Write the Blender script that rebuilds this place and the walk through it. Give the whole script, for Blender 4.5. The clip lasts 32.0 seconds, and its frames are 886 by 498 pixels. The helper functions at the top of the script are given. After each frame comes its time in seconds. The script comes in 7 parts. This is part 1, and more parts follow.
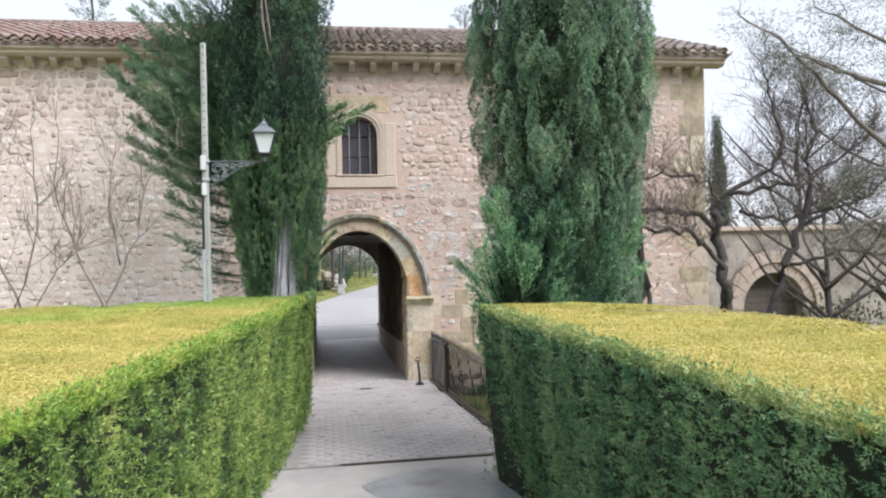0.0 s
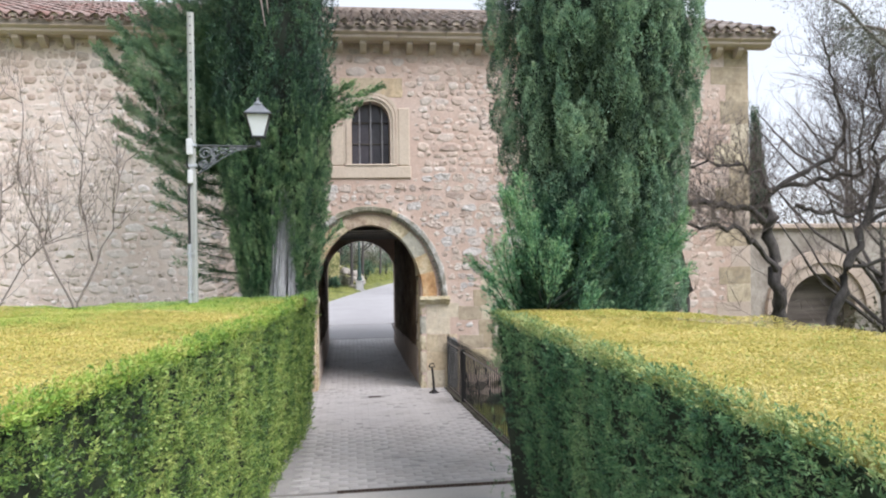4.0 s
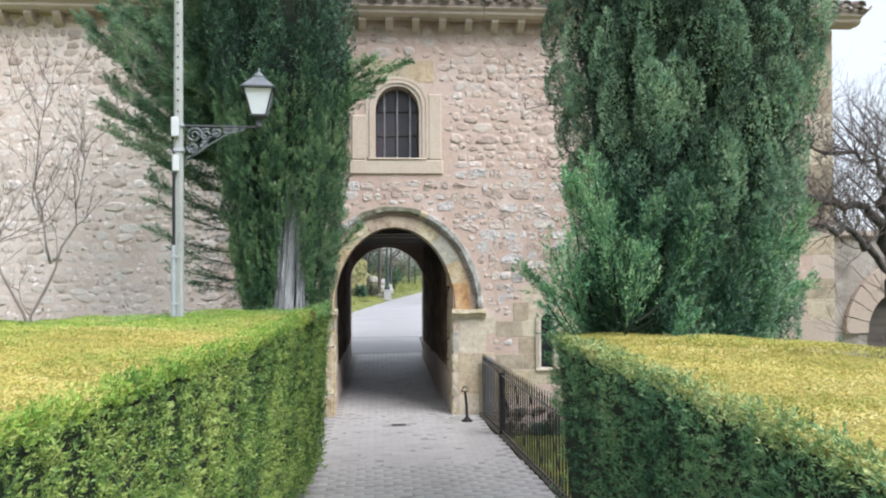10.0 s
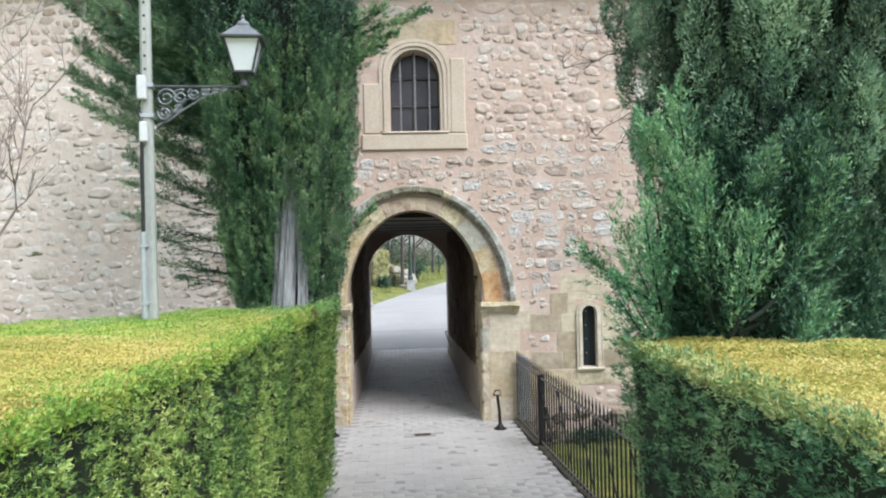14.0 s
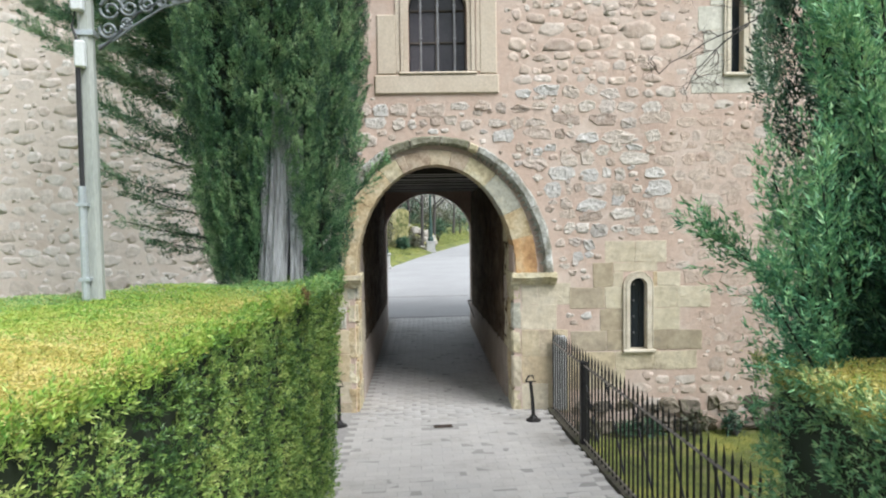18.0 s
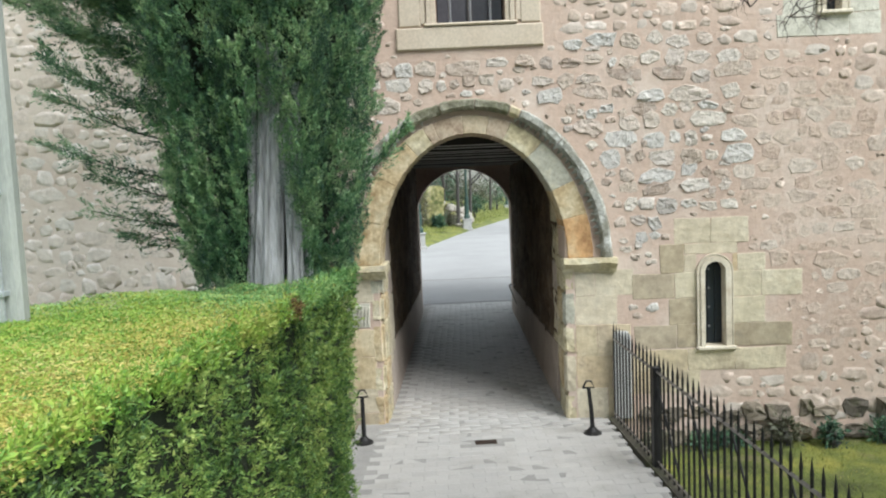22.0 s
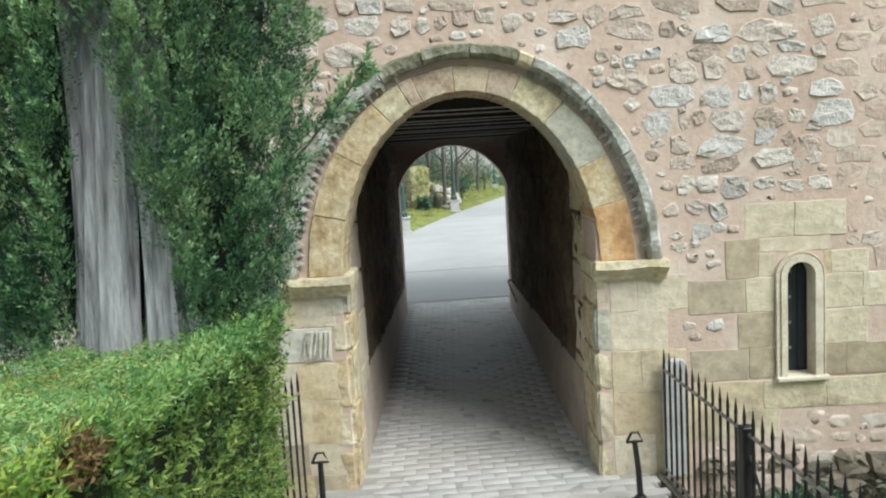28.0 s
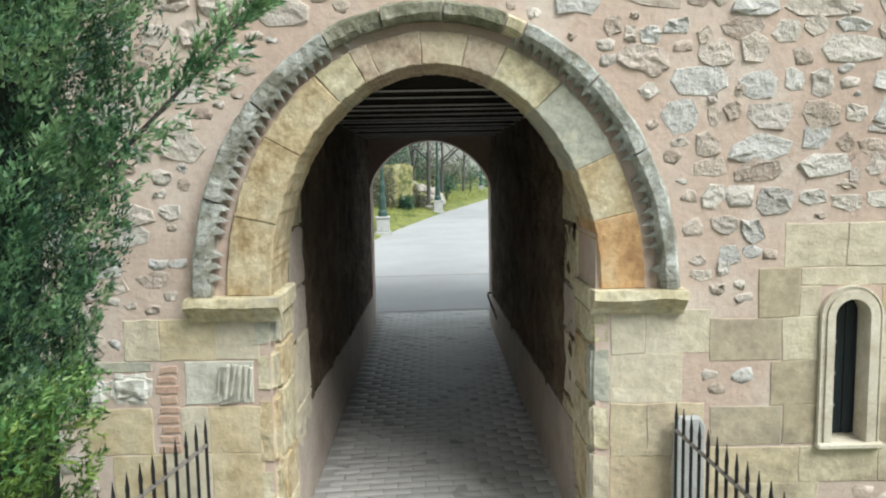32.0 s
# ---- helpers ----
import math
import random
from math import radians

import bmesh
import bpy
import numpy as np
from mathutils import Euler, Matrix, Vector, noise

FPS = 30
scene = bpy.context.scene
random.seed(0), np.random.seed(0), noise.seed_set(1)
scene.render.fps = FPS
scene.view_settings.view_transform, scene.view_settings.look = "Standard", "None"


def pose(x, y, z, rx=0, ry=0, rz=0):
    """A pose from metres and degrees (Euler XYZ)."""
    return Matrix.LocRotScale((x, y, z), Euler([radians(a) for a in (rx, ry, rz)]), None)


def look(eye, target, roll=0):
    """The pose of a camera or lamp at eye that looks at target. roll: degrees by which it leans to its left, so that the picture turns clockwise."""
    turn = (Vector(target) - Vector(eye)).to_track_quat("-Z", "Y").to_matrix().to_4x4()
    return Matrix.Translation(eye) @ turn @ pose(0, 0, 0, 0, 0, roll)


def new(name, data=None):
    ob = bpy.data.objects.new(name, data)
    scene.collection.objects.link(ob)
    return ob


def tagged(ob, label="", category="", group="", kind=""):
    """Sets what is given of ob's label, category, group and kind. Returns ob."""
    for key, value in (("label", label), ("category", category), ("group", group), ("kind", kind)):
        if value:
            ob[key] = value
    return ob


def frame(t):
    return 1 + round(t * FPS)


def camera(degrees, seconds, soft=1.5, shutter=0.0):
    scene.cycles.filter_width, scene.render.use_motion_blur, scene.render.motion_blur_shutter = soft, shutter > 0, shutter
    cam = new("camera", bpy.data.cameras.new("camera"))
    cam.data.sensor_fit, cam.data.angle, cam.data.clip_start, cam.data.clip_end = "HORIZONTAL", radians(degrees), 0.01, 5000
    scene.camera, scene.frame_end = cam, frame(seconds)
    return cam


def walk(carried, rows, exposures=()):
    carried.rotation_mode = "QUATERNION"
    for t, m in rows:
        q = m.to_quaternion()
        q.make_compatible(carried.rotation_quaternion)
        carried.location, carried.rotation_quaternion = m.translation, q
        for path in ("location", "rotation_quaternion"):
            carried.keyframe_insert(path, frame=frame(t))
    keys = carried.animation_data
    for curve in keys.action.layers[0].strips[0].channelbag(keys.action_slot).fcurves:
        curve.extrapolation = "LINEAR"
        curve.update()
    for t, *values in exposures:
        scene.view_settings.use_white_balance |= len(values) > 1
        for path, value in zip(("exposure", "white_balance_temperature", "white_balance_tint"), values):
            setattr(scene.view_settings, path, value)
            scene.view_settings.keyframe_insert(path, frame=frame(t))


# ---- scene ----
cam = camera(60.0, 32.0, soft=2.1)
PATH = [
    (0.0, -0.062, 0.081, 2.428, 90.19, 1.23, -13.11),
    (0.5, -0.005, 0.210, 2.434, 90.43, 0.98, -12.99),
    (1.0, 0.048, 0.338, 2.441, 90.59, 0.83, -12.92),
    (1.5, 0.094, 0.468, 2.445, 90.60, 0.73, -12.77),
    (2.0, 0.139, 0.605, 2.443, 90.38, 0.69, -12.59),
    (2.5, 0.183, 0.748, 2.439, 90.09, 0.68, -12.30),
    (3.0, 0.229, 0.898, 2.435, 90.03, 0.69, -11.98),
    (3.5, 0.269, 1.047, 2.431, 89.92, 0.74, -11.66),
    (5.5, 0.358, 1.605, 2.442, 91.55, 1.15, -10.35),
    (6.0, 0.384, 1.747, 2.441, 93.11, 1.38, -9.91),
    (6.5, 0.414, 1.894, 2.439, 93.87, 1.16, -9.78),
    (7.0, 0.442, 2.040, 2.436, 93.92, 0.75, -9.84),
    (7.5, 0.465, 2.183, 2.427, 93.40, 0.32, -10.04),
    (8.0, 0.482, 2.325, 2.418, 92.71, 0.08, -10.14),
    (8.5, 0.498, 2.467, 2.408, 92.12, -0.09, -10.01),
    (9.0, 0.510, 2.602, 2.398, 91.47, -0.08, -9.65),
    (9.5, 0.522, 2.734, 2.393, 90.99, 0.01, -9.39),
    (10.0, 0.539, 2.862, 2.385, 90.66, 0.29, -9.19),
    (10.5, 0.560, 2.995, 2.374, 90.29, 0.54, -8.93),
    (11.0, 0.585, 3.139, 2.368, 90.26, 0.85, -8.74),
    (11.5, 0.609, 3.296, 2.363, 90.07, 1.21, -8.59),
    (12.0, 0.633, 3.461, 2.363, 90.12, 1.57, -8.63),
    (12.5, 0.653, 3.637, 2.365, 90.69, 1.65, -8.63),
    (13.0, 0.673, 3.832, 2.357, 91.08, 1.51, -8.11),
    (13.5, 0.696, 4.027, 2.349, 90.64, 1.42, -7.75),
    (14.0, 0.721, 4.228, 2.344, 89.89, 1.30, -7.42),
    (14.5, 0.744, 4.416, 2.346, 88.99, 1.27, -7.09),
    (15.0, 0.765, 4.600, 2.352, 88.41, 1.23, -6.46),
    (15.5, 0.782, 4.784, 2.354, 88.00, 1.29, -5.85),
    (17.5, 0.841, 5.494, 2.363, 87.79, 1.08, -6.11),
    (18.0, 0.850, 5.676, 2.360, 86.93, 0.81, -5.89),
    (18.5, 0.857, 5.857, 2.357, 86.02, 0.75, -5.57),
    (19.0, 0.865, 6.027, 2.357, 85.27, 0.83, -5.07),
    (19.5, 0.874, 6.182, 2.355, 84.80, 1.06, -4.55),
    (20.0, 0.885, 6.329, 2.362, 84.95, 1.37, -3.89),
    (20.5, 0.900, 6.479, 2.366, 85.38, 1.70, -3.53),
    (21.0, 0.922, 6.643, 2.367, 85.44, 2.11, -3.30),
    (21.5, 0.948, 6.810, 2.369, 85.39, 2.35, -3.28),
    (22.0, 0.975, 6.988, 2.363, 85.24, 2.31, -3.22),
    (22.5, 0.996, 7.166, 2.363, 85.17, 2.06, -3.24),
    (23.0, 0.996, 7.341, 2.364, 85.21, 1.51, -3.13),
    (23.5, 0.992, 7.510, 2.358, 85.03, 1.15, -3.19),
    (24.0, 0.984, 7.686, 2.355, 84.85, 1.02, -3.15),
    (24.5, 0.989, 7.883, 2.342, 84.54, 1.10, -3.10),
    (25.0, 1.005, 8.086, 2.332, 84.20, 1.08, -2.97),
    (25.5, 1.017, 8.274, 2.328, 83.79, 1.21, -2.83),
    (27.5, 1.072, 8.902, 2.342, 82.37, 3.75, -3.55),
    (28.0, 1.094, 9.036, 2.353, 83.70, 3.31, -4.33),
    (28.5, 1.120, 9.170, 2.354, 84.52, 2.65, -5.23),
    (29.0, 1.148, 9.301, 2.354, 84.97, 2.01, -6.03),
    (29.5, 1.185, 9.447, 2.351, 85.70, 1.56, -6.56),
    (30.0, 1.224, 9.600, 2.342, 85.74, 1.22, -6.57),
    (30.5, 1.254, 9.757, 2.337, 85.57, 0.52, -6.00),
    (31.0, 1.277, 9.913, 2.331, 85.13, 0.18, -5.47),
    (31.5, 1.301, 10.073, 2.317, 84.30, 0.50, -5.22),
    (32.0, 1.331, 10.227, 2.314, 83.65, 1.03, -5.22),
]
EXPOSURES = [(0.0, 0.31, 6350, 17), (8.0, 0.30, 6250, 15), (13.0, 0.43, 6150, 11), (20.0, 0.34, 6350, 7), (26.0, 0.36, 6350, 3), (32.0, 0.40, 6400, 3)]
walk(cam, [(t, pose(*row)) for t, *row in PATH], EXPOSURES)

# ---- world and sun: a bright overcast sky ----
world = bpy.data.worlds.new("overcast")
scene.world = world
world.use_nodes = True
wn, wl = world.node_tree.nodes, world.node_tree.links
wn.clear()
sky = wn.new("ShaderNodeTexSky")
sky.sky_type, sky.sun_disc = "NISHITA", False
sky.sun_elevation, sky.sun_rotation = radians(49), radians(138)
grey = wn.new("ShaderNodeMix")
grey.data_type = "RGBA"
grey.inputs[0].default_value = 0.80
grey.inputs[7].default_value = (11.6, 12.6, 13.3, 1)
back = wn.new("ShaderNodeBackground")
back.inputs[1].default_value = 0.079
wout = wn.new("ShaderNodeOutputWorld")
wl.new(sky.outputs[0], grey.inputs[6])
wl.new(grey.outputs[2], back.inputs[0])
wl.new(back.outputs[0], wout.inputs[0])

sun = new("sun", bpy.data.lights.new("sun", "SUN"))
sun.data.energy, sun.data.angle, sun.data.color = 4.0, radians(36), (1.0, 0.975, 0.955)
sun.matrix_world = look((8, -9, 14), (0, 0, 0))

# ---- materials ----
MATS = {}


def ramp_of(nt, fac, stops):
    r = nt.nodes.new("ShaderNodeValToRGB")
    el = r.color_ramp.elements
    while len(el) < len(stops):
        el.new(0.5)
    for e, (p, c) in zip(el, stops):
        e.position, e.color = p, (*c, 1)
    nt.links.new(fac, r.inputs[0])
    return r.outputs[0]


def noise_of(nt, scale, detail=5, rough=0.55, stretch=(1, 1, 1), lookup=None):
    tc = nt.nodes.new("ShaderNodeTexCoord")
    mp = nt.nodes.new("ShaderNodeMapping")
    mp.inputs["Scale"].default_value = stretch
    n = nt.nodes.new("ShaderNodeTexNoise")
    n.inputs["Scale"].default_value, n.inputs["Detail"].default_value, n.inputs["Roughness"].default_value = scale, detail, rough
    geo = nt.nodes.new("ShaderNodeNewGeometry")
    nt.links.new(geo.outputs["Position"] if lookup is None else tc.outputs[lookup], mp.inputs[0])
    nt.links.new(mp.outputs[0], n.inputs["Vector"])
    return n.outputs["Fac"]


def mixed(nt, fac, a, b, blend="MIX"):
    m = nt.nodes.new("ShaderNodeMix")
    m.data_type, m.blend_type = "RGBA", blend
    for sock, v in ((m.inputs[0], fac), (m.inputs[6], a), (m.inputs[7], b)):
        if isinstance(v, (int, float)):
            sock.default_value = v
        elif isinstance(v, tuple):
            sock.default_value = (*v, 1)
        else:
            nt.links.new(v, sock)
    return m.outputs[2]


def surface(name, colours, scale=3.0, fine=40.0, rough=0.85, metal=0.0, bump=0.3, vary=None, stretch=(1, 1, 1), speck=0.25, height=0.01, stains=None, island=False, tint_by=0.72):
    """A grained material: broad blotches between the colours, a finer grain on top, an optional shift from piece to piece and optional stains."""
    m = bpy.data.materials.new(name)
    m.use_nodes = True
    nt = m.node_tree
    b = nt.nodes["Principled BSDF"]
    k = len(colours)
    broad = noise_of(nt, scale, 4, 0.6, stretch)
    col = ramp_of(nt, broad, [(0.3 + 0.4 * i / max(1, k - 1), c) for i, c in enumerate(colours)])
    grain = noise_of(nt, fine, 6, 0.65, stretch)
    g = ramp_of(nt, grain, [(0.3, (1 - speck,) * 3), (0.7, (1 + 0 * speck,) * 3)])
    col = mixed(nt, 1.0, col, g, "MULTIPLY")
    if vary:
        if island:
            src = nt.nodes.new("ShaderNodeNewGeometry").outputs["Random Per Island"]
        else:
            src = nt.nodes.new("ShaderNodeObjectInfo").outputs["Random"]
        tint = ramp_of(nt, src, [(i / max(1, len(vary) - 1), c) for i, c in enumerate(vary)])
        col = mixed(nt, tint_by, col, tint)
        col = mixed(nt, 0.6, col, g, "MULTIPLY")
    if stains:
        sc, lo, hi, sc_col = stains
        f = ramp_of(nt, noise_of(nt, sc, 6, 0.7), [(lo, (0, 0, 0)), (hi, (1, 1, 1))])
        col = mixed(nt, f, col, sc_col)
    nt.links.new(col, b.inputs["Base Color"])
    b.inputs["Roughness"].default_value, b.inputs["Metallic"].default_value = rough, metal
    if bump:
        bp = nt.nodes.new("ShaderNodeBump")
        bp.inputs["Strength"].default_value, bp.inputs["Distance"].default_value = bump, height
        nt.links.new(grain, bp.inputs["Height"])
        nt.links.new(bp.outputs[0], b.inputs["Normal"])
    MATS[name] = m
    return m


def foliage(name, colours, scale=1.2, rough=0.5, gloss=0.5, stretch=(1, 1, 1), leafy=0.42):
    """Leaves: each leaf its own shade, with broad patches of lusher and drier growth; a little light passes through."""
    m = bpy.data.materials.new(name)
    m.use_nodes = True
    nt = m.node_tree
    b = nt.nodes["Principled BSDF"]
    isl = nt.nodes.new("ShaderNodeNewGeometry").outputs["Random Per Island"]
    k = len(colours)
    broad = noise_of(nt, scale, 5, 0.65, stretch)
    clump = noise_of(nt, scale * 6, 3, 0.6, stretch)

    def weigh(a, k, b):
        n = nt.nodes.new("ShaderNodeMath")
        n.operation = "MULTIPLY_ADD"
        n.inputs[1].default_value = k
        nt.links.new(a, n.inputs[0])
        if isinstance(b, float):
            n.inputs[2].default_value = b
        else:
            nt.links.new(b, n.inputs[2])
        return n.outputs[0]

    total = weigh(isl, leafy, weigh(clump, 1.25, weigh(broad, 1.3, -0.775 - leafy / 2)))
    col = ramp_of(nt, total, [(0.22 + 0.56 * i / max(1, k - 1), c) for i, c in enumerate(colours)])
    nt.links.new(col, b.inputs["Base Color"])
    b.inputs["Roughness"].default_value = rough
    b.inputs["Specular IOR Level"].default_value = gloss
    tr = nt.nodes.new("ShaderNodeBsdfTranslucent")
    nt.links.new(col, tr.inputs["Color"])
    ms = nt.nodes.new("ShaderNodeMixShader")
    ms.inputs[0].default_value = 0.12
    out = nt.nodes["Material Output"]
    nt.links.new(b.outputs[0], ms.inputs[1])
    nt.links.new(tr.outputs[0], ms.inputs[2])
    nt.links.new(ms.outputs[0], out.inputs[0])
    MATS[name] = m
    return m


mortar = surface("pink_lime_mortar", [(0.51, 0.385, 0.320), (0.585, 0.445, 0.370), (0.635, 0.515, 0.445)], 0.9, 18, 0.95, bump=0.45, height=0.02, speck=0.16, stains=(1.6, 0.50, 0.72, (0.64, 0.55, 0.49)))


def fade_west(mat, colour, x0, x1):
    """Mixes a paler colour into the western part of the wall, with an uneven edge."""
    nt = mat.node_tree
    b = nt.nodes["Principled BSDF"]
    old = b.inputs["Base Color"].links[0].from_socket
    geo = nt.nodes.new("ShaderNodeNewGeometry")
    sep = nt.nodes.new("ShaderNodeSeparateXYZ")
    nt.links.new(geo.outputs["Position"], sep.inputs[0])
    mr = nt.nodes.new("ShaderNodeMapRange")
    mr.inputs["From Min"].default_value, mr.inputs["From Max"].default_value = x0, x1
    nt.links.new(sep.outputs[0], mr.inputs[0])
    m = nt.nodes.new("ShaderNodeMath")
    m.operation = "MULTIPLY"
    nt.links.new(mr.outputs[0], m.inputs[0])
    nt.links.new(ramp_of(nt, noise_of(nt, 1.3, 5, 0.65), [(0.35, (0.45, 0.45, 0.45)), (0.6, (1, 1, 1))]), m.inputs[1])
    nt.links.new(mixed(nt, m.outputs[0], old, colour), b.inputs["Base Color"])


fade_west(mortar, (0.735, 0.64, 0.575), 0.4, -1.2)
rubble = surface("rubble_stone", [(0.34, 0.28, 0.24), (0.58, 0.51, 0.45), (0.78, 0.75, 0.71)], 12, 30, 0.92, bump=0.9, height=0.025, speck=0.32, tint_by=0.62,
                 vary=[(0.50, 0.38, 0.31), (0.78, 0.72, 0.65), (0.62, 0.48, 0.40), (0.78, 0.76, 0.74), (0.58, 0.58, 0.58), (0.43, 0.32, 0.26), (0.70, 0.58, 0.49), (0.74, 0.70, 0.66), (0.60, 0.46, 0.38)])
rubble_far = surface("rubble_stone_joined", [(0.34, 0.28, 0.24), (0.58, 0.51, 0.45), (0.78, 0.75, 0.71)], 12, 30, 0.92, bump=0.9, height=0.025, speck=0.32, tint_by=0.62, island=True,
                 vary=[(0.50, 0.38, 0.31), (0.78, 0.72, 0.65), (0.62, 0.48, 0.40), (0.78, 0.76, 0.74), (0.58, 0.58, 0.58), (0.43, 0.32, 0.26), (0.70, 0.58, 0.49), (0.74, 0.70, 0.66), (0.60, 0.46, 0.38)])
rubble_worn = surface("rubble_stone_worn", [(0.40, 0.31, 0.26), (0.60, 0.48, 0.40), (0.70, 0.60, 0.52)], 9, 22, 0.92, bump=0.8, height=0.018, speck=0.3, tint_by=0.5,
                      vary=[(0.58, 0.44, 0.36), (0.66, 0.56, 0.48), (0.60, 0.45, 0.37), (0.70, 0.64, 0.58), (0.52, 0.38, 0.31), (0.64, 0.52, 0.44)])
rubble_soft = surface("rubble_stone_upper", [(0.44, 0.36, 0.31), (0.62, 0.53, 0.46), (0.76, 0.70, 0.64)], 9, 22, 0.92, bump=0.7, height=0.015, speck=0.25, tint_by=0.55, island=True,
                      vary=[(0.58, 0.44, 0.36), (0.66, 0.55, 0.47), (0.62, 0.48, 0.40), (0.70, 0.63, 0.57), (0.56, 0.50, 0.46), (0.50, 0.38, 0.31), (0.66, 0.53, 0.44), (0.40, 0.29, 0.235), (0.68, 0.53, 0.45), (0.62, 0.47, 0.39)])
rubble_pale = surface("rubble_stone_pale", [(0.62, 0.53, 0.475), (0.80, 0.715, 0.65), (0.87, 0.83, 0.79)], 8, 22, 0.92, bump=0.7, height=0.015, speck=0.25, tint_by=0.6, island=True,
                      vary=[(0.78, 0.67, 0.60), (0.80, 0.72, 0.66), (0.64, 0.52, 0.45), (0.82, 0.77, 0.73), (0.72, 0.61, 0.54), (0.80, 0.71, 0.64), (0.60, 0.50, 0.43), (0.82, 0.76, 0.71), (0.77, 0.65, 0.58), (0.84, 0.80, 0.77)])
ashlar = surface("sandstone_ashlar", [(0.42, 0.33, 0.23), (0.66, 0.56, 0.42), (0.82, 0.75, 0.61)], 4.5, 14, 0.9, bump=0.7, height=0.018, speck=0.34,
                 vary=[(0.64, 0.53, 0.34), (0.74, 0.67, 0.50), (0.50, 0.41, 0.28), (0.74, 0.68, 0.53), (0.60, 0.47, 0.30), (0.67, 0.57, 0.37), (0.44, 0.36, 0.25), (0.70, 0.65, 0.52)], stains=(3.6, 0.50, 0.70, (0.33, 0.27, 0.20)), tint_by=0.74)
ashlar_cream = surface("cream_ashlar", [(0.48, 0.41, 0.30), (0.645, 0.565, 0.44), (0.74, 0.675, 0.56)], 5.0, 11, 0.9, bump=0.7, height=0.022, speck=0.26, vary=[(0.62, 0.54, 0.39), (0.70, 0.63, 0.50), (0.64, 0.58, 0.40)], tint_by=0.5, stains=(3.0, 0.56, 0.78, (0.44, 0.36, 0.24)))
ashlar_dun = surface("dun_ashlar", [(0.33, 0.27, 0.19), (0.46, 0.385, 0.275), (0.60, 0.52, 0.385)], 5.0, 12, 0.9, bump=0.5, height=0.016, speck=0.28, vary=[(0.40, 0.34, 0.25), (0.50, 0.41, 0.27), (0.54, 0.46, 0.36)], tint_by=0.4, stains=(4.5, 0.50, 0.68, (0.27, 0.235, 0.18)))
ashlar_ochre = surface("ochre_ashlar", [(0.46, 0.36, 0.21), (0.66, 0.545, 0.36), (0.75, 0.67, 0.50)], 5.0, 12, 0.9, bump=0.7, height=0.02, speck=0.26, stains=(5.0, 0.54, 0.72, (0.46, 0.37, 0.22)))
ashlar_grey = surface("pale_grey_ashlar", [(0.50, 0.48, 0.40), (0.65, 0.63, 0.55), (0.73, 0.70, 0.62)], 5.0, 12, 0.9, bump=0.7, height=0.02, speck=0.24)
slit_stone = surface("pale_slit_sandstone", [(0.52, 0.45, 0.35), (0.70, 0.63, 0.51), (0.77, 0.71, 0.60)], 4, 40, 0.88, bump=0.35, height=0.01, stains=(5, 0.55, 0.75, (0.48, 0.40, 0.30)))
voussoir_stone = surface("voussoir_sandstone", [(0.55, 0.43, 0.26), (0.64, 0.52, 0.34)], 3, 45, 0.9, bump=0.4, height=0.012,
                         vary=[(0.62, 0.51, 0.33), (0.66, 0.57, 0.40), (0.56, 0.42, 0.31), (0.54, 0.53, 0.46), (0.64, 0.46, 0.24), (0.60, 0.55, 0.42)], stains=(4.0, 0.50, 0.75, (0.42, 0.36, 0.26)))
v_ochre = surface("ochre_voussoir", [(0.42, 0.30, 0.155), (0.62, 0.495, 0.31), (0.72, 0.63, 0.45)], 6, 24, 0.9, bump=0.9, speck=0.35, stains=(4.0, 0.52, 0.75, (0.40, 0.36, 0.26)))
v_cream = surface("cream_voussoir", [(0.42, 0.35, 0.23), (0.64, 0.56, 0.37), (0.76, 0.70, 0.53)], 6, 24, 0.9, bump=0.9, speck=0.35, stains=(4.0, 0.50, 0.72, (0.38, 0.34, 0.27)))
v_pink = surface("pinkish_voussoir", [(0.30, 0.21, 0.15), (0.56, 0.44, 0.33), (0.66, 0.57, 0.45)], 6, 24, 0.9, bump=0.9, speck=0.35, stains=(4.0, 0.52, 0.75, (0.32, 0.27, 0.22)))
v_tan = surface("tan_voussoir", [(0.40, 0.30, 0.20), (0.62, 0.50, 0.36), (0.72, 0.62, 0.47)], 5, 24, 0.9, bump=0.9, speck=0.35, stains=(4.0, 0.54, 0.75, (0.36, 0.30, 0.23)))
v_grey = surface("grey_voussoir", [(0.36, 0.35, 0.29), (0.52, 0.51, 0.43), (0.60, 0.56, 0.42)], 5, 24, 0.9, bump=0.9, speck=0.35, stains=(4.0, 0.55, 0.75, (0.36, 0.35, 0.29)))
v_orange = surface("orange_voussoir", [(0.38, 0.20, 0.09), (0.60, 0.37, 0.18), (0.68, 0.50, 0.30)], 5, 24, 0.9, bump=0.9, speck=0.35, stains=(4.0, 0.55, 0.75, (0.38, 0.27, 0.18)))
# Pale joist strip: daylight caught on the lower edges, put into the colour.
joist_edge = surface("lit_joist_edge", [(0.42, 0.405, 0.39), (0.60, 0.585, 0.565)], 6, 40, 0.4, bump=0.1)
hood_moss = surface("mossy_limestone", [(0.13, 0.125, 0.085), (0.30, 0.29, 0.22), (0.48, 0.46, 0.38)], 5, 30, 0.95, bump=0.9, height=0.02, stains=(8, 0.46, 0.66, (0.12, 0.125, 0.07)))
hood_stone = surface("lichened_limestone", [(0.27, 0.265, 0.22), (0.49, 0.49, 0.45), (0.74, 0.75, 0.72)], 6, 30, 0.92, bump=1.0, height=0.022, speck=0.4, stains=(7, 0.47, 0.66, (0.20, 0.19, 0.145)))
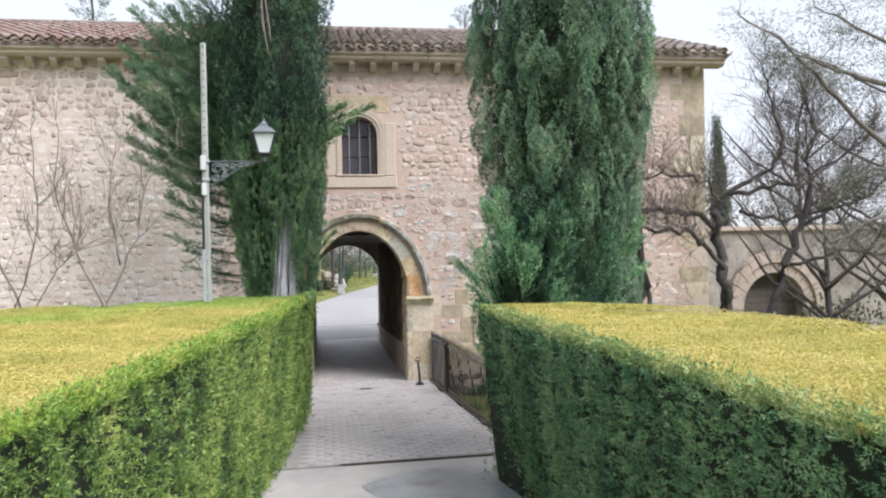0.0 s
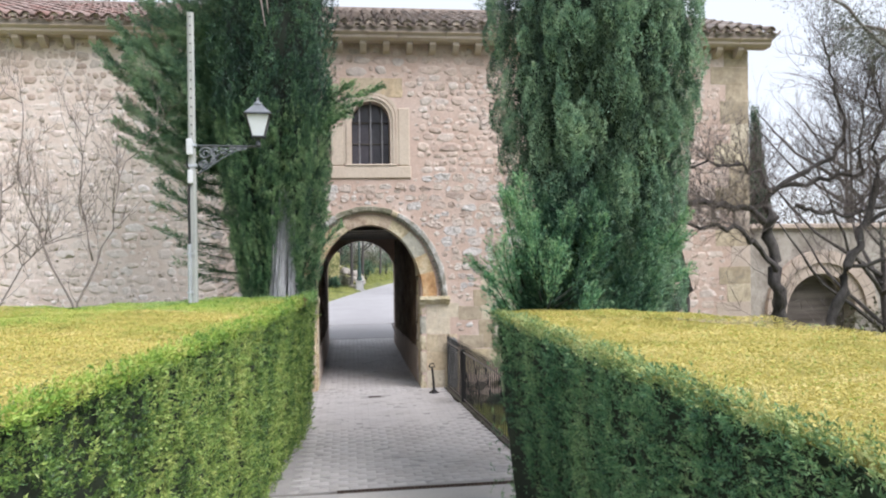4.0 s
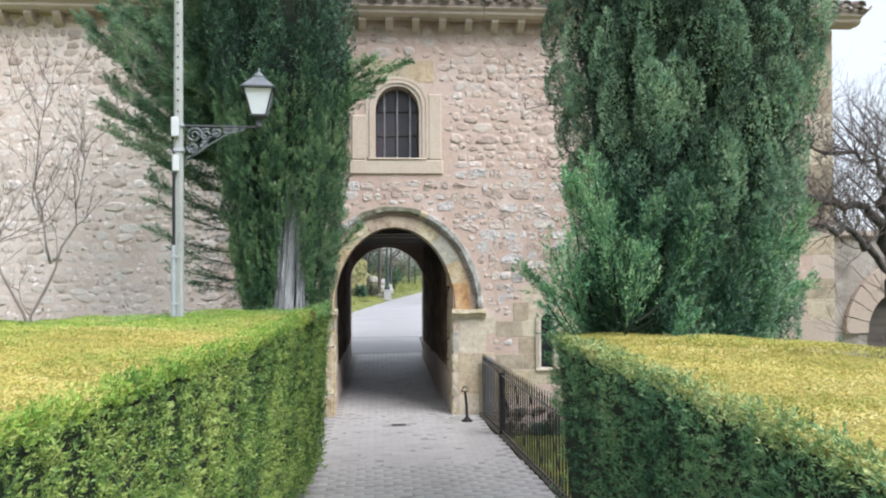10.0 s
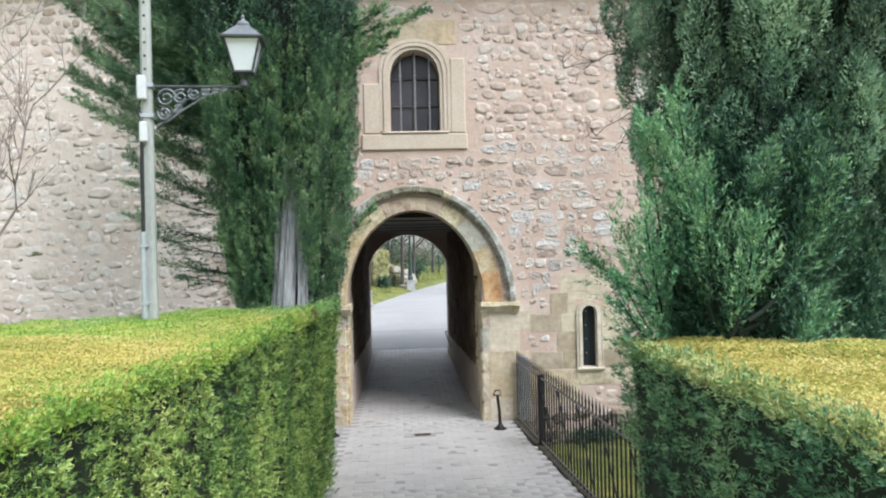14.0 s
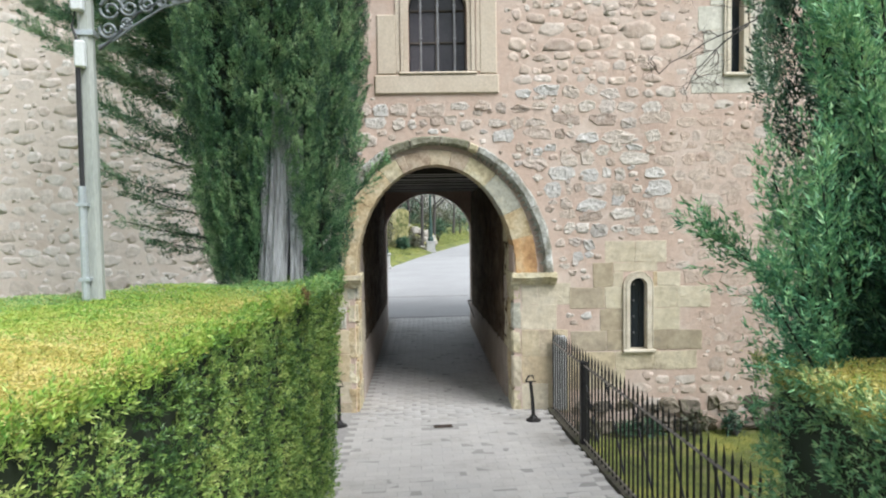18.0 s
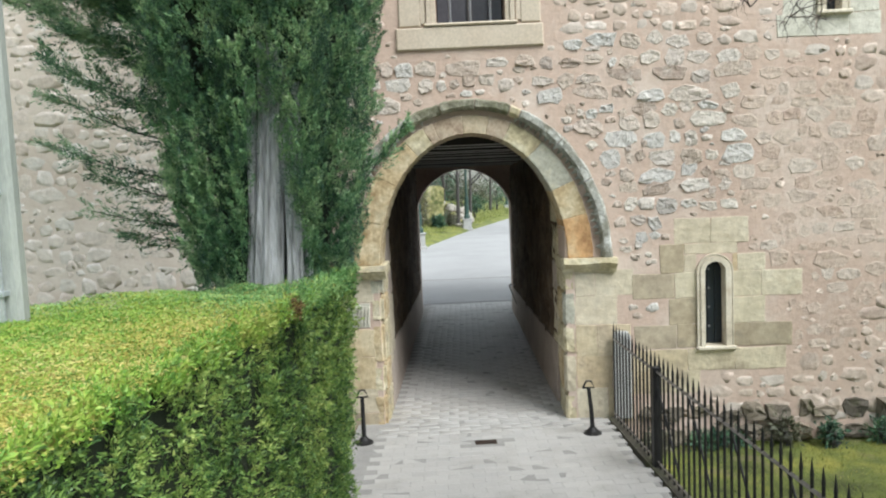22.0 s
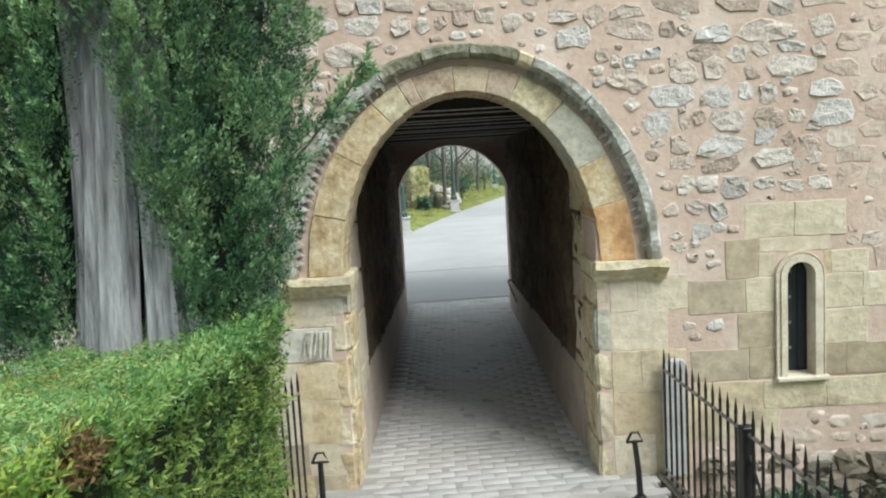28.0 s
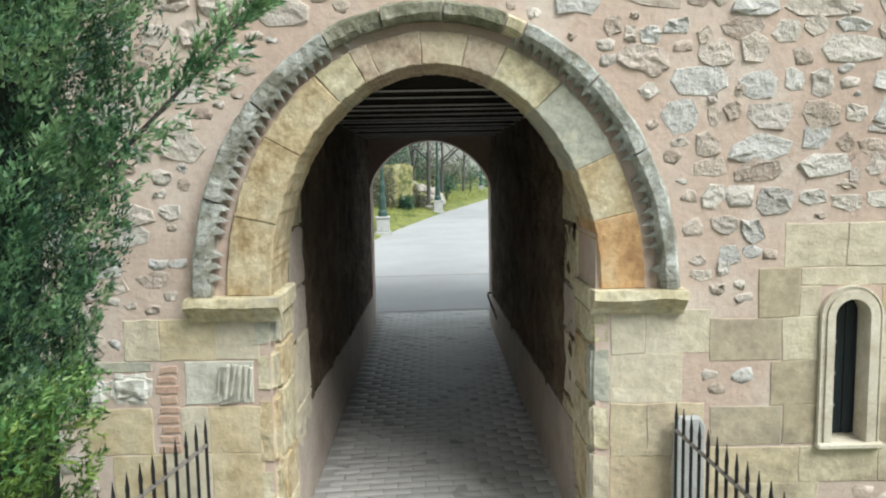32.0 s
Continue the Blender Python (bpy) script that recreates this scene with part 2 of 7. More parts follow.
hood_pale = surface("broken_white_limestone", [(0.60, 0.57, 0.50), (0.80, 0.78, 0.72), (0.86, 0.85, 0.82)], 9, 22, 0.92, bump=0.8, height=0.02, speck=0.25)
window_stone = surface("pale_window_sandstone", [(0.60, 0.50, 0.40), (0.68, 0.595, 0.49)], 1.6, 40, 0.88, bump=0.25, height=0.008, stains=(3, 0.56, 0.8, (0.50, 0.42, 0.32)))
surround_stone = surface("dressed_sandstone", [(0.53, 0.435, 0.36), (0.62, 0.53, 0.45)], 1.6, 50, 0.88, bump=0.25, height=0.008, stains=(3, 0.58, 0.8, (0.45, 0.37, 0.30)))
base_stone = surface("damp_base_stone", [(0.08, 0.07, 0.055), (0.24, 0.20, 0.155)], 5, 30, 0.92, bump=0.8, height=0.02, vary=[(0.11, 0.095, 0.08), (0.24, 0.205, 0.16), (0.36, 0.30, 0.235)], stains=(5, 0.52, 0.7, (0.07, 0.075, 0.03)))
kerb_stone = surface("damp_mossy_kerb", [(0.05, 0.046, 0.038), (0.13, 0.115, 0.09)], 5, 40, 0.9, bump=0.6, height=0.01, stains=(4, 0.5, 0.7, (0.06, 0.07, 0.025)))
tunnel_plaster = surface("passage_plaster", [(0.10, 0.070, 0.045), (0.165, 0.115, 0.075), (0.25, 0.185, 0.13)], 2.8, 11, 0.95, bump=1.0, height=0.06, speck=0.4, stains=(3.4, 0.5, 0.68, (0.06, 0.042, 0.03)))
dado_plaster = surface("dado_render", [(0.42, 0.35, 0.30), (0.55, 0.47, 0.41)], 2.2, 30, 0.95, bump=0.5, height=0.012, stains=(4, 0.55, 0.75, (0.34, 0.28, 0.24)))
ceiling_board = surface("dark_ceiling_board", [(0.012, 0.010, 0.009), (0.03, 0.025, 0.022)], 3, 30, 0.85, bump=0.3)
old_wood = surface("dark_beam_wood", [(0.07, 0.058, 0.05), (0.19, 0.165, 0.145)], 3, 30, 0.8, bump=0.4, stretch=(0.2, 3, 3))
sett_stone = surface("paving_sett_stone", [(0.41, 0.395, 0.39), (0.53, 0.515, 0.505)], 3, 60, 0.55, bump=0.2, height=0.006, vary=[(0.48, 0.465, 0.455), (0.54, 0.52, 0.505), (0.50, 0.48, 0.465), (0.57, 0.55, 0.53), (0.53, 0.51, 0.495)], stains=(1.3, 0.50, 0.74, (0.33, 0.31, 0.29)))
sett_stone_far = surface("paving_sett_stone_joined", [(0.41, 0.395, 0.39), (0.53, 0.515, 0.505)], 3, 60, 0.55, bump=0.2, height=0.006, vary=[(0.48, 0.465, 0.455), (0.54, 0.52, 0.505), (0.50, 0.48, 0.465), (0.57, 0.55, 0.53), (0.53, 0.51, 0.495)], island=True, stains=(1.3, 0.50, 0.74, (0.33, 0.31, 0.29)))
sett_joint = surface("sett_joint_sand", [(0.31, 0.30, 0.29), (0.40, 0.385, 0.37)], 4, 60, 0.95, bump=0.4)
concrete = surface("path_concrete", [(0.40, 0.39, 0.37), (0.52, 0.50, 0.47)], 1.3, 50, 0.8, bump=0.2, height=0.005, stains=(0.9, 0.5, 0.66, (0.33, 0.325, 0.32)))
damp_concrete = surface("damp_smooth_concrete", [(0.27, 0.29, 0.30), (0.37, 0.39, 0.40)], 1.8, 30, 0.38, bump=0.06, height=0.004, speck=0.12, stains=(1.4, 0.5, 0.62, (0.21, 0.225, 0.235)))
road_mat = surface("pale_road_concrete", [(0.33, 0.325, 0.33), (0.40, 0.395, 0.40)], 0.5, 40, 0.85, bump=0.2, height=0.005)
iron = surface("black_iron", [(0.018, 0.018, 0.02), (0.035, 0.033, 0.033)], 12, 80, 0.5, metal=0.4, bump=0.15, height=0.003)
rail_iron = surface("weathered_rail", [(0.16, 0.14, 0.125), (0.34, 0.31, 0.285)], 14, 80, 0.6, metal=0.3, bump=0.2, height=0.003)
grate_iron = surface("rusty_grate", [(0.05, 0.04, 0.035), (0.12, 0.08, 0.06)], 12, 80, 0.6, metal=0.5, bump=0.2, height=0.003)
lawn = surface("mossy_ground", [(0.07, 0.085, 0.025), (0.15, 0.18, 0.04), (0.30, 0.29, 0.06)], 2.2, 30, 0.95, bump=0.8, height=0.03, stains=(3.0, 0.55, 0.75, (0.17, 0.13, 0.09)))
# Near-black cores: the shade deep inside hedge and cypress is in the colour.
core_shade = surface("hedge_shade_core", [(0.012, 0.020, 0.009), (0.03, 0.045, 0.02)], 4, 30, 0.95, bump=0.4)
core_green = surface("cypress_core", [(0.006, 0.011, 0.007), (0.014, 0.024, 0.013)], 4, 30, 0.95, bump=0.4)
bark = surface("grey_cypress_bark", [(0.23, 0.225, 0.235), (0.66, 0.665, 0.70), (0.84, 0.85, 0.89)], 6, 14, 0.95, bump=1.0, height=0.045, speck=0.5, stretch=(4, 4, 0.45))
dark_bark = surface("dark_fruit_bark", [(0.040, 0.036, 0.034), (0.125, 0.115, 0.108)], 9, 50, 0.95, bump=0.8, height=0.01, stretch=(2, 2, 1))
twig_mat = surface("bare_twig", [(0.13, 0.108, 0.10), (0.25, 0.215, 0.20)], 9, 50, 0.95, bump=0.3)
dark_twig = surface("dark_twig", [(0.06, 0.045, 0.04), (0.13, 0.10, 0.09)], 9, 50, 0.95, bump=0.3)
pale_twig = surface("grey_twig", [(0.17, 0.145, 0.13), (0.29, 0.25, 0.23)], 9, 50, 0.95, bump=0.3)
pole_concrete = surface("pole_concrete", [(0.34, 0.37, 0.35), (0.48, 0.50, 0.47)], 4, 60, 0.9, bump=0.3, stretch=(2, 2, 0.4))
steel = surface("galvanised_steel", [(0.52, 0.57, 0.61), (0.66, 0.70, 0.73)], 8, 80, 0.45, metal=0.6, bump=0.1)
box_plastic = surface("pale_plastic", [(0.62, 0.66, 0.68), (0.72, 0.75, 0.76)], 6, 80, 0.5, bump=0.05)
lamp_iron = surface("lamp_painted_iron", [(0.045, 0.055, 0.06), (0.09, 0.10, 0.11)], 8, 60, 0.45, metal=0.2, bump=0.1)
bracket_iron = surface("bracket_grey_iron", [(0.14, 0.16, 0.175), (0.24, 0.27, 0.29)], 8, 60, 0.5, metal=0.2, bump=0.1)
lamp_cap = surface("lamp_zinc_cap", [(0.20, 0.22, 0.24), (0.32, 0.34, 0.36)], 8, 60, 0.4, metal=0.4, bump=0.1)
lamp_glass = surface("frosted_lamp_glass", [(0.78, 0.84, 0.88), (0.83, 0.88, 0.91)], 4, 60, 0.25, bump=0.02, speck=0.04)
cable = surface("black_cable", [(0.02, 0.02, 0.022), (0.035, 0.035, 0.04)], 6, 60, 0.5, bump=0.05)
door_blue = surface("slit_shutter_paint", [(0.012, 0.020, 0.030), (0.030, 0.042, 0.055)], 6, 60, 0.45, bump=0.15, stretch=(3, 3, 0.5))
window_dark = surface("dusty_window_glass", [(0.075, 0.07, 0.085), (0.12, 0.11, 0.125)], 3, 40, 0.25, bump=0.05)
bar_iron = surface("grey_window_bar", [(0.26, 0.26, 0.28), (0.40, 0.40, 0.42)], 10, 60, 0.5, metal=0.5, bump=0.1)
tile_grey = surface("lichened_roof_tile", [(0.20, 0.175, 0.155), (0.36, 0.32, 0.28)], 3, 40, 0.92, bump=0.5, island=True, vary=[(0.17, 0.15, 0.14), (0.33, 0.28, 0.24), (0.26, 0.20, 0.17), (0.42, 0.37, 0.32)])
tile_red = surface("terracotta_roof_tile", [(0.24, 0.17, 0.15), (0.36, 0.28, 0.25)], 3, 40, 0.92, bump=0.5, island=True, vary=[(0.29, 0.16, 0.135), (0.33, 0.25, 0.225), (0.20, 0.145, 0.13), (0.38, 0.32, 0.29)])
far_hill = surface("wooded_hillside", [(0.19, 0.19, 0.165), (0.27, 0.265, 0.235), (0.33, 0.325, 0.295)], 0.16, 2.0, 0.95, bump=0.0, speck=0.45)
ochre_wall = surface("ochre_garden_wall", [(0.22, 0.23, 0.08), (0.48, 0.44, 0.20), (0.64, 0.59, 0.38)], 2.6, 8, 0.95, bump=0.8, height=0.05, speck=0.5, stretch=(2.2, 2.2, 0.6), stains=(2.4, 0.46, 0.60, (0.10, 0.12, 0.04)))
post_green = surface("green_lamp_post", [(0.020, 0.055, 0.045), (0.035, 0.08, 0.065)], 6, 60, 0.5, bump=0.05)
granite = surface("granite_pedestal", [(0.36, 0.36, 0.36), (0.52, 0.52, 0.51)], 6, 80, 0.85, bump=0.2)

hedge_side = foliage("hedge_leaf_side", [(0.036, 0.090, 0.028), (0.130, 0.240, 0.060), (0.275, 0.41, 0.10), (0.47, 0.55, 0.17)], 2.6, stretch=(1, 1, 0.4), leafy=0.3)
# East hedge's side: shade put into a cooler leaf colour, partly its own tone.
hedge_side_shade = foliage("hedge_leaf_shade_bluish", [(0.038, 0.115, 0.060), (0.120, 0.275, 0.130), (0.225, 0.405, 0.185), (0.40, 0.55, 0.26)], 2.6, stretch=(1, 1, 0.4), leafy=0.3)
hedge_top_dry = foliage("hedge_leaf_dry_top", [(0.32, 0.32, 0.075), (0.49, 0.43, 0.115), (0.60, 0.505, 0.155), (0.69, 0.60, 0.26)], 1.5, leafy=0.14, stretch=(0.7, 1.8, 1))
hedge_top_fresh = foliage("hedge_leaf_fresh_top", [(0.11, 0.24, 0.04), (0.22, 0.39, 0.060), (0.36, 0.49, 0.085), (0.50, 0.54, 0.15)], 1.8, leafy=0.2, stretch=(0.7, 1.6, 1))
hedge_end = foliage("hedge_leaf_end", [(0.070, 0.18, 0.060), (0.155, 0.33, 0.105), (0.27, 0.46, 0.150), (0.42, 0.58, 0.24)], 3.0, leafy=0.3)
hedge_rim_pale = foliage("hedge_leaf_pale_rim", [(0.10, 0.20, 0.07), (0.22, 0.33, 0.11), (0.37, 0.44, 0.16), (0.52, 0.54, 0.24)], 2.6, leafy=0.3)
dead_leaf = foliage("dead_hedge_leaf", [(0.10, 0.055, 0.022), (0.20, 0.115, 0.045), (0.30, 0.19, 0.085)], 6.0)
hedge_twig = surface("clipped_twig_ends", [(0.32, 0.31, 0.07), (0.44, 0.385, 0.10), (0.53, 0.455, 0.14)], 2.2, 60, 0.95, bump=0.8, height=0.02, speck=0.4)
cypress_leaf = foliage("cypress_leaf", [(0.008, 0.026, 0.020), (0.029, 0.078, 0.050), (0.072, 0.158, 0.090), (0.155, 0.275, 0.140)], 3.0, stretch=(1, 1, 0.6), leafy=0.22)
cypress_tip = foliage("cypress_tip_leaf", [(0.058, 0.142, 0.074), (0.150, 0.290, 0.142), (0.275, 0.430, 0.215), (0.46, 0.59, 0.34)], 3.0, leafy=0.24, gloss=0.35)
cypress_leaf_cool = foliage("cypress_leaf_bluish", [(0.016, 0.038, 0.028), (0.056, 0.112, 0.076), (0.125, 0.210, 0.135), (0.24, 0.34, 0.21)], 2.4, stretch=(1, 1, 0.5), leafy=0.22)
# Darker leaf copy for recessed clumps: the shade between plumes is in its colour.
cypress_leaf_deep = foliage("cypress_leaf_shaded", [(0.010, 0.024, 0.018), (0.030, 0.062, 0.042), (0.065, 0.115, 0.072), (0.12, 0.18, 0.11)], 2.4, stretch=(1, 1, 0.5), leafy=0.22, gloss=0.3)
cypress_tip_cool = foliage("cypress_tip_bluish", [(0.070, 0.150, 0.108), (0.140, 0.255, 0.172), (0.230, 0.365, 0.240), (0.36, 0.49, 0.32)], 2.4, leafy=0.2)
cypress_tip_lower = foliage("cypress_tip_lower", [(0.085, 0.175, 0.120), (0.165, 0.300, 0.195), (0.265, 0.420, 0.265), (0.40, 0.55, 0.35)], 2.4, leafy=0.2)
juniper_leaf = foliage("juniper_leaf", [(0.012, 0.044, 0.030), (0.038, 0.108, 0.066), (0.080, 0.185, 0.105), (0.17, 0.30, 0.155)], 3.0)
juniper_tip = foliage("juniper_tip_leaf", [(0.052, 0.165, 0.092), (0.120, 0.300, 0.150), (0.215, 0.42, 0.20), (0.36, 0.54, 0.28)], 3.0)
conifer_tip = foliage("conifer_tip_leaf", [(0.052, 0.125, 0.078), (0.115, 0.225, 0.130), (0.190, 0.320, 0.175), (0.29, 0.41, 0.23)], 2.0)
conifer_leaf = foliage("conifer_spray_leaf", [(0.030, 0.080, 0.054), (0.072, 0.160, 0.095), (0.132, 0.245, 0.135), (0.22, 0.33, 0.18)], 2.0)
needle_leaf = foliage("larch_needle", [(0.09, 0.105, 0.085), (0.14, 0.16, 0.125), (0.20, 0.215, 0.165), (0.27, 0.28, 0.22)], 1.5)
grass_leaf = foliage("grass_blade", [(0.06, 0.085, 0.02), (0.13, 0.18, 0.035), (0.24, 0.28, 0.05), (0.36, 0.34, 0.09)], 1.5)
far_leaf = foliage("distant_foliage", [(0.05, 0.06, 0.035), (0.085, 0.095, 0.055), (0.13, 0.13, 0.08), (0.18, 0.17, 0.12)], 0.6)
old_limestone = surface("weathered_grey_limestone", [(0.24, 0.215, 0.185), (0.44, 0.41, 0.36), (0.54, 0.51, 0.46)], 1.8, 30, 0.92, bump=0.5, height=0.015, stains=(2.2, 0.5, 0.7, (0.22, 0.20, 0.165)))

# ---- building tools ----
def link_mesh(name, me, material, parent=None, label=""):
    me.materials.clear()
    me.materials.append(material)
    ob = new(name, me)
    if parent is not None:
        ob.parent = parent
    if label:
        ob["label"] = label
    return ob


def part(name, bm, material, parent=None, label="", smooth=False):
    me = bpy.data.meshes.new(name)
    bm.to_mesh(me)
    bm.free()
    if smooth:
        me.polygons.foreach_set("use_smooth", [True] * len(me.polygons))
    return link_mesh(name, me, material, parent, label)


def thing(name, at, label, category, group="", kind=""):
    e = new(name)
    e.location = at
    e.empty_display_size = 0.2
    return tagged(e, label, category, group, kind)


def box(bm, x0, x1, y0, y1, z0, z1, bevel=0.0, taper=0.0):
    c = bmesh.ops.create_cube(bm, size=1.0)["verts"]
    for v in c:
        top = v.co.z > 0
        k = 1 - taper if top else 1
        v.co = ((x0 + x1) / 2 + v.co.x * (x1 - x0) * k, (y0 + y1) / 2 + v.co.y * (y1 - y0) * k, (z0 + z1) / 2 + v.co.z * (z1 - z0))
    if bevel:
        ed = list({e for v in c for e in v.link_edges})
        bmesh.ops.bevel(bm, geom=ed, offset=bevel, segments=1, affect="EDGES")
    return bm


def boxed(*a, **k):
    return box(bmesh.new(), *a, **k)


def tube(bm, pts, radii, sides=8, cap=True):
    """A tapered tube along points."""
    rings = []
    pts = [Vector(p) for p in pts]
    for i, p in enumerate(pts):
        d = (pts[min(i + 1, len(pts) - 1)] - pts[max(i - 1, 0)]).normalized()
        u = d.orthogonal().normalized() if abs(d.z) > 0.99 else d.cross(Vector((0, 0, 1))).normalized()
        w = d.cross(u)
        r = radii[i] if hasattr(radii, "__len__") else radii
        rings.append([bm.verts.new(p + (u * math.cos(2 * math.pi * k / sides) + w * math.sin(2 * math.pi * k / sides)) * r) for k in range(sides)])
    for a, b in zip(rings, rings[1:]):
        for k in range(sides):
            bm.faces.new((a[k], a[(k + 1) % sides], b[(k + 1) % sides], b[k]))
    if cap and sides > 2:
        bm.faces.new(list(reversed(rings[0])))
        bm.faces.new(rings[-1])
    return bm


def prism(bm, outline, y0, y1, bevel=0.0):
    """An outline in x, z pushed from y0 (front) to y1."""
    f = [bm.verts.new((x, y0, z)) for x, z in outline]
    b = [bm.verts.new((x, y1, z)) for x, z in outline]
    n = len(outline)
    bm.faces.new(f)
    bm.faces.new(list(reversed(b)))
    for i in range(n):
        bm.faces.new((f[i], b[i], b[(i + 1) % n], f[(i + 1) % n]))
    bmesh.ops.recalc_face_normals(bm, faces=bm.faces)
    if bevel:
        ed = [e for e in bm.edges if all(abs(v.co.y - y0) < 1e-5 for v in e.verts)]
        bmesh.ops.bevel(bm, geom=ed, offset=bevel, segments=1, affect="EDGES")
    return bm


def slab(bm, outline, z0, z1):
    """An outline in x, y raised from z0 to z1."""
    lo = [bm.verts.new((x, y, z0)) for x, y in outline]
    hi = [bm.verts.new((x, y, z1)) for x, y in outline]
    n = len(outline)
    bm.faces.new(hi)
    bm.faces.new(list(reversed(lo)))
    for i in range(n):
        bm.faces.new((lo[i], lo[(i + 1) % n], hi[(i + 1) % n], hi[i]))
    bmesh.ops.recalc_face_normals(bm, faces=bm.faces)
    return bm


def weathered(x0, x1, y0, y1, z0, z1, round_by=0.03, amount=0.012, seed=0.0):
    """An old dressed block: rounded arrises and a surface pitted and swollen by wear."""
    bm = bmesh.new()
    c = bmesh.ops.create_cube(bm, size=1.0)["verts"]
    for v in c:
        v.co = ((x0 + x1) / 2 + v.co.x * (x1 - x0), (y0 + y1) / 2 + v.co.y * (y1 - y0), (z0 + z1) / 2 + v.co.z * (z1 - z0))
    bmesh.ops.bevel(bm, geom=list(bm.edges), offset=round_by, segments=3, affect="EDGES")
    bmesh.ops.subdivide_edges(bm, edges=[e for e in bm.edges if e.calc_length() > 0.08], cuts=5, use_grid_fill=True)
    bmesh.ops.recalc_face_normals(bm, faces=bm.faces)
    bm.normal_update()
    moves = []
    for v in bm.verts:
        q = v.co + Vector((seed * 3.1, seed, 0))
        moves.append((v, v.normal * amount * (noise.noise(q * 6) + 0.7 * noise.noise(q * 17) - 0.3)))
    for v, m in moves:
        v.co += m
    return bm


def raw_mesh(name, verts, faces, material, parent=None, label=""):
    """A mesh from number arrays; faces all have the same count of corners."""
    me = bpy.data.meshes.new(name)
    verts, faces = np.asarray(verts, dtype=np.float32), np.asarray(faces, dtype=np.int32)
    nf, k = faces.shape
    me.vertices.add(len(verts))
    me.vertices.foreach_set("co", verts.ravel())
    me.loops.add(nf * k)
    me.loops.foreach_set("vertex_index", faces.ravel())
    me.polygons.add(nf)
    me.polygons.foreach_set("loop_start", np.arange(0, nf * k, k, dtype=np.int32))
    me.update(calc_edges=True)
    return link_mesh(name, me, material, parent, label)


def unit(a):
    return a / np.maximum(np.linalg.norm(a, axis=-1, keepdims=True), 1e-9)


def leaf_mesh(name, at, along, length, width, rng, material, parent=None, label="", fold=0.25, tri=False):
    """Many small leaves: at each place a folded kite (or a plain sliver of three corners) that points along its direction."""
    n = len(at)
    along = unit(along)
    side = unit(np.cross(along, rng.normal(size=(n, 3))))
    up = np.cross(side, along)
    L = (length * rng.uniform(0.6, 1.3, n))[:, None]
    W = (width * rng.uniform(0.7, 1.3, n))[:, None]
    if tri:
        v = np.empty((n, 3, 3))
        v[:, 0] = at - side * W * 0.5
        v[:, 1] = at + along * L * 0.25 + side * W * 0.5
        v[:, 2] = at + along * L
        return raw_mesh(name, v.reshape(-1, 3), np.arange(n * 3).reshape(n, 3), material, parent, label)
    v = np.empty((n, 4, 3))
    v[:, 0] = at
    v[:, 1] = at + along * L * 0.5 + side * W * 0.5 + up * W * fold
    v[:, 2] = at + along * L
    v[:, 3] = at + along * L * 0.5 - side * W * 0.5 + up * W * fold
    return raw_mesh(name, v.reshape(-1, 3), np.arange(n * 4).reshape(n, 4), material, parent, label)


def lathe(bm, profile, sides=12, at=(0, 0, 0)):
    rings = [[bm.verts.new((at[0] + r * math.cos(2 * math.pi * k / sides), at[1] + r * math.sin(2 * math.pi * k / sides), at[2] + z)) for k in range(sides)] for r, z in profile]
    for a, b in zip(rings, rings[1:]):
        for k in range(sides):
            bm.faces.new((a[k], a[(k + 1) % sides], b[(k + 1) % sides], b[k]))
    bm.faces.new(list(reversed(rings[0])))
    bm.faces.new(rings[-1])
    return bm

# ---- setting: ground, road, pavement ----
WALL_Y = 14.4


def road_edge(y):
    return 0.9 + (y - 33) * 0.27 if y < 45 else 4.14 + (y - 45) * 0.315


def ground_height(x, y):
    h = -0.05
    if x > 2.95 and y < 14.6:
        h -= 0.24 * min(1, (x - 2.95) / 0.25) * min(1, max(0, (14.7 - y) / 0.3)) * min(1, max(0, (y - 7.0)))
    if y > 23:
        edge = road_edge(y)
        h += min(1.6, 0.16 * max(0, edge - x - 1.5))
    return h


def make_ground():
    bm = bmesh.new()
    xs = [-600, -200, -80, -40, -25, -16, -12] + [-9 + 0.5 * i for i in range(24)] + [2.95, 3.05, 3.2, 3.5] + [4 + 0.5 * i for i in range(20)] + [15, 18, 25, 40, 80, 200, 600]
    ys = [-400, -100, -30, -12] + [-6 + 0.6 * i for i in range(34)] + [14.4, 14.7, 15.0, 18, 21, 23, 25, 27, 30, 33, 36, 39, 42, 46, 50, 55, 60, 70, 90, 150, 300, 900]
    grid = [[bm.verts.new((x, y, ground_height(x, y) + (0.03 * noise.noise((x * 1.3, y * 1.3, 0)) if x > 3.1 and y < 14 else 0))) for x in xs] for y in ys]
    for a, b in zip(grid, grid[1:]):
        for i in range(len(xs) - 1):
            bm.faces.new((a[i], a[i + 1], b[i + 1], b[i]))
    return tagged(part("ground", bm, lawn, smooth=True), "mossy green garden ground with patches of bare earth", "ground", kind="structure")


make_ground()
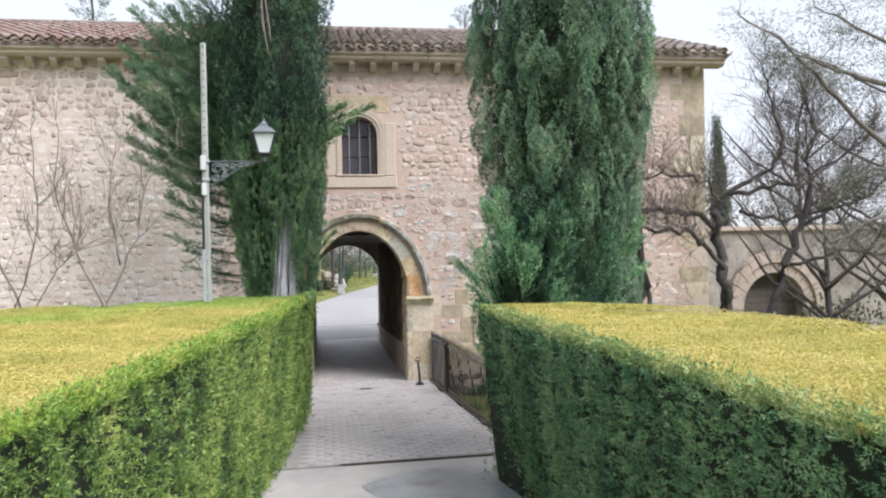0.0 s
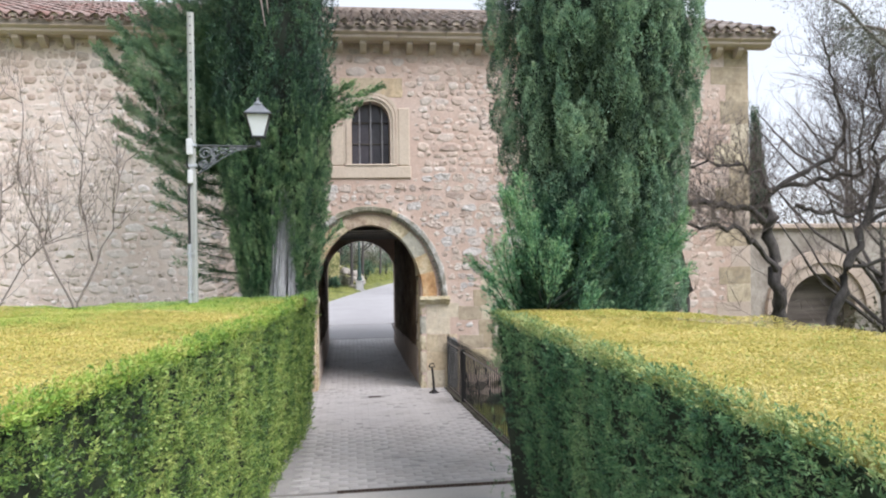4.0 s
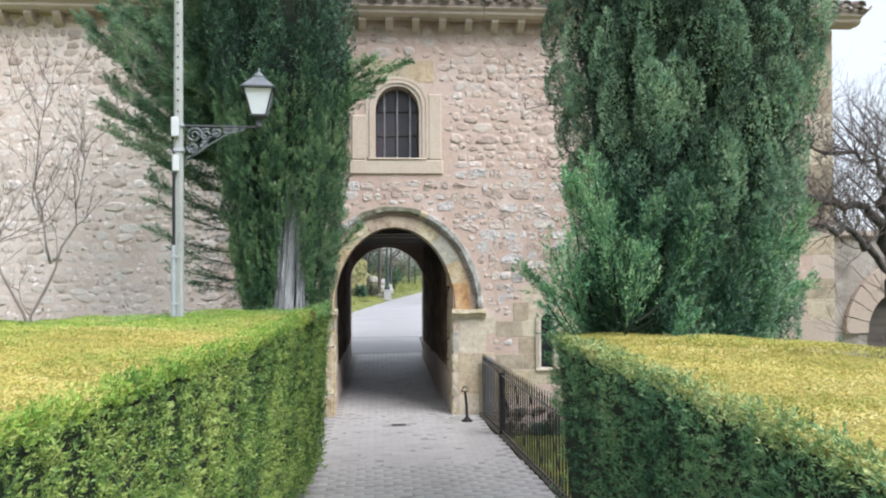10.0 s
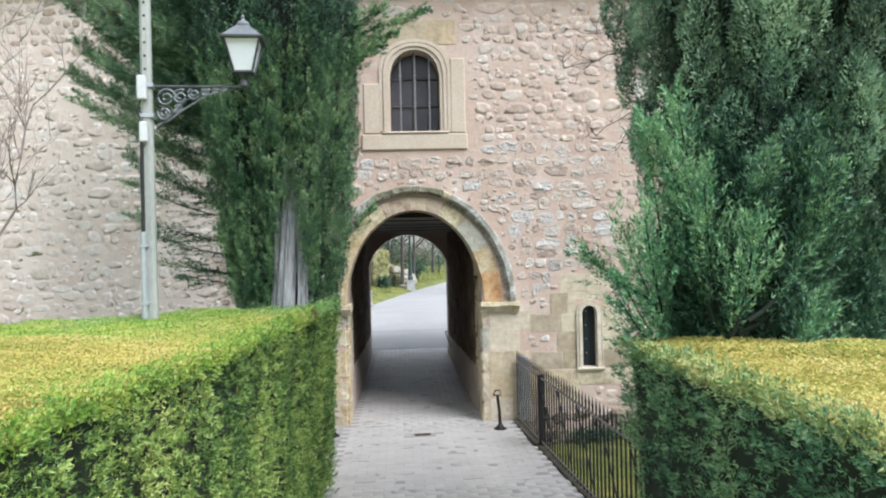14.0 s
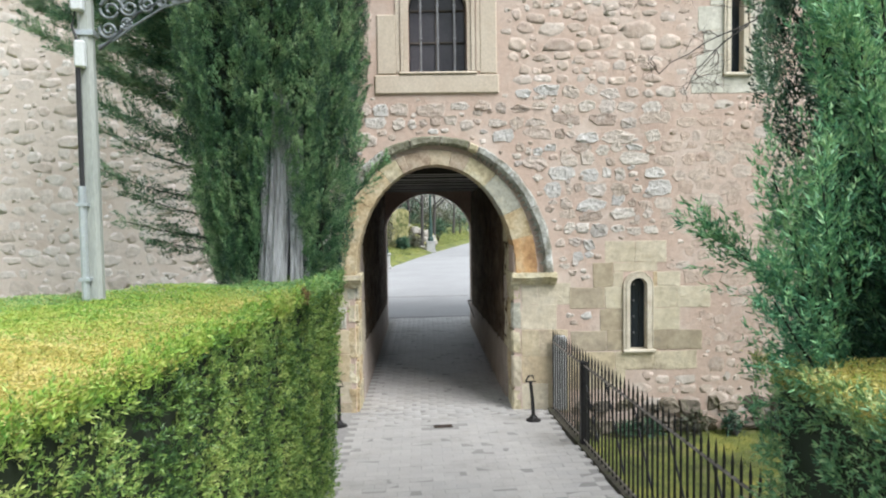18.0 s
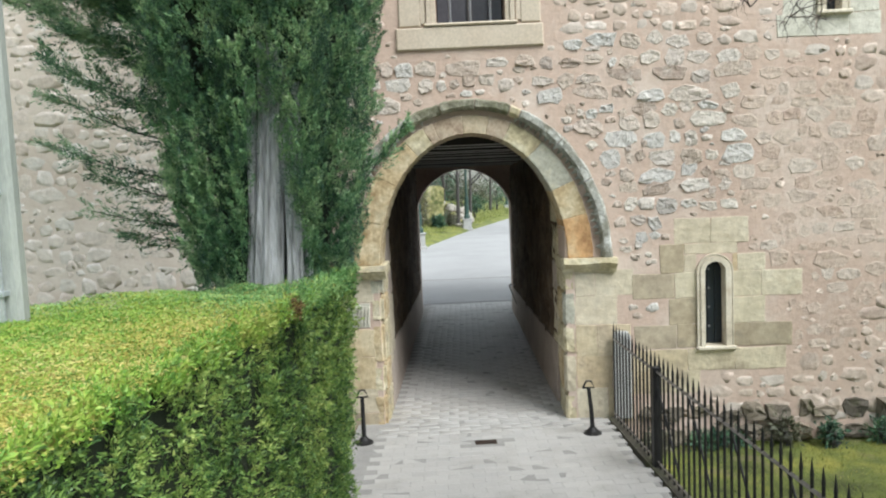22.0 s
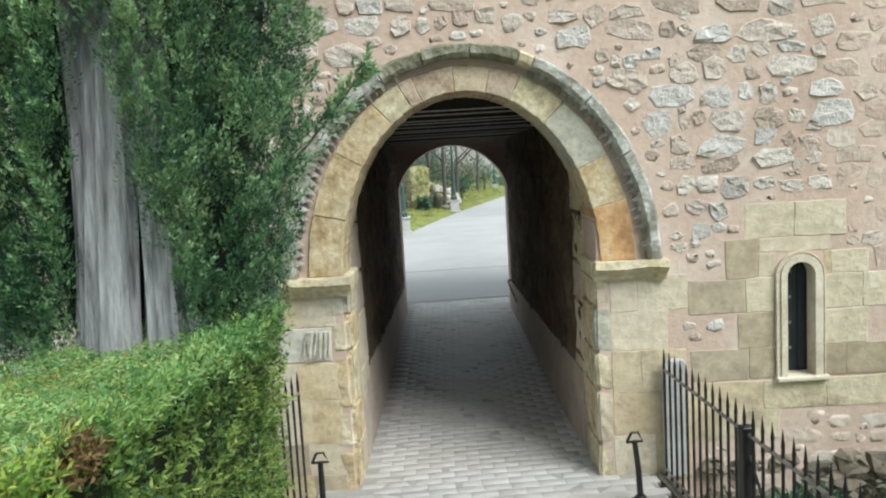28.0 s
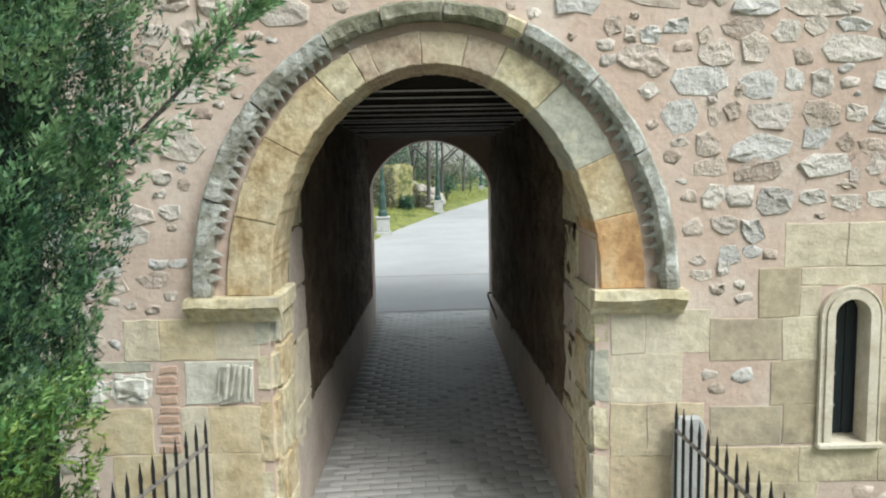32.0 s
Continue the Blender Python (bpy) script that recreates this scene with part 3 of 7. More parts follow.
# the concrete path between the hedges, and the joint bed of the paving beyond the channel
tagged(part("path", slab(bmesh.new(), [(-2.2, -8), (3.0, -8), (2.9, 8.78), (-0.3, 8.95)], -0.08, 0.0), concrete), "smooth grey concrete path with darker damp patches", "path", kind="structure")
pavement = tagged(part("pavement", slab(bmesh.new(), [(-0.1, 9.02), (2.88, 8.86), (2.88, 14.45), (3.15, 22.2), (1.15, 22.2), (0.45, 14.45), (0.2, 12)], -0.08, -0.0015), sett_joint), "pale grey stone setts laid in bond with sandy joints", "pavement", kind="structure")
tagged(part("road", slab(bmesh.new(), [(0.9, 22.2), (4.0, 22.2), (30, 24), (60, 90), (19, 90), (8.84, 61.2), (4.35, 47.3), (1.82, 36.5), (1.0, 32), (-1, 30), (-6, 27), (-6, 24)], -0.06, 0.004), road_mat), "pale concrete road rising gently beyond the gate", "road", kind="structure")
tagged(part("road_joint", boxed(-5.5, 28, 26.0, 26.06, 0.0, 0.010), sett_joint), "dark expansion joint across the pale road", "road joint", kind="structure")
rp_ = random.Random(5)
patch = []
edge_pts = [(0.87, 8.06), (1.22, 8.37), (1.69, 8.50), (2.26, 8.41), (2.60, 8.25), (2.60, 7.2), (2.4, 6.3), (1.7, 6.5), (1.1, 7.2)]
for (xa, ya), (xb, yb) in zip(edge_pts, edge_pts[1:] + edge_pts[:1]):
    for i in range(6):
        patch.append((xa + (xb - xa) * i / 6 + rp_.uniform(-0.02, 0.02), ya + (yb - ya) * i / 6 + rp_.uniform(-0.02, 0.02)))
tagged(part("path_patch", slab(bmesh.new(), patch, -0.002, 0.004), damp_concrete), "smooth damp bluish grey patch in the concrete path", "path", kind="structure")
# channel between concrete and setts
chan = thing("drain_channel", (0, 0.09, 0), "narrow rusty slotted drain channel across the path", "drain", kind="structure")
part("channel_bed", boxed(0.2, 2.85, 8.83, 8.93, -0.08, -0.02), grate_iron, chan)
for k in range(2):
    part("channel_edge", boxed(0.28, 2.80, 8.835 + 0.07 * k, 8.855 + 0.07 * k, -0.02, 0.004), grate_iron, chan)
for k in range(60):
    part("channel_bar", boxed(0.30 + k * 0.0415, 0.318 + k * 0.0415, 8.855, 8.905, -0.02, 0.0), grate_iron, chan)

chan.rotation_euler = (0, 0, radians(-3.0))

# ---- setting: the gatehouse ----
ARCH_X, SPRING = 1.665, 1.60


def arch_z(x, a, b, cx=ARCH_X, z0=SPRING, p=2.0):
    t = abs(x - cx) / a
    return z0 + b * max(0.0, 1 - t ** p) ** (1 / p)


def gate_top(x):
    return arch_z(x, 1.17, 1.43)


def window_top(x):
    return 4.63 + 0.37 * max(0.0, 1 - (abs(x - 1.72) / 0.335) ** 2.1) ** 0.5


def slit_top(cx, z, r):
    return lambda x: z + math.sqrt(max(0.0, r * r - (x - cx) ** 2))


OPENINGS = [
    (0.72, 2.56, -0.3, gate_top),
    (1.39, 2.05, 3.905, window_top),
    (3.896, 4.120, 0.68, slit_top(4.008, 1.418, 0.112)),
    (5.06, 5.23, 3.86, slit_top(5.145, 4.72, 0.085)),
]


def strip_wall(name, x0, x1, z0, z1, y0, y1, openings, material, label):
    """A thick wall with openings, cut in upright strips that follow the curved heads."""
    cuts = {x0, x1}
    for a, b, *_ in openings:
        n = max(6, int((b - a) / 0.04))
        cuts |= {a + (b - a) * i / n for i in range(n + 1)}
    k = int((x1 - x0) / 1.0)
    cuts |= {x0 + (x1 - x0) * i / k for i in range(k + 1)}
    cuts = sorted(cuts)
    xs = [cuts[0]]
    for c in cuts[1:]:
        if c - xs[-1] > 1e-4:
            xs.append(c)
    bm = bmesh.new()

    def quad(*p):
        bm.faces.new([bm.verts.new(q) for q in p])

    def solid(a, b, la, lb, ha, hb):
        quad((a, y0, la), (b, y0, lb), (b, y0, hb), (a, y0, ha))
        quad((b, y1, lb), (a, y1, la), (a, y1, ha), (b, y1, hb))
        quad((a, y0, ha), (b, y0, hb), (b, y1, hb), (a, y1, ha))
        quad((a, y1, la), (b, y1, lb), (b, y0, lb), (a, y0, la))

    for a, b in zip(xs, xs[1:]):
        mid = (a + b) / 2
        low_a = low_b = z0
        for oa, ob, oz, top in sorted((o for o in openings if o[0] < mid < o[1]), key=lambda o: o[2]):
            if oz > z0:
                solid(a, b, low_a, low_b, oz, oz)
            low_a, low_b = top(min(max(a, oa + 1e-4), ob - 1e-4)), top(min(max(b, oa + 1e-4), ob - 1e-4))
        solid(a, b, low_a, low_b, z1, z1)
    for oa, ob, oz, top in openings:
        za, zb = max(oz, z0), top(oa + 1e-4)
        quad((oa, y0, za), (oa, y0, zb), (oa, y1, zb), (oa, y1, za))
        zb = top(ob - 1e-4)
        quad((ob, y0, za), (ob, y1, za), (ob, y1, zb), (ob, y0, zb))
    for x in (x0, x1):
        quad((x, y0, z0), (x, y0, z1), (x, y1, z1), (x, y1, z0))
    bmesh.ops.remove_doubles(bm, verts=bm.verts, dist=1e-4)
    return tagged(part(name, bm, material), label, "wall", kind="structure")


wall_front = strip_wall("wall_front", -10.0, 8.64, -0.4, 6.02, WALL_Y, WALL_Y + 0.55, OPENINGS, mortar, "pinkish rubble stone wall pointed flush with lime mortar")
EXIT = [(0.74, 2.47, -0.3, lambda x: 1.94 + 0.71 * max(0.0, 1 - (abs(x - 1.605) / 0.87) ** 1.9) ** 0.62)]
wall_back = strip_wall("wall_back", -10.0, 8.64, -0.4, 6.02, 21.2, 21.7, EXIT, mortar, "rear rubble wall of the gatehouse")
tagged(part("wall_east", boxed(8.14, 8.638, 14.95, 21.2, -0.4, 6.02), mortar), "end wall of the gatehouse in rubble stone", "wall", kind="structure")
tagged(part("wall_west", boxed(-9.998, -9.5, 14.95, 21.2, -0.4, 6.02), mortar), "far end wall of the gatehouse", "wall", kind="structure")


def passage_wall(name, xa, xb, side, label):
    bm = slab(bmesh.new(), [(xa + 0.03 * side, 14.95), (xb + 0.03 * side, 21.2), (xb + 0.3 * side, 21.2), (xa + 0.3 * side, 14.95)], -0.2, 3.0)
    nu, nv = 110, 50
    rows = []
    for i in range(nu + 1):
        y = 14.95 + 6.25 * i / nu
        x = xa + (xb - xa) * i / nu
        rows.append([bm.verts.new((x + side * 0.028 * max(-1, min(1, 1.3 * noise.noise((y * 5, k * 0.3, side * 9)) + 0.8 * noise.noise((y * 13, k * 0.8, 3)))), y, -0.2 + 3.2 * k / nv)) for k in range(nv + 1)])
    for p, q in zip(rows, rows[1:]):
        for k in range(nv):
            bm.faces.new((p[k], q[k], q[k + 1], p[k + 1]) if side < 0 else (p[k], p[k + 1], q[k + 1], q[k]))
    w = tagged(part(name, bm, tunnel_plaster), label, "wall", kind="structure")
    d = 0.05 * side
    o = [(xa, 15.0), (xb, 21.18), (xb - d, 21.18), (xa - d, 15.0)]
    bm = bmesh.new()
    lo = [bm.verts.new((x, y, -0.05)) for x, y in o]
    hi = [bm.verts.new((x + (d * 0.6 if i > 1 else 0), y, 0.62 if i in (0, 3) else 0.40)) for i, (x, y) in enumerate(o)]
    bm.faces.new(hi), bm.faces.new(lo)
    for i in range(4):
        bm.faces.new((lo[i], lo[(i + 1) % 4], hi[(i + 1) % 4], hi[i]))
    bmesh.ops.recalc_face_normals(bm, faces=bm.faces)
    part("dado", bm, dado_plaster, w, "paler rough rendered dado")
    xr = (2.538, 2.80) if side > 0 else (0.50, 0.748)
    z = -0.05
    for h in (0.42, 0.36, 0.45, 0.33, 0.40, 0.38):
        part("lining_stone", weathered(xr[0] + random.uniform(0, 0.008), xr[1], 14.90, (15.32 if side > 0 else 15.48) + random.uniform(-0.08, 0.14), z, z + h - 0.004, 0.016, 0.012, z), random.choice((dado_plaster, ashlar_cream, v_cream)), w)
        z += h
    return w


passage_wall("passage_wall_west", 0.72, 0.725, -1, "dark stained plaster wall of the vaulted passage")
passage_wall("passage_wall_east", 2.56, 2.48, 1, "dark stained plaster wall of the vaulted passage")


def passage_ceiling():
    bm = boxed(0.4, 2.9, 14.95, 21.2, 2.90, 3.0)
    for k in range(13):
        y = 15.02 + 0.47 * k
        zb = 2.775 - 0.007 * k + 0.006 * math.sin(k * 2.3)
        box(bm, 0.62, 2.66, y, y + 0.10, zb, 2.90, 0.010)
        # thin pale strip stands for the lit lower edge of the beam
        edge = boxed(0.64, 2.64, y - 0.008, y + 0.018, zb - 0.010 - 0.0006 * k, zb - 0.001)
        for f in edge.faces:
            f.material_index = 1
        me = bpy.data.meshes.new("edge")
        edge.to_mesh(me)
        edge.free()
        bm.from_mesh(me)
        bpy.data.meshes.remove(me)
    which = [f.material_index for f in bm.faces]
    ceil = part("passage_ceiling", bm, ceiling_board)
    ceil.data.materials.append(joist_edge)
    ceil.data.polygons.foreach_set("material_index", which)
    return tagged(ceil, "dark timber ceiling with closely spaced cross beams", "ceiling", kind="structure")


passage_ceiling()
tagged(part("attic_floor", boxed(-9.5, 8.5, 14.95, 21.2, 3.2, 3.35), old_wood), "plank floor above the passage", "ceiling", kind="structure")

# ---- roof and eaves ----
EAVE_Y, EAVE_Z, RIDGE_Y, RIDGE_Z = 14.02, 6.23, 18.05, 7.66
roof = thing("roof", (0, 0, 0), "low pitched roof of old curved clay tiles, grey with lichen", "roof", kind="structure")
bm = bmesh.new()
for ya, za, yb, zb in ((EAVE_Y + 0.02, EAVE_Z - 0.04, RIDGE_Y, RIDGE_Z - 0.04), (22.08, EAVE_Z - 0.04, RIDGE_Y, RIDGE_Z - 0.04)):
    v = [bm.verts.new(p) for p in ((-10.3, ya, za), (8.97, ya, za), (8.97, yb, zb), (-10.3, yb, zb))]
    u = [bm.verts.new(p) for p in ((-10.3, ya, za - 0.07), (8.97, ya, za - 0.07), (8.97, yb, zb - 0.07), (-10.3, yb, zb - 0.07))]
    bm.faces.new(v), bm.faces.new(u)
    for i in range(4):
        bm.faces.new((v[i], v[(i + 1) % 4], u[(i + 1) % 4], u[i]))
bmesh.ops.recalc_face_normals(bm, faces=bm.faces)
part("roof_deck", bm, tile_grey, roof)
for x in (-9.95, 8.4):
    part("gable", prism(bmesh.new(), [(x, 6.12), (x + 0.2, 6.12), (x + 0.2, 6.2), (x, 6.2)], 14.9, 21.2), mortar, roof)
part("ridge", tube(bmesh.new(), [(-10.3, RIDGE_Y, RIDGE_Z), (9.0, RIDGE_Y, RIDGE_Z)], 0.11, 8), tile_grey, roof, "row of ridge tiles")
cornice = thing("cornice", (0, 0, 0), "moulded stone cornice on carved corbels under the eaves", "cornice", kind="structure")
x = -10.2
while x < 8.85:
    w = min(random.uniform(0.8, 1.3), 8.94 - x)
    bm = bmesh.new()
    prof = [(WALL_Y - 0.02, 5.99), (WALL_Y - 0.24, 5.99), (WALL_Y - 0.30, 6.03), (WALL_Y - 0.30, 6.07), (WALL_Y - 0.36, 6.11), (WALL_Y - 0.36, 6.155), (WALL_Y - 0.02, 6.155)]
    a = [bm.verts.new((x + 0.003, y, z)) for y, z in prof]
    b = [bm.verts.new((x + w - 0.003, y, z)) for y, z in prof]
    bm.faces.new(a), bm.faces.new(b)
    for i in range(len(prof)):
        bm.faces.new((a[i], a[(i + 1) % len(prof)], b[(i + 1) % len(prof)], b[i]))
    bmesh.ops.recalc_face_normals(bm, faces=bm.faces)
    part("cornice_stone", bm, surround_stone, cornice)
    x += w
bm = bmesh.new()
c0 = [(0, 0.0), (-0.22, 0.0), (-0.22, -0.05), (-0.17, -0.10), (-0.10, -0.15), (0, -0.17)]
a = [bm.verts.new((-0.055, y, z)) for y, z in c0]
b = [bm.verts.new((0.055, y, z)) for y, z in c0]
bm.faces.new(a), bm.faces.new(b)
for i in range(len(c0)):
    bm.faces.new((a[i], a[(i + 1) % len(c0)], b[(i + 1) % len(c0)], b[i]))
bmesh.ops.recalc_face_normals(bm, faces=bm.faces)
corbel = part("corbel", bm, surround_stone, cornice)
corbel.location = (-9.6, WALL_Y - 0.002, 5.988)
for k in range(1, 46):
    o = new("corbel", corbel.data)
    o.parent, o.location = cornice, (-9.6 + 0.4 * k, WALL_Y - 0.002, 5.988)


def tile_data(name, material, r=0.085, length=0.46):
    """One curved cover tile, lying down the slope along -y."""
    bm = bmesh.new()
    rows = []
    for s, (y, k) in enumerate(((0.0, 1.0), (length, 0.8))):
        rows.append([bm.verts.new((-math.cos(math.pi * i / 6) * r * k, y, math.sin(math.pi * i / 6) * r * k)) for i in range(7)] + [bm.verts.new((-math.cos(math.pi * i / 6) * (r - 0.016) * k, y, math.sin(math.pi * i / 6) * (r - 0.016) * k)) for i in range(6, -1, -1)])
    for i in range(14):
        j = (i + 1) % 14
        bm.faces.new((rows[0][i], rows[0][j], rows[1][j], rows[1][i]))
    for i in range(6):
        bm.faces.new((rows[0][i + 1], rows[0][i], rows[0][13 - i], rows[0][12 - i]))
    me = bpy.data.meshes.new(name)
    bm.to_mesh(me)
    bm.free()
    me.materials.append(material)
    return me


slope = math.atan2(RIDGE_Z - EAVE_Z, RIDGE_Y - EAVE_Y)
t_one_grey = surface("lichened_roof_tile_single", [(0.20, 0.175, 0.155), (0.36, 0.32, 0.28)], 3, 40, 0.92, bump=0.5, vary=[(0.17, 0.15, 0.14), (0.33, 0.28, 0.24), (0.26, 0.20, 0.17), (0.42, 0.37, 0.32)])
one_tile = tile_data("roof_tile", t_one_grey)
tv, tf, rv, rf = [], [], [], []
base = np.array([v.co[:] for v in one_tile.vertices])
basef = np.array([p.vertices[:] for p in one_tile.polygons])
count = 0
for col in range(92):
    for row in range(12):
        x = -10.25 + 0.21 * col + random.uniform(-0.012, 0.012)
        s = row * 0.375 + random.uniform(-0.02, 0.02) - (0.03 if row == 0 else 0)
        for chan_k in (0, 1):
            xx = x + 0.105 * chan_k
            up = 0.012 + 0.010 * math.sin(xx * 0.9) if not chan_k else -0.008
            m = pose(xx, EAVE_Y + s * math.cos(slope), EAVE_Z + s * math.sin(slope) + up, math.degrees(slope) - 2.0 + random.uniform(-1, 1), 180 if chan_k else 0, random.uniform(-1.5, 1.5))
            if chan_k:
                m = m @ Matrix.Translation((0, 0, -0.055))
            if not chan_k and row < 6 and 0.6 < x < 9.0 and count < 300:
                o = new("roof_tile", one_tile)
                o.parent, o.matrix_basis = roof, m
                count += 1
                continue
            pts = base @ np.array(m.to_3x3()).T + np.array(m.translation)
            V, Fc = (rv, rf) if x < -1.2 + random.uniform(-0.8, 0.8) else (tv, tf)
            Fc.append(basef + len(base) * len(V))
            V.append(pts)
tagged(raw_mesh("tile_field", np.concatenate(tv), np.concatenate(tf), tile_grey, roof, "grey lichened curved clay tiles"), kind="stuff")
tagged(raw_mesh("tile_field_red", np.concatenate(rv), np.concatenate(rf), tile_red, roof, "redder terracotta curved tiles"), kind="stuff")

plugs = bmesh.new()
for col in range(92):
    x = -10.25 + 0.21 * col
    o = [(x + 0.066 * math.cos(math.pi * i / 6) * random.uniform(0.85, 1.1), EAVE_Z + 0.004 + 0.062 * math.sin(math.pi * i / 6)) for i in range(7)]
    prism(plugs, o, EAVE_Y - 0.005 + random.uniform(-0.01, 0.012), EAVE_Y + 0.10)
tagged(part("mortar_plugs", plugs, surround_stone, roof, "pale mortar that fills the tile ends"), kind="stuff")
part("eave_bed", boxed(-10.28, 8.95, EAVE_Y + 0.02, EAVE_Y + 0.25, 6.157, EAVE_Z - 0.02, 0.01), surround_stone, roof, "pale mortar bed under the tiles")

# ---- the gate arch: voussoirs, toothed hood, imposts ----
gate = thing("gate_arch", (ARCH_X, WALL_Y, 0), "round stone gate arch with toothed hood mould", "arch", kind="structure")
gate.location = (0, 0, 0)


def worn(outline, amount):
    """The outline with its edges split and shifted a little, as old dressed stone has."""
    out = []
    for i, (x, z) in enumerate(outline):
        x2, z2 = outline[(i + 1) % len(outline)]
        k = 3
        for j in range(k):
            t = j / k
            q = amount * (0.8 if j else 1.0)
            out.append((x + (x2 - x) * t + random.uniform(-q, q), z + (z2 - z) * t + random.uniform(-q, q)))
    return out


def ring_outline(t0, t1, ai, bi, ao, bo, n=5):
    inner, outer = [], []
    for i in range(n + 1):
        t = t0 + (t1 - t0) * i / n
        inner.append((ARCH_X - ai * math.cos(t), SPRING + bi * math.sin(t)))
        outer.append((ARCH_X - ao * math.cos(t), SPRING + bo * math.sin(t)))
    return inner + outer[::-1]


cuts = [0.0, 0.32, 0.66, 0.994, 1.176, 1.26, 1.514, 1.743, 1.929, 2.218, 2.585, 2.834, math.pi]
ring_stones = [v_ochre, v_ochre, v_ochre, v_cream, v_pink, v_pink, v_tan, v_pink, v_cream, v_grey, v_ochre, v_orange]
for a, b, stone_mat in zip(cuts, cuts[1:], ring_stones):
    o = ring_outline(a + 0.0006, b - 0.0006, 0.92, 1.25, 1.168, 1.428)
    part("voussoir", prism(bmesh.new(), worn(o, 0.0045), WALL_Y - 0.018 - random.uniform(0, 0.012), WALL_Y + 0.5, 0.006), stone_mat, gate)
def hood_length(t0, t1, proud):
    """A length of hood mould: a flat outer band, a chamfer and a deep groove beside the voussoirs."""
    bm = bmesh.new()
    prof = [(1.345, 1.575, 0.02), (1.345, 1.575, -proud + 0.02), (1.330, 1.560, -proud), (1.272, 1.503, -proud), (1.245, 1.478, -proud * 0.72), (1.240, 1.474, 0.02), (1.172, 1.432, 0.025), (1.172, 1.432, 0.05)]
    n = max(3, int((t1 - t0) / 0.02))
    rows = []
    for i in range(n + 1):
        t = t0 + (t1 - t0) * i / n
        row = []
        for j, (a_, b_, y_) in enumerate(prof):
            g = 0.012 * noise.noise((t * 9, j * 0.7, proud * 50)) + 0.010 * noise.noise((t * 31, j * 0.9, proud * 20)) if j in (1, 2, 3, 4) else 0.0
            row.append(bm.verts.new((ARCH_X - (a_ + g) * math.cos(t), WALL_Y + y_ + 0.8 * g, SPRING + (b_ + g) * math.sin(t))))
        rows.append(row)
    for p_, q_ in zip(rows, rows[1:]):
        for j in range(len(prof) - 1):
            bm.faces.new((p_[j], p_[j + 1], q_[j + 1], q_[j]))
    bm.faces.new(rows[0]), bm.faces.new(rows[-1][::-1])
    bmesh.ops.recalc_face_normals(bm, faces=bm.faces)
    return bm


cuts = [0.0, 0.36, 0.75, 1.12, 1.36, 1.62, 1.88, 1.96, 2.3, 2.62, math.pi]
for k, (a, b) in enumerate(zip(cuts, cuts[1:])):
    mat_h = hood_moss if 3 <= k <= 5 else v_cream if k == 6 else hood_stone
    part("hood_stone", hood_length(a + 0.004, b - 0.004, 0.088 + random.uniform(0, 0.02)), mat_h, gate, "mossy dark hood stone" if 3 <= k <= 5 else "lichened grey hood stone")
tooth = bmesh.new()
lo = [tooth.verts.new(p_) for p_ in ((-0.034, -0.012, 0.034), (0.034, -0.012, 0.034), (0.0, -0.020, -0.044))]
hi = [tooth.verts.new(p_) for p_ in ((-0.030, -0.070, 0.036), (0.030, -0.070, 0.036), (0.0, -0.040, -0.038))]
tooth.faces.new(hi), tooth.faces.new(lo[::-1])
for i in range(3):
    tooth.faces.new((lo[i], lo[(i + 1) % 3], hi[(i + 1) % 3], hi[i]))
bmesh.ops.recalc_face_normals(tooth, faces=tooth.faces)
tooth_me = bpy.data.meshes.new("hood_tooth")
tooth.to_mesh(tooth_me)
tooth.free()
tooth_me.materials.append(hood_stone)
n = 68
for k in range(n):
    t = 0.05 + (math.pi - 0.1) * (k + 0.5) / n
    if 1.22 < t < 1.95 or random.random() < 0.05:
        continue
    o = new("hood_tooth", tooth_me)
    o.parent = gate
    o.matrix_basis = pose(ARCH_X - 1.222 * math.cos(t), WALL_Y, SPRING + 1.463 * math.sin(t), 0, math.degrees(t) - 90 + random.uniform(-6, 6), 0) @ Matrix.Diagonal((random.uniform(0.62, 0.86), random.uniform(0.7, 1.1), random.uniform(0.66, 0.92), 1))
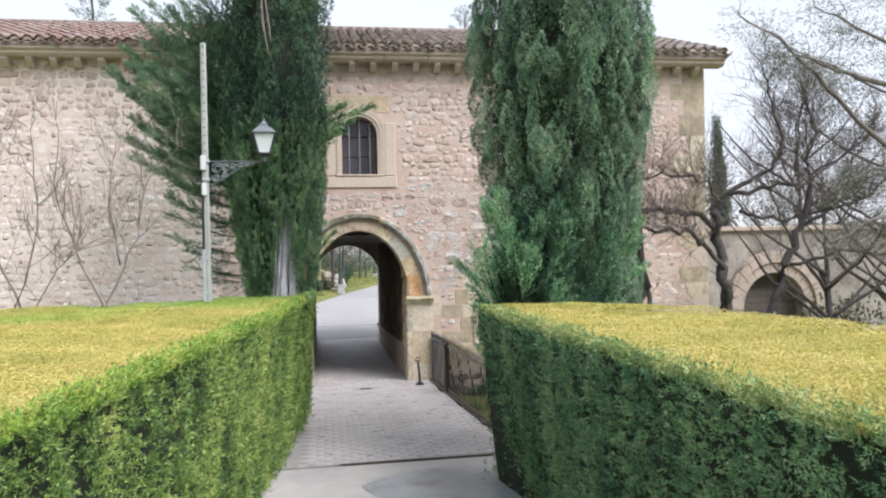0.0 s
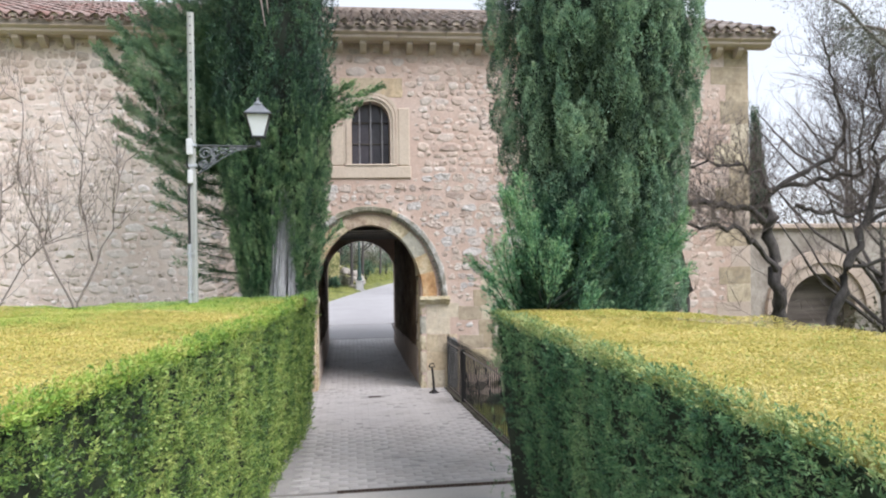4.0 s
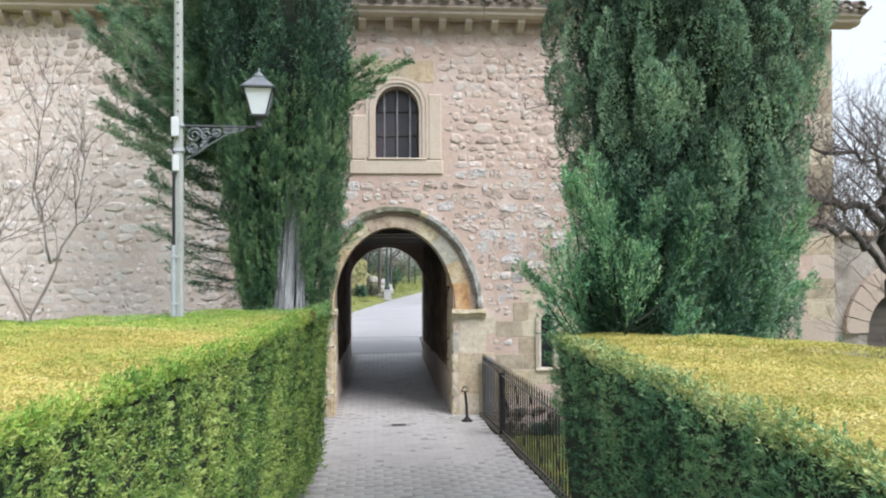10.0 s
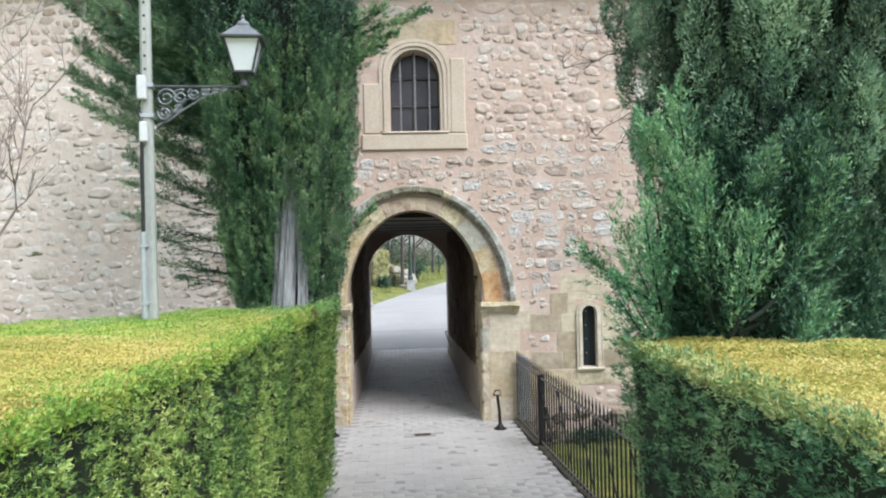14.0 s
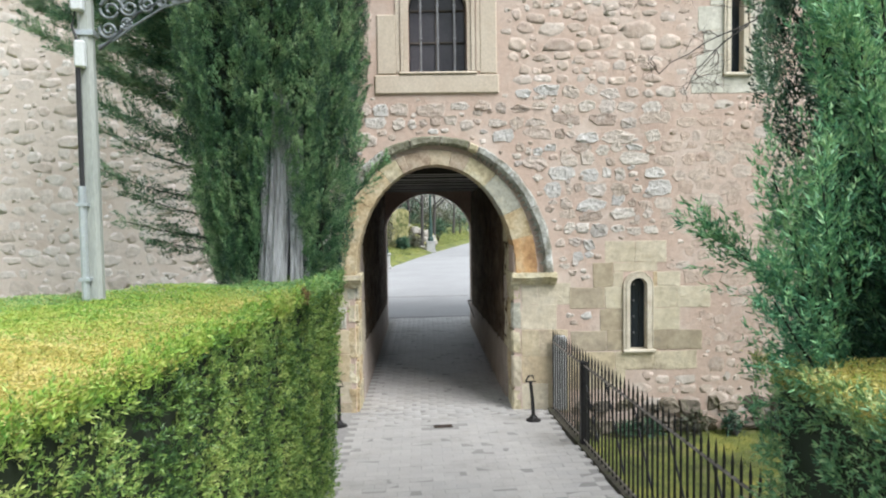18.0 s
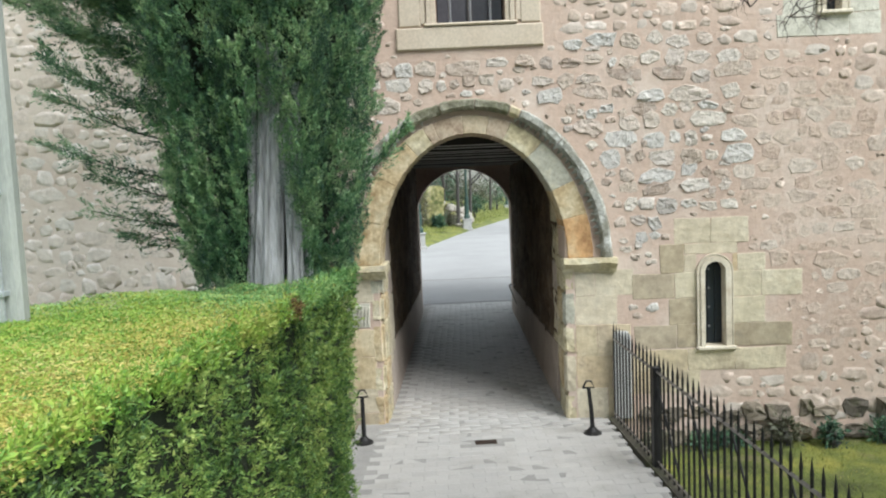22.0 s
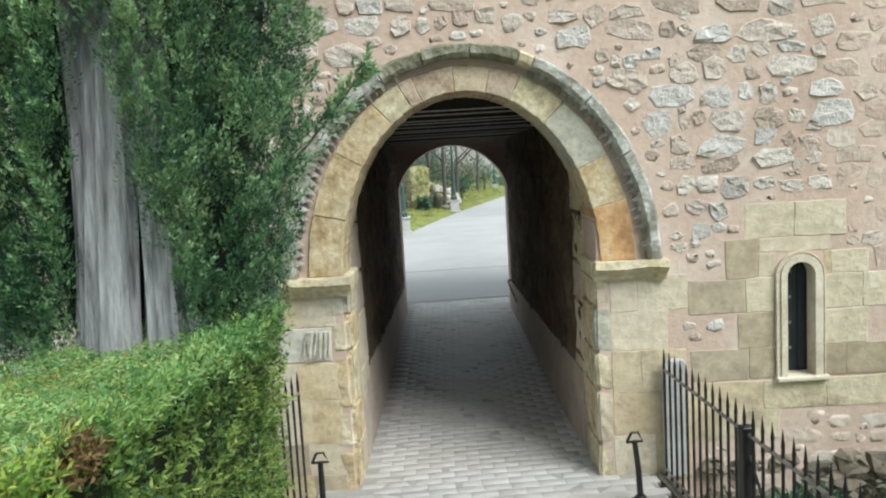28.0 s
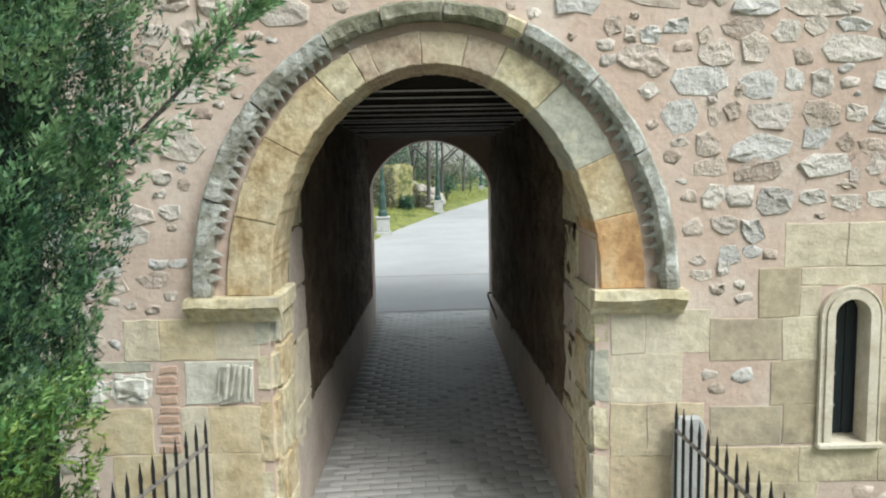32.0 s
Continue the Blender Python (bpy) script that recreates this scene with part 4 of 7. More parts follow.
for side, xa, xb in ((-1, 0.28, 0.80), (1, 2.53, 3.05)):
    bm = bmesh.new()
    prof = [(0.0, SPRING), (-0.11, SPRING), (-0.12, SPRING - 0.05), (-0.09, SPRING - 0.075), (-0.05, SPRING - 0.115), (-0.04, SPRING - 0.14), (0.0, SPRING - 0.14)]
    a = [bm.verts.new((xa, WALL_Y + y, z)) for y, z in prof]
    b = [bm.verts.new((xb, WALL_Y + y, z)) for y, z in prof]
    bm.faces.new(a), bm.faces.new(b)
    for i in range(len(prof)):
        bm.faces.new((a[i], a[(i + 1) % len(prof)], b[(i + 1) % len(prof)], b[i]))
    bmesh.ops.recalc_face_normals(bm, faces=bm.faces)
    bmesh.ops.subdivide_edges(bm, edges=[e for e in bm.edges if e.calc_length() > 0.3], cuts=14)
    bmesh.ops.triangulate(bm, faces=bm.faces)
    for v in bm.verts:
        if v.co.y < WALL_Y - 0.005:
            q = v.co * 7
            v.co += Vector((0.010 * noise.noise(q), 0.030 * max(0, noise.noise(q * 0.8 + Vector((3, 0, 0)))), 0.014 * noise.noise(q + Vector((0, 5, 0)))))
    part("impost", bm, v_cream, gate, "moulded pale impost block, worn and chipped")
    xi = (0.69, 0.79) if side < 0 else (2.52, 2.60)
    part("impost_return", boxed(xi[0], xi[1], WALL_Y - 0.003, WALL_Y + 0.5, SPRING - 0.12, SPRING - 0.004, 0.01), v_cream, gate)
    # jamb lining of long upright stones in the reveal, their outer edge worn round
    z, k = -0.05, 0
    for h in (0.36, 0.30, 0.42, 0.26, 0.19) if side < 0 else (0.30, 0.40, 0.28, 0.34, 0.21):
        xr = (0.610, 0.755) if side < 0 else (2.532, 2.655)
        stone_mat = (v_ochre, v_cream, v_ochre, v_cream, v_grey)[k] if side < 0 else (v_cream, voussoir_stone, v_cream, v_grey, v_cream)[k]
        part("jamb_stone", weathered(xr[0], xr[1], WALL_Y - 0.010, WALL_Y + 0.16, z, z + h - 0.002, 0.034 if side < 0 else 0.018, 0.016, k + side), stone_mat, gate)
        part("jamb_stone", weathered(xr[0], xr[1] + (0.012 if side < 0 else 0), WALL_Y + 0.14, WALL_Y + 0.52, z, z + h - 0.002, 0.014, 0.012, k + side + 9), (v_cream, v_ochre, v_cream, v_ochre, v_cream)[k], gate)
        z, k = z + h, k + 1

# ---- dressed blocks on the facade ----
blocks = []


def course(z0, z1, xs, gap=0.003):
    for a, b in zip(xs, xs[1:]):
        if a is None or b is None:
            continue
        blocks.append((a + gap / 2, b - gap / 2, z0 + gap / 2, z1 - gap / 2))


# round the low slit window
course(1.70, 1.95, [3.62, 3.974, 4.34])
course(1.415, 1.70, [3.477, 3.716])
course(1.592, 1.70, [3.718, 4.233])
course(1.415, 1.590, [3.718, 3.834, None, 4.183, 4.233, 4.50])
course(1.165, 1.415, [3.208, 3.62, 3.834, None, 4.183, 4.46, 4.86])
course(0.905, 1.165, [3.561, 3.834, None, 4.183, 4.50])
course(0.672, 0.905, [3.22, 3.636, 3.834, None, 4.183, 4.345, 4.76])
course(0.44, 0.66, [3.22, 3.74, 4.20, 4.70])
course(0.22, 0.44, [3.05, 3.40, 3.86])
# east jamb
course(1.22, 1.475, [2.645, 2.84, 3.22])
course(0.93, 1.22, [2.645, 3.06])
course(0.62, 0.93, [2.645, 2.86, 3.18])
course(0.30, 0.62, [2.645, 3.00, 3.22])
course(-0.05, 0.30, [2.645, 2.95, 3.20])
# west jamb
course(1.235, 1.475, [-0.10, 0.10, 0.42, 0.665])
course(1.175, 1.235, [-0.30, 0.05])
course(0.69, 0.965, [-0.34, 0.04, None, 0.20, 0.36, 0.655])
course(0.36, 0.69, [-0.20, 0.10, 0.36, 0.66])
course(0.12, 0.36, [0.10, 0.40, 0.665])
course(-0.05, 0.12, [0.05, 0.42, 0.665])
# upper slit
course(4.62, 4.87, [4.84, 5.045, None, 5.245, 5.43])
course(4.34, 4.62, [4.70, 5.035, None, 5.255, 5.56])
course(4.07, 4.34, [4.76, 5.035, None, 5.255, 5.48])
course(3.84, 4.07, [4.68, 5.035, None, 5.255, 5.58])
course(3.63, 3.84, [4.62, 4.99, 5.30, 5.60])
# above the arched window
course(5.06, 5.40, [1.20, 1.48, 1.90, 2.28])
# quoins at the end of the facade
z, k = -0.2, 0
while z < 5.9:
    h = random.uniform(0.30, 0.44)
    w = 0.62 if k % 2 else 0.40
    course(z, min(z + h, 5.98), [8.64 - w * random.uniform(0.85, 1.2), 8.645])
    z, k = z + h, k + 1
DUN = [(3.4, 1.29), (3.59, 1.55), (3.70, 1.03), (3.43, 0.79), (3.73, 0.79), (4.26, 0.79), (4.55, 0.79)]
OCHRE = [(-0.15, 0.83), (0.26, 1.35), (0.50, 0.83), (0.50, 0.52), (0.0, 0.52)]
PALE = [(2.74, 1.35), (3.03, 1.35), (2.85, 1.08), (3.73, 1.29), (3.98, 1.65), (4.32, 1.29), (4.34, 1.03), (3.80, 1.82), (4.16, 1.82), (3.78, 1.50), (4.36, 1.50), (0.0, 1.35), (0.54, 1.35), (0.28, 0.83), (0.24, 0.52)]


def block_at(spots, a, b, c, d):
    return any(a < x < b and c < z < d for x, z in spots)


for a, b, c, d in blocks:
    p = random.uniform(0.002, 0.007)
    tone = ashlar_ochre if block_at(OCHRE, a, b, c, d) else ashlar_dun if block_at(DUN, a, b, c, d) else ashlar_cream if block_at(PALE, a, b, c, d) else random.choice((ashlar_dun, surround_stone, ashlar, ashlar_dun)) if a > 7 else random.choice((ashlar, ashlar_cream, v_ochre, v_grey, ashlar_dun, ashlar_cream)) if a < 0.6 and d < 1.5 else ashlar_grey if c > 3.5 and a > 4 else random.choices((ashlar, ashlar_cream, ashlar_dun), (2, 5, 2))[0] if 3.1 < a < 4.9 and 0.9 < d < 2 else ashlar
    part("ashlar_block", prism(bmesh.new(), worn([(a, c), (b, c), (b, d), (a, d)], 0.006), WALL_Y - p, WALL_Y + 0.03, 0.003), tone, wall_front)
grooved = prism(bmesh.new(), worn([(0.235, 0.982), (0.622, 0.978), (0.620, 1.226), (0.232, 1.224)], 0.006), WALL_Y - 0.006, WALL_Y + 0.03, 0.004)
for x, lean, w, lo, hi in ((0.405, 0.030, 0.016, 1.03, 1.20), (0.440, 0.034, 0.020, 1.00, 1.21), (0.478, 0.036, 0.014, 1.01, 1.21), (0.510, 0.030, 0.022, 0.995, 1.20), (0.552, 0.026, 0.018, 1.00, 1.205), (0.590, 0.018, 0.014, 1.02, 1.19)):
    prism(grooved, worn([(x, lo), (x + w, lo), (x + w + lean, hi), (x + lean, hi)], 0.004), WALL_Y - 0.020, WALL_Y - 0.004, 0.004)
part("grooved_block", grooved, ashlar_grey, wall_front, "pale block with worn slanting grooves")
blocks.append((0.232, 0.622, 0.978, 1.226))
for x0, x1, z0, z1, sd in ((-0.19, 0.045, 0.99, 1.165, 3), (-0.36, -0.20, 0.98, 1.15, 8)):
    part("rough_stone", weathered(x0, x1, WALL_Y - 0.030, WALL_Y + 0.03, z0, z1, 0.035, 0.030, sd), hood_pale, wall_front, "rough broken whitish limestone")
    blocks.append((x0, x1, z0, z1))
for k in range(9):
    part("brick", prism(bmesh.new(), worn([(0.07 + 0.012 * (k % 3), 0.70 + 0.058 * k), (0.195 - 0.01 * (k % 2), 0.70 + 0.058 * k), (0.195 - 0.01 * (k % 2), 0.74 + 0.058 * k), (0.07 + 0.012 * (k % 3), 0.74 + 0.058 * k)], 0.006), WALL_Y - 0.008, WALL_Y + 0.03, 0.004), surface("clay_brick", [(0.50, 0.33, 0.25), (0.60, 0.43, 0.34)], 8, 40, 0.9) if k == 0 else MATS["clay_brick"], wall_front)


def window_set():
    """The barred window with its rounded moulding, slabs, glass and bars."""
    w = thing("window_1", (0, 0, 0), "small round-headed window with grey iron bars in a dressed sandstone surround", "window", kind="structure")
    y = WALL_Y
    part("sill_slab", prism(bmesh.new(), [(1.00, 3.66), (2.41, 3.66), (2.41, 3.87), (1.00, 3.87)], y - 0.03, y + 0.1, 0.012), window_stone, w)
    part("window_sill", boxed(1.27, 2.17, y - 0.045, y + 0.45, 3.875, 3.905, 0.012), window_stone, w)
    for xa, xb, zt in ((1.03, 1.245, 4.55), (2.195, 2.39, 4.88)):
        part("jamb_slab", prism(bmesh.new(), [(xa, 3.88), (xb, 3.88), (xb, zt), (xa, zt)], y - 0.02, y + 0.06, 0.012), window_stone, w)
    for grow, proud in ((0.0, 0.012), (0.045, 0.03), (0.10, 0.018)):
        inner, outer = [], []
        for i in range(25):
            t = i / 24
            xx = 1.385 + 0.67 * t
            inner.append((1.72 + (xx - 1.72) * (1 + grow / 0.335), window_top(min(max(xx, 1.3851), 2.0549)) + grow))
            g = grow + 0.042
            outer.append((1.72 + (xx - 1.72) * (1 + g / 0.335), window_top(min(max(xx, 1.3851), 2.0549)) + g))
        o = [(inner[0][0], 3.91)] + inner + [(inner[-1][0], 3.91), (outer[-1][0], 3.91)] + outer[::-1] + [(outer[0][0], 3.91)]
        part("moulding", prism(bmesh.new(), o, y - proud, y + 0.12), window_stone, w)
    frame_part = part("window_frame", boxed(1.70, 1.74, y + 0.27, y + 0.318, 3.91, 5.04), old_wood, w)
    for i in range(2):
        for j in range(3):
            part("pane", boxed(1.40 + 0.325 * i, 1.715 + 0.325 * i, y + 0.30, y + 0.312, 3.92 + 0.37 * j, 4.275 + 0.37 * j), window_dark, frame_part)
    for z in (4.28, 4.65):
        part("glazing_bar", boxed(1.39, 2.05, y + 0.275, y + 0.30, z, z + 0.02), old_wood, frame_part)
    for xx in (1.525, 1.72, 1.915):
        part("iron_bar", tube(bmesh.new(), [(xx, y + 0.10, 3.90), (xx, y + 0.10, window_top(xx) + 0.02)], 0.014, 6), bar_iron, w)
        for z in (4.30, 4.67):
            part("bar_collar", boxed(xx - 0.02, xx + 0.02, y + 0.08, y + 0.12, z - 0.012, z + 0.012, 0.004), bar_iron, w)
    part("room_dark", boxed(1.3, 2.2, y + 0.552, y + 0.60, 3.8, 5.2), old_wood, w)


window_set()


def slit_set(name, cx, z0, zs, r, label):
    w = thing(name, (0, 0, 0), label, "window", kind="structure")
    for grow, wide, proud in ((-0.012, 0.044, 0.016), (0.034, 0.018, 0.004), (0.054, 0.010, 0.010)):
        g0, g1 = r + grow, r + grow + wide
        inner = [(cx - g0 * math.cos(math.pi * i / 14), zs + g0 * math.sin(math.pi * i / 14)) for i in range(15)]
        outer = [(cx - g1 * math.cos(math.pi * i / 14), zs + g1 * math.sin(math.pi * i / 14)) for i in range(15)]
        o = [(cx - g0, z0)] + inner + [(cx + g0, z0), (cx + g1, z0)] + outer[::-1] + [(cx - g1, z0)]
        part("moulding", prism(bmesh.new(), o, WALL_Y - 0.022 - proud, WALL_Y + 0.10), slit_stone, w)
    part("window_sill", boxed(cx - r - 0.07, cx + r + 0.09, WALL_Y - 0.05, WALL_Y + 0.30, z0 - 0.035, z0 + 0.004, 0.01), slit_stone, w)
    shutter = part("shutter", boxed(cx - r, cx + r, WALL_Y + 0.13, WALL_Y + 0.16, z0, zs + r), door_blue, w, "dark blue painted shutter")
    w3 = 2 * r / 3
    for k in range(3):
        part("shutter_board", boxed(cx - r + w3 * k + 0.003, cx - r + w3 * (k + 1) - 0.003, WALL_Y + 0.118, WALL_Y + 0.131, z0 + 0.01, zs + r * 0.6, 0.004), door_blue, shutter)
    for k in range(4):
        part("shutter_stud", boxed(cx - 0.03, cx - 0.012, WALL_Y + 0.108, WALL_Y + 0.119, z0 + 0.17 + 0.19 * k, z0 + 0.19 + 0.19 * k), bar_iron, shutter)


slit_set("window_2", 4.008, 0.68, 1.418, 0.112, "narrow round-headed slit window with a dark shutter")
slit_set("window_3", 5.145, 3.86, 4.72, 0.085, "narrow slit window high on the facade with a dark shutter")


# the whole gatehouse stands at a slight angle to the garden path
HOUSE = Matrix.Translation((2.5, 14.4, 0)) @ pose(0, 0, 0, 0, 0, -4.56) @ Matrix.Translation((-2.5, -14.4, 0))
for ob in scene.objects:
    if ob.parent is None and (ob.name.startswith(("wall_", "passage_", "window_")) or ob.name in ("attic_floor", "roof", "cornice", "gate_arch")):
        ob.matrix_basis = HOUSE @ ob.matrix_basis

# ---- hedges ----
def tuft_leaves(base, axis, length, radius, n, rng):
    """Leaves of tufts: per tuft n places along its axis with a spread that narrows to the tip."""
    k = len(base)
    t = rng.uniform(0, 1, (k, n)) ** 0.8
    off = rng.normal(0, 1, (k, n, 3))
    ax = unit(axis)[:, None, :]
    off -= (off * ax).sum(2, keepdims=True) * ax
    wid = (radius[:, None] * (1.05 - t) * (0.35 + 0.65 * np.minimum(1, t * 4)))[..., None]
    p = base[:, None, :] + ax * (t * length[:, None])[..., None] + unit(off) * wid * rng.uniform(0.3, 1.0, (k, n, 1))
    d = ax * 0.9 + unit(off) * 0.55 + rng.normal(0, 0.25, (k, n, 3))
    return p.reshape(-1, 3), d.reshape(-1, 3)


def sample_polygon(poly, count, rng):
    """Random places inside an outline in x, y."""
    poly = np.array(poly)
    lo, hi = poly.min(0), poly.max(0)
    out = []
    got = 0
    while got < count:
        p = rng.uniform(lo, hi, (count * 2, 2))
        inside = np.zeros(len(p), bool)
        j = len(poly) - 1
        for i in range(len(poly)):
            a, b = poly[i], poly[j]
            hit = ((a[1] > p[:, 1]) != (b[1] > p[:, 1])) & (p[:, 0] < (b[0] - a[0]) * (p[:, 1] - a[1]) / (b[1] - a[1] + 1e-12) + a[0])
            inside ^= hit
            j = i
        out.append(p[inside])
        got += inside.sum()
    return np.concatenate(out)[:count]


def lumps(p, scale, amount):
    """Smooth unevenness of a clipped surface."""
    return amount * (np.sin(p[:, 0] * scale + 1.3) * np.cos(p[:, 1] * scale * 1.17 + 0.4) + 0.6 * np.sin(p[:, 1] * scale * 2.3 + p[:, 0] * 1.7 * scale))


def inset(poly, d):
    c = np.array(poly).mean(0)
    n = len(poly)
    out = []
    for i in range(n):
        a, b, q = np.array(poly[i - 1]), np.array(poly[i]), np.array(poly[(i + 1) % n])
        e1, e2 = unit(b - a), unit(q - b)
        n1, n2 = np.array((-e1[1], e1[0])), np.array((-e2[1], e2[0]))
        m = unit(n1 + n2)
        if np.dot(m, c - b) < 0:
            m = -m
        out.append(tuple(b + m * d))
    return out


def hedge(name, poly, face_to, height, side_mat, seed, label, top_split, leaves_side, leaves_top, rim_mat, rim_dense, batter=0.0):
    """A clipped hedge: dark twiggy core, leafy faces along the path side (the first face_to edges) and a clipped top."""
    rng = np.random.default_rng(seed)
    h = thing(name, (0, 0, 0), label, "hedge")
    core = bmesh.new()
    levels = [(z, inset(poly, 0.09 + batter * (1 - z / height) ** 1.4)) for z in (0.0, height * 0.2, height * 0.5, height - 0.10)]
    rings = [[core.verts.new((x, y, z)) for x, y in o] for z, o in levels]
    for lo_r, hi_r in zip(rings, rings[1:]):
        for i in range(len(poly)):
            core.faces.new((lo_r[i], lo_r[(i + 1) % len(poly)], hi_r[(i + 1) % len(poly)], hi_r[i]))
    core.faces.new(rings[-1]), core.faces.new(rings[0][::-1])
    bmesh.ops.recalc_face_normals(core, faces=core.faces)
    part("core", core, core_shade, h, "dark shaded inner twigs")
    part("clipped_face", slab(bmesh.new(), inset(poly, 0.075), height - 0.09, height - 0.062), hedge_twig, h, "dense yellowed clipped twig ends")
    base, axis = [], []
    for i in range(len(poly)):
        a, b = np.array(poly[i]), np.array(poly[(i + 1) % len(poly)])
        length = np.linalg.norm(b - a)
        dens = leaves_side if i < face_to and max(a[1], b[1]) > 1.5 else leaves_side * 0.14
        n = int(length * height * dens)
        e = (b - a) / length
        nrm = np.array((e[1], -e[0]))
        if np.dot(nrm, np.array(poly).mean(0) - a) > 0:
            nrm = -nrm
        s, z = rng.uniform(0, length, n), height * rng.uniform(0.0, 0.985, n) ** 0.95
        q = np.stack((s, z), 1)
        depth = lumps(q, 2.6, 0.018) + lumps(q * np.array((1, 0.3)), 11.0, 0.022) + lumps(q * np.array((1, 0.5)), 24.0, 0.014) - np.abs(rng.normal(0, 0.035, n)) - 0.035
        depth -= 0.05 * np.clip((z - height + 0.10) / 0.10, 0, 1) ** 2 + batter * (1 - z / height) ** 1.4
        p = np.empty((n, 3))
        p[:, :2] = a + s[:, None] * e + depth[:, None] * nrm
        p[:, 2] = z
        d = np.empty((n, 3))
        d[:, :2] = nrm * 0.62
        d[:, 2] = 0.62
        base.append(p)
        axis.append(d + rng.normal(0, 0.42, (n, 3)))
    base, axis = np.concatenate(base), np.concatenate(axis)
    k = len(base)
    p, d = tuft_leaves(base, axis, rng.uniform(0.045, 0.085, k), rng.uniform(0.012, 0.022, k), 15, rng)
    # a ragged rim where the side meets the clipped top
    rim, rim_axis = [], []
    for i in range(face_to):
        a, b = np.array(poly[i]), np.array(poly[i + 1])
        length = np.linalg.norm(b - a)
        n = int(length * rim_dense)
        e = (b - a) / length
        nrm = np.array((e[1], -e[0]))
        if np.dot(nrm, np.array(poly).mean(0) - a) > 0:
            nrm = -nrm
        q = np.empty((n, 3))
        q[:, :2] = a + rng.uniform(0, length, (n, 1)) * e - np.abs(rng.normal(0.03, 0.035, (n, 1))) * nrm
        q[:, 2] = height - rng.uniform(0.01, 0.11, n)
        rim.append(q)
        rim_axis.append(np.concatenate((nrm[None] * rng.uniform(0.1, 0.8, (n, 1)), np.ones((n, 1))), 1) + rng.normal(0, 0.4, (n, 3)))
    rim, rim_axis = np.concatenate(rim), np.concatenate(rim_axis)
    rp, rd = tuft_leaves(rim, rim_axis, rng.uniform(0.04, 0.08, len(rim)), rng.uniform(0.010, 0.020, len(rim)), 12, rng)
    far = rp[:, 1] + rng.normal(0, 0.25, len(rp)) > 10.7
    tagged(leaf_mesh("rim_foliage", rp[~far], rd[~far], 0.021, 0.0075, rng, rim_mat, h, "bright green shoots along the clipped edge", tri=True), kind="stuff")
    if far.any():
        tagged(leaf_mesh("end_rim_foliage", rp[far], rd[far], 0.021, 0.0075, rng, hedge_end, h, "bluish green shoots at the hedge end", tri=True), kind="stuff")
    tagged(leaf_mesh("side_foliage", p, d, 0.023, 0.0085, rng, side_mat, h, "dense clipped green side foliage", tri=True), kind="stuff")
    area = 0.5 * abs(sum(poly[i][0] * poly[i - 1][1] - poly[i - 1][0] * poly[i][1] for i in range(len(poly))))
    n = int(area * leaves_top)
    p = sample_polygon(poly, n, rng)
    seen = (p[:, 1] > 1.6) & (p[:, 0] > -0.7 - 0.33 * p[:, 1])
    keep = seen | (rng.uniform(0, 1, n) < 0.09)
    p, seen = p[keep], seen[keep]
    more = p[(p[:, 1] > 7.0) & seen]
    p = np.concatenate((p, more + rng.normal(0, 0.02, more.shape), more + rng.normal(0, 0.02, more.shape)))
    seen = np.concatenate((seen, np.ones(2 * len(more), bool)))
    n = len(p)
    z = height + lumps(p, 2.1, 0.020) + lumps(p, 6.5, 0.010) - np.abs(rng.normal(0, 0.022, n))
    at = np.column_stack((p, z))
    al = rng.normal(0, 0.8, (n, 3)) * np.array((1, 1, 0.35)) + np.array((0.25, 0.1, 0.12))
    dry = p[:, 1] + rng.normal(0, 0.9, n) + 1.6 * np.sin(p[:, 0] * 1.9 + 0.7 * p[:, 1]) * np.sin(p[:, 1] * 2.4) < top_split
    mix = rng.uniform(0, 1, n) < 0.07
    dry ^= mix
    size = np.where(p[:, 1] > 7.0, 0.0165, 0.0185) * np.where(seen, 1.0, 2.6)
    tagged(leaf_mesh("dry_top", at[dry], al[dry], size[dry], size[dry] * 0.30, rng, hedge_top_dry, h, "yellowed clipped top foliage", tri=True), kind="stuff")
    end = ~dry & (p[:, 1] + rng.normal(0, 0.3, n) + 0.5 * np.sin(p[:, 0] * 4) > 10.7)
    if end.any():
        tagged(leaf_mesh("end_top", at[end], al[end], size[end], size[end] * 0.32, rng, hedge_end, h, "bluish green top foliage at the hedge end", tri=True), kind="stuff")
        dry = dry | end
    tagged(leaf_mesh("fresh_top", at[~dry], al[~dry], size[~dry], size[~dry] * 0.32, rng, hedge_top_fresh, h, "fresh green clipped top foliage", tri=True), kind="stuff")
    return h


HEDGE_W = [(-1.95, -2.0), (-1.55, 0.0), (-0.92, 3.4), (-0.17, 7.0), (0.20, 9.0), (0.47, 10.6), (0.64, 11.65), (0.65, 12.12), (0.35, 12.25), (-0.05, 11.5), (-0.95, 10.9), (-3.1, 9.9), (-4.3, 9.3), (-4.3, -2.0)]
HEDGE_E = [(2.15, 8.14), (2.10, 6.4), (1.97, 4.6), (1.88, 2.6), (1.82, -2.0), (4.4, -2.0), (4.25, 4.6), (4.13, 5.6), (3.95, 6.6), (3.6, 7.45), (2.9, 7.75)]
west_hedge = hedge("hedge", HEDGE_W, 7, 1.85, hedge_side, 3, "broad clipped cypress hedge with yellowed top beside the path", 9.0, 900, 11000, hedge_top_fresh, 300, batter=0.10)
hedge("hedge", HEDGE_E, 4, 1.85, hedge_side_shade, 4, "broad clipped cypress hedge with shade-toned green sides and yellowed top", 9.5, 900, 11000, hedge_rim_pale, 200, batter=0.22)


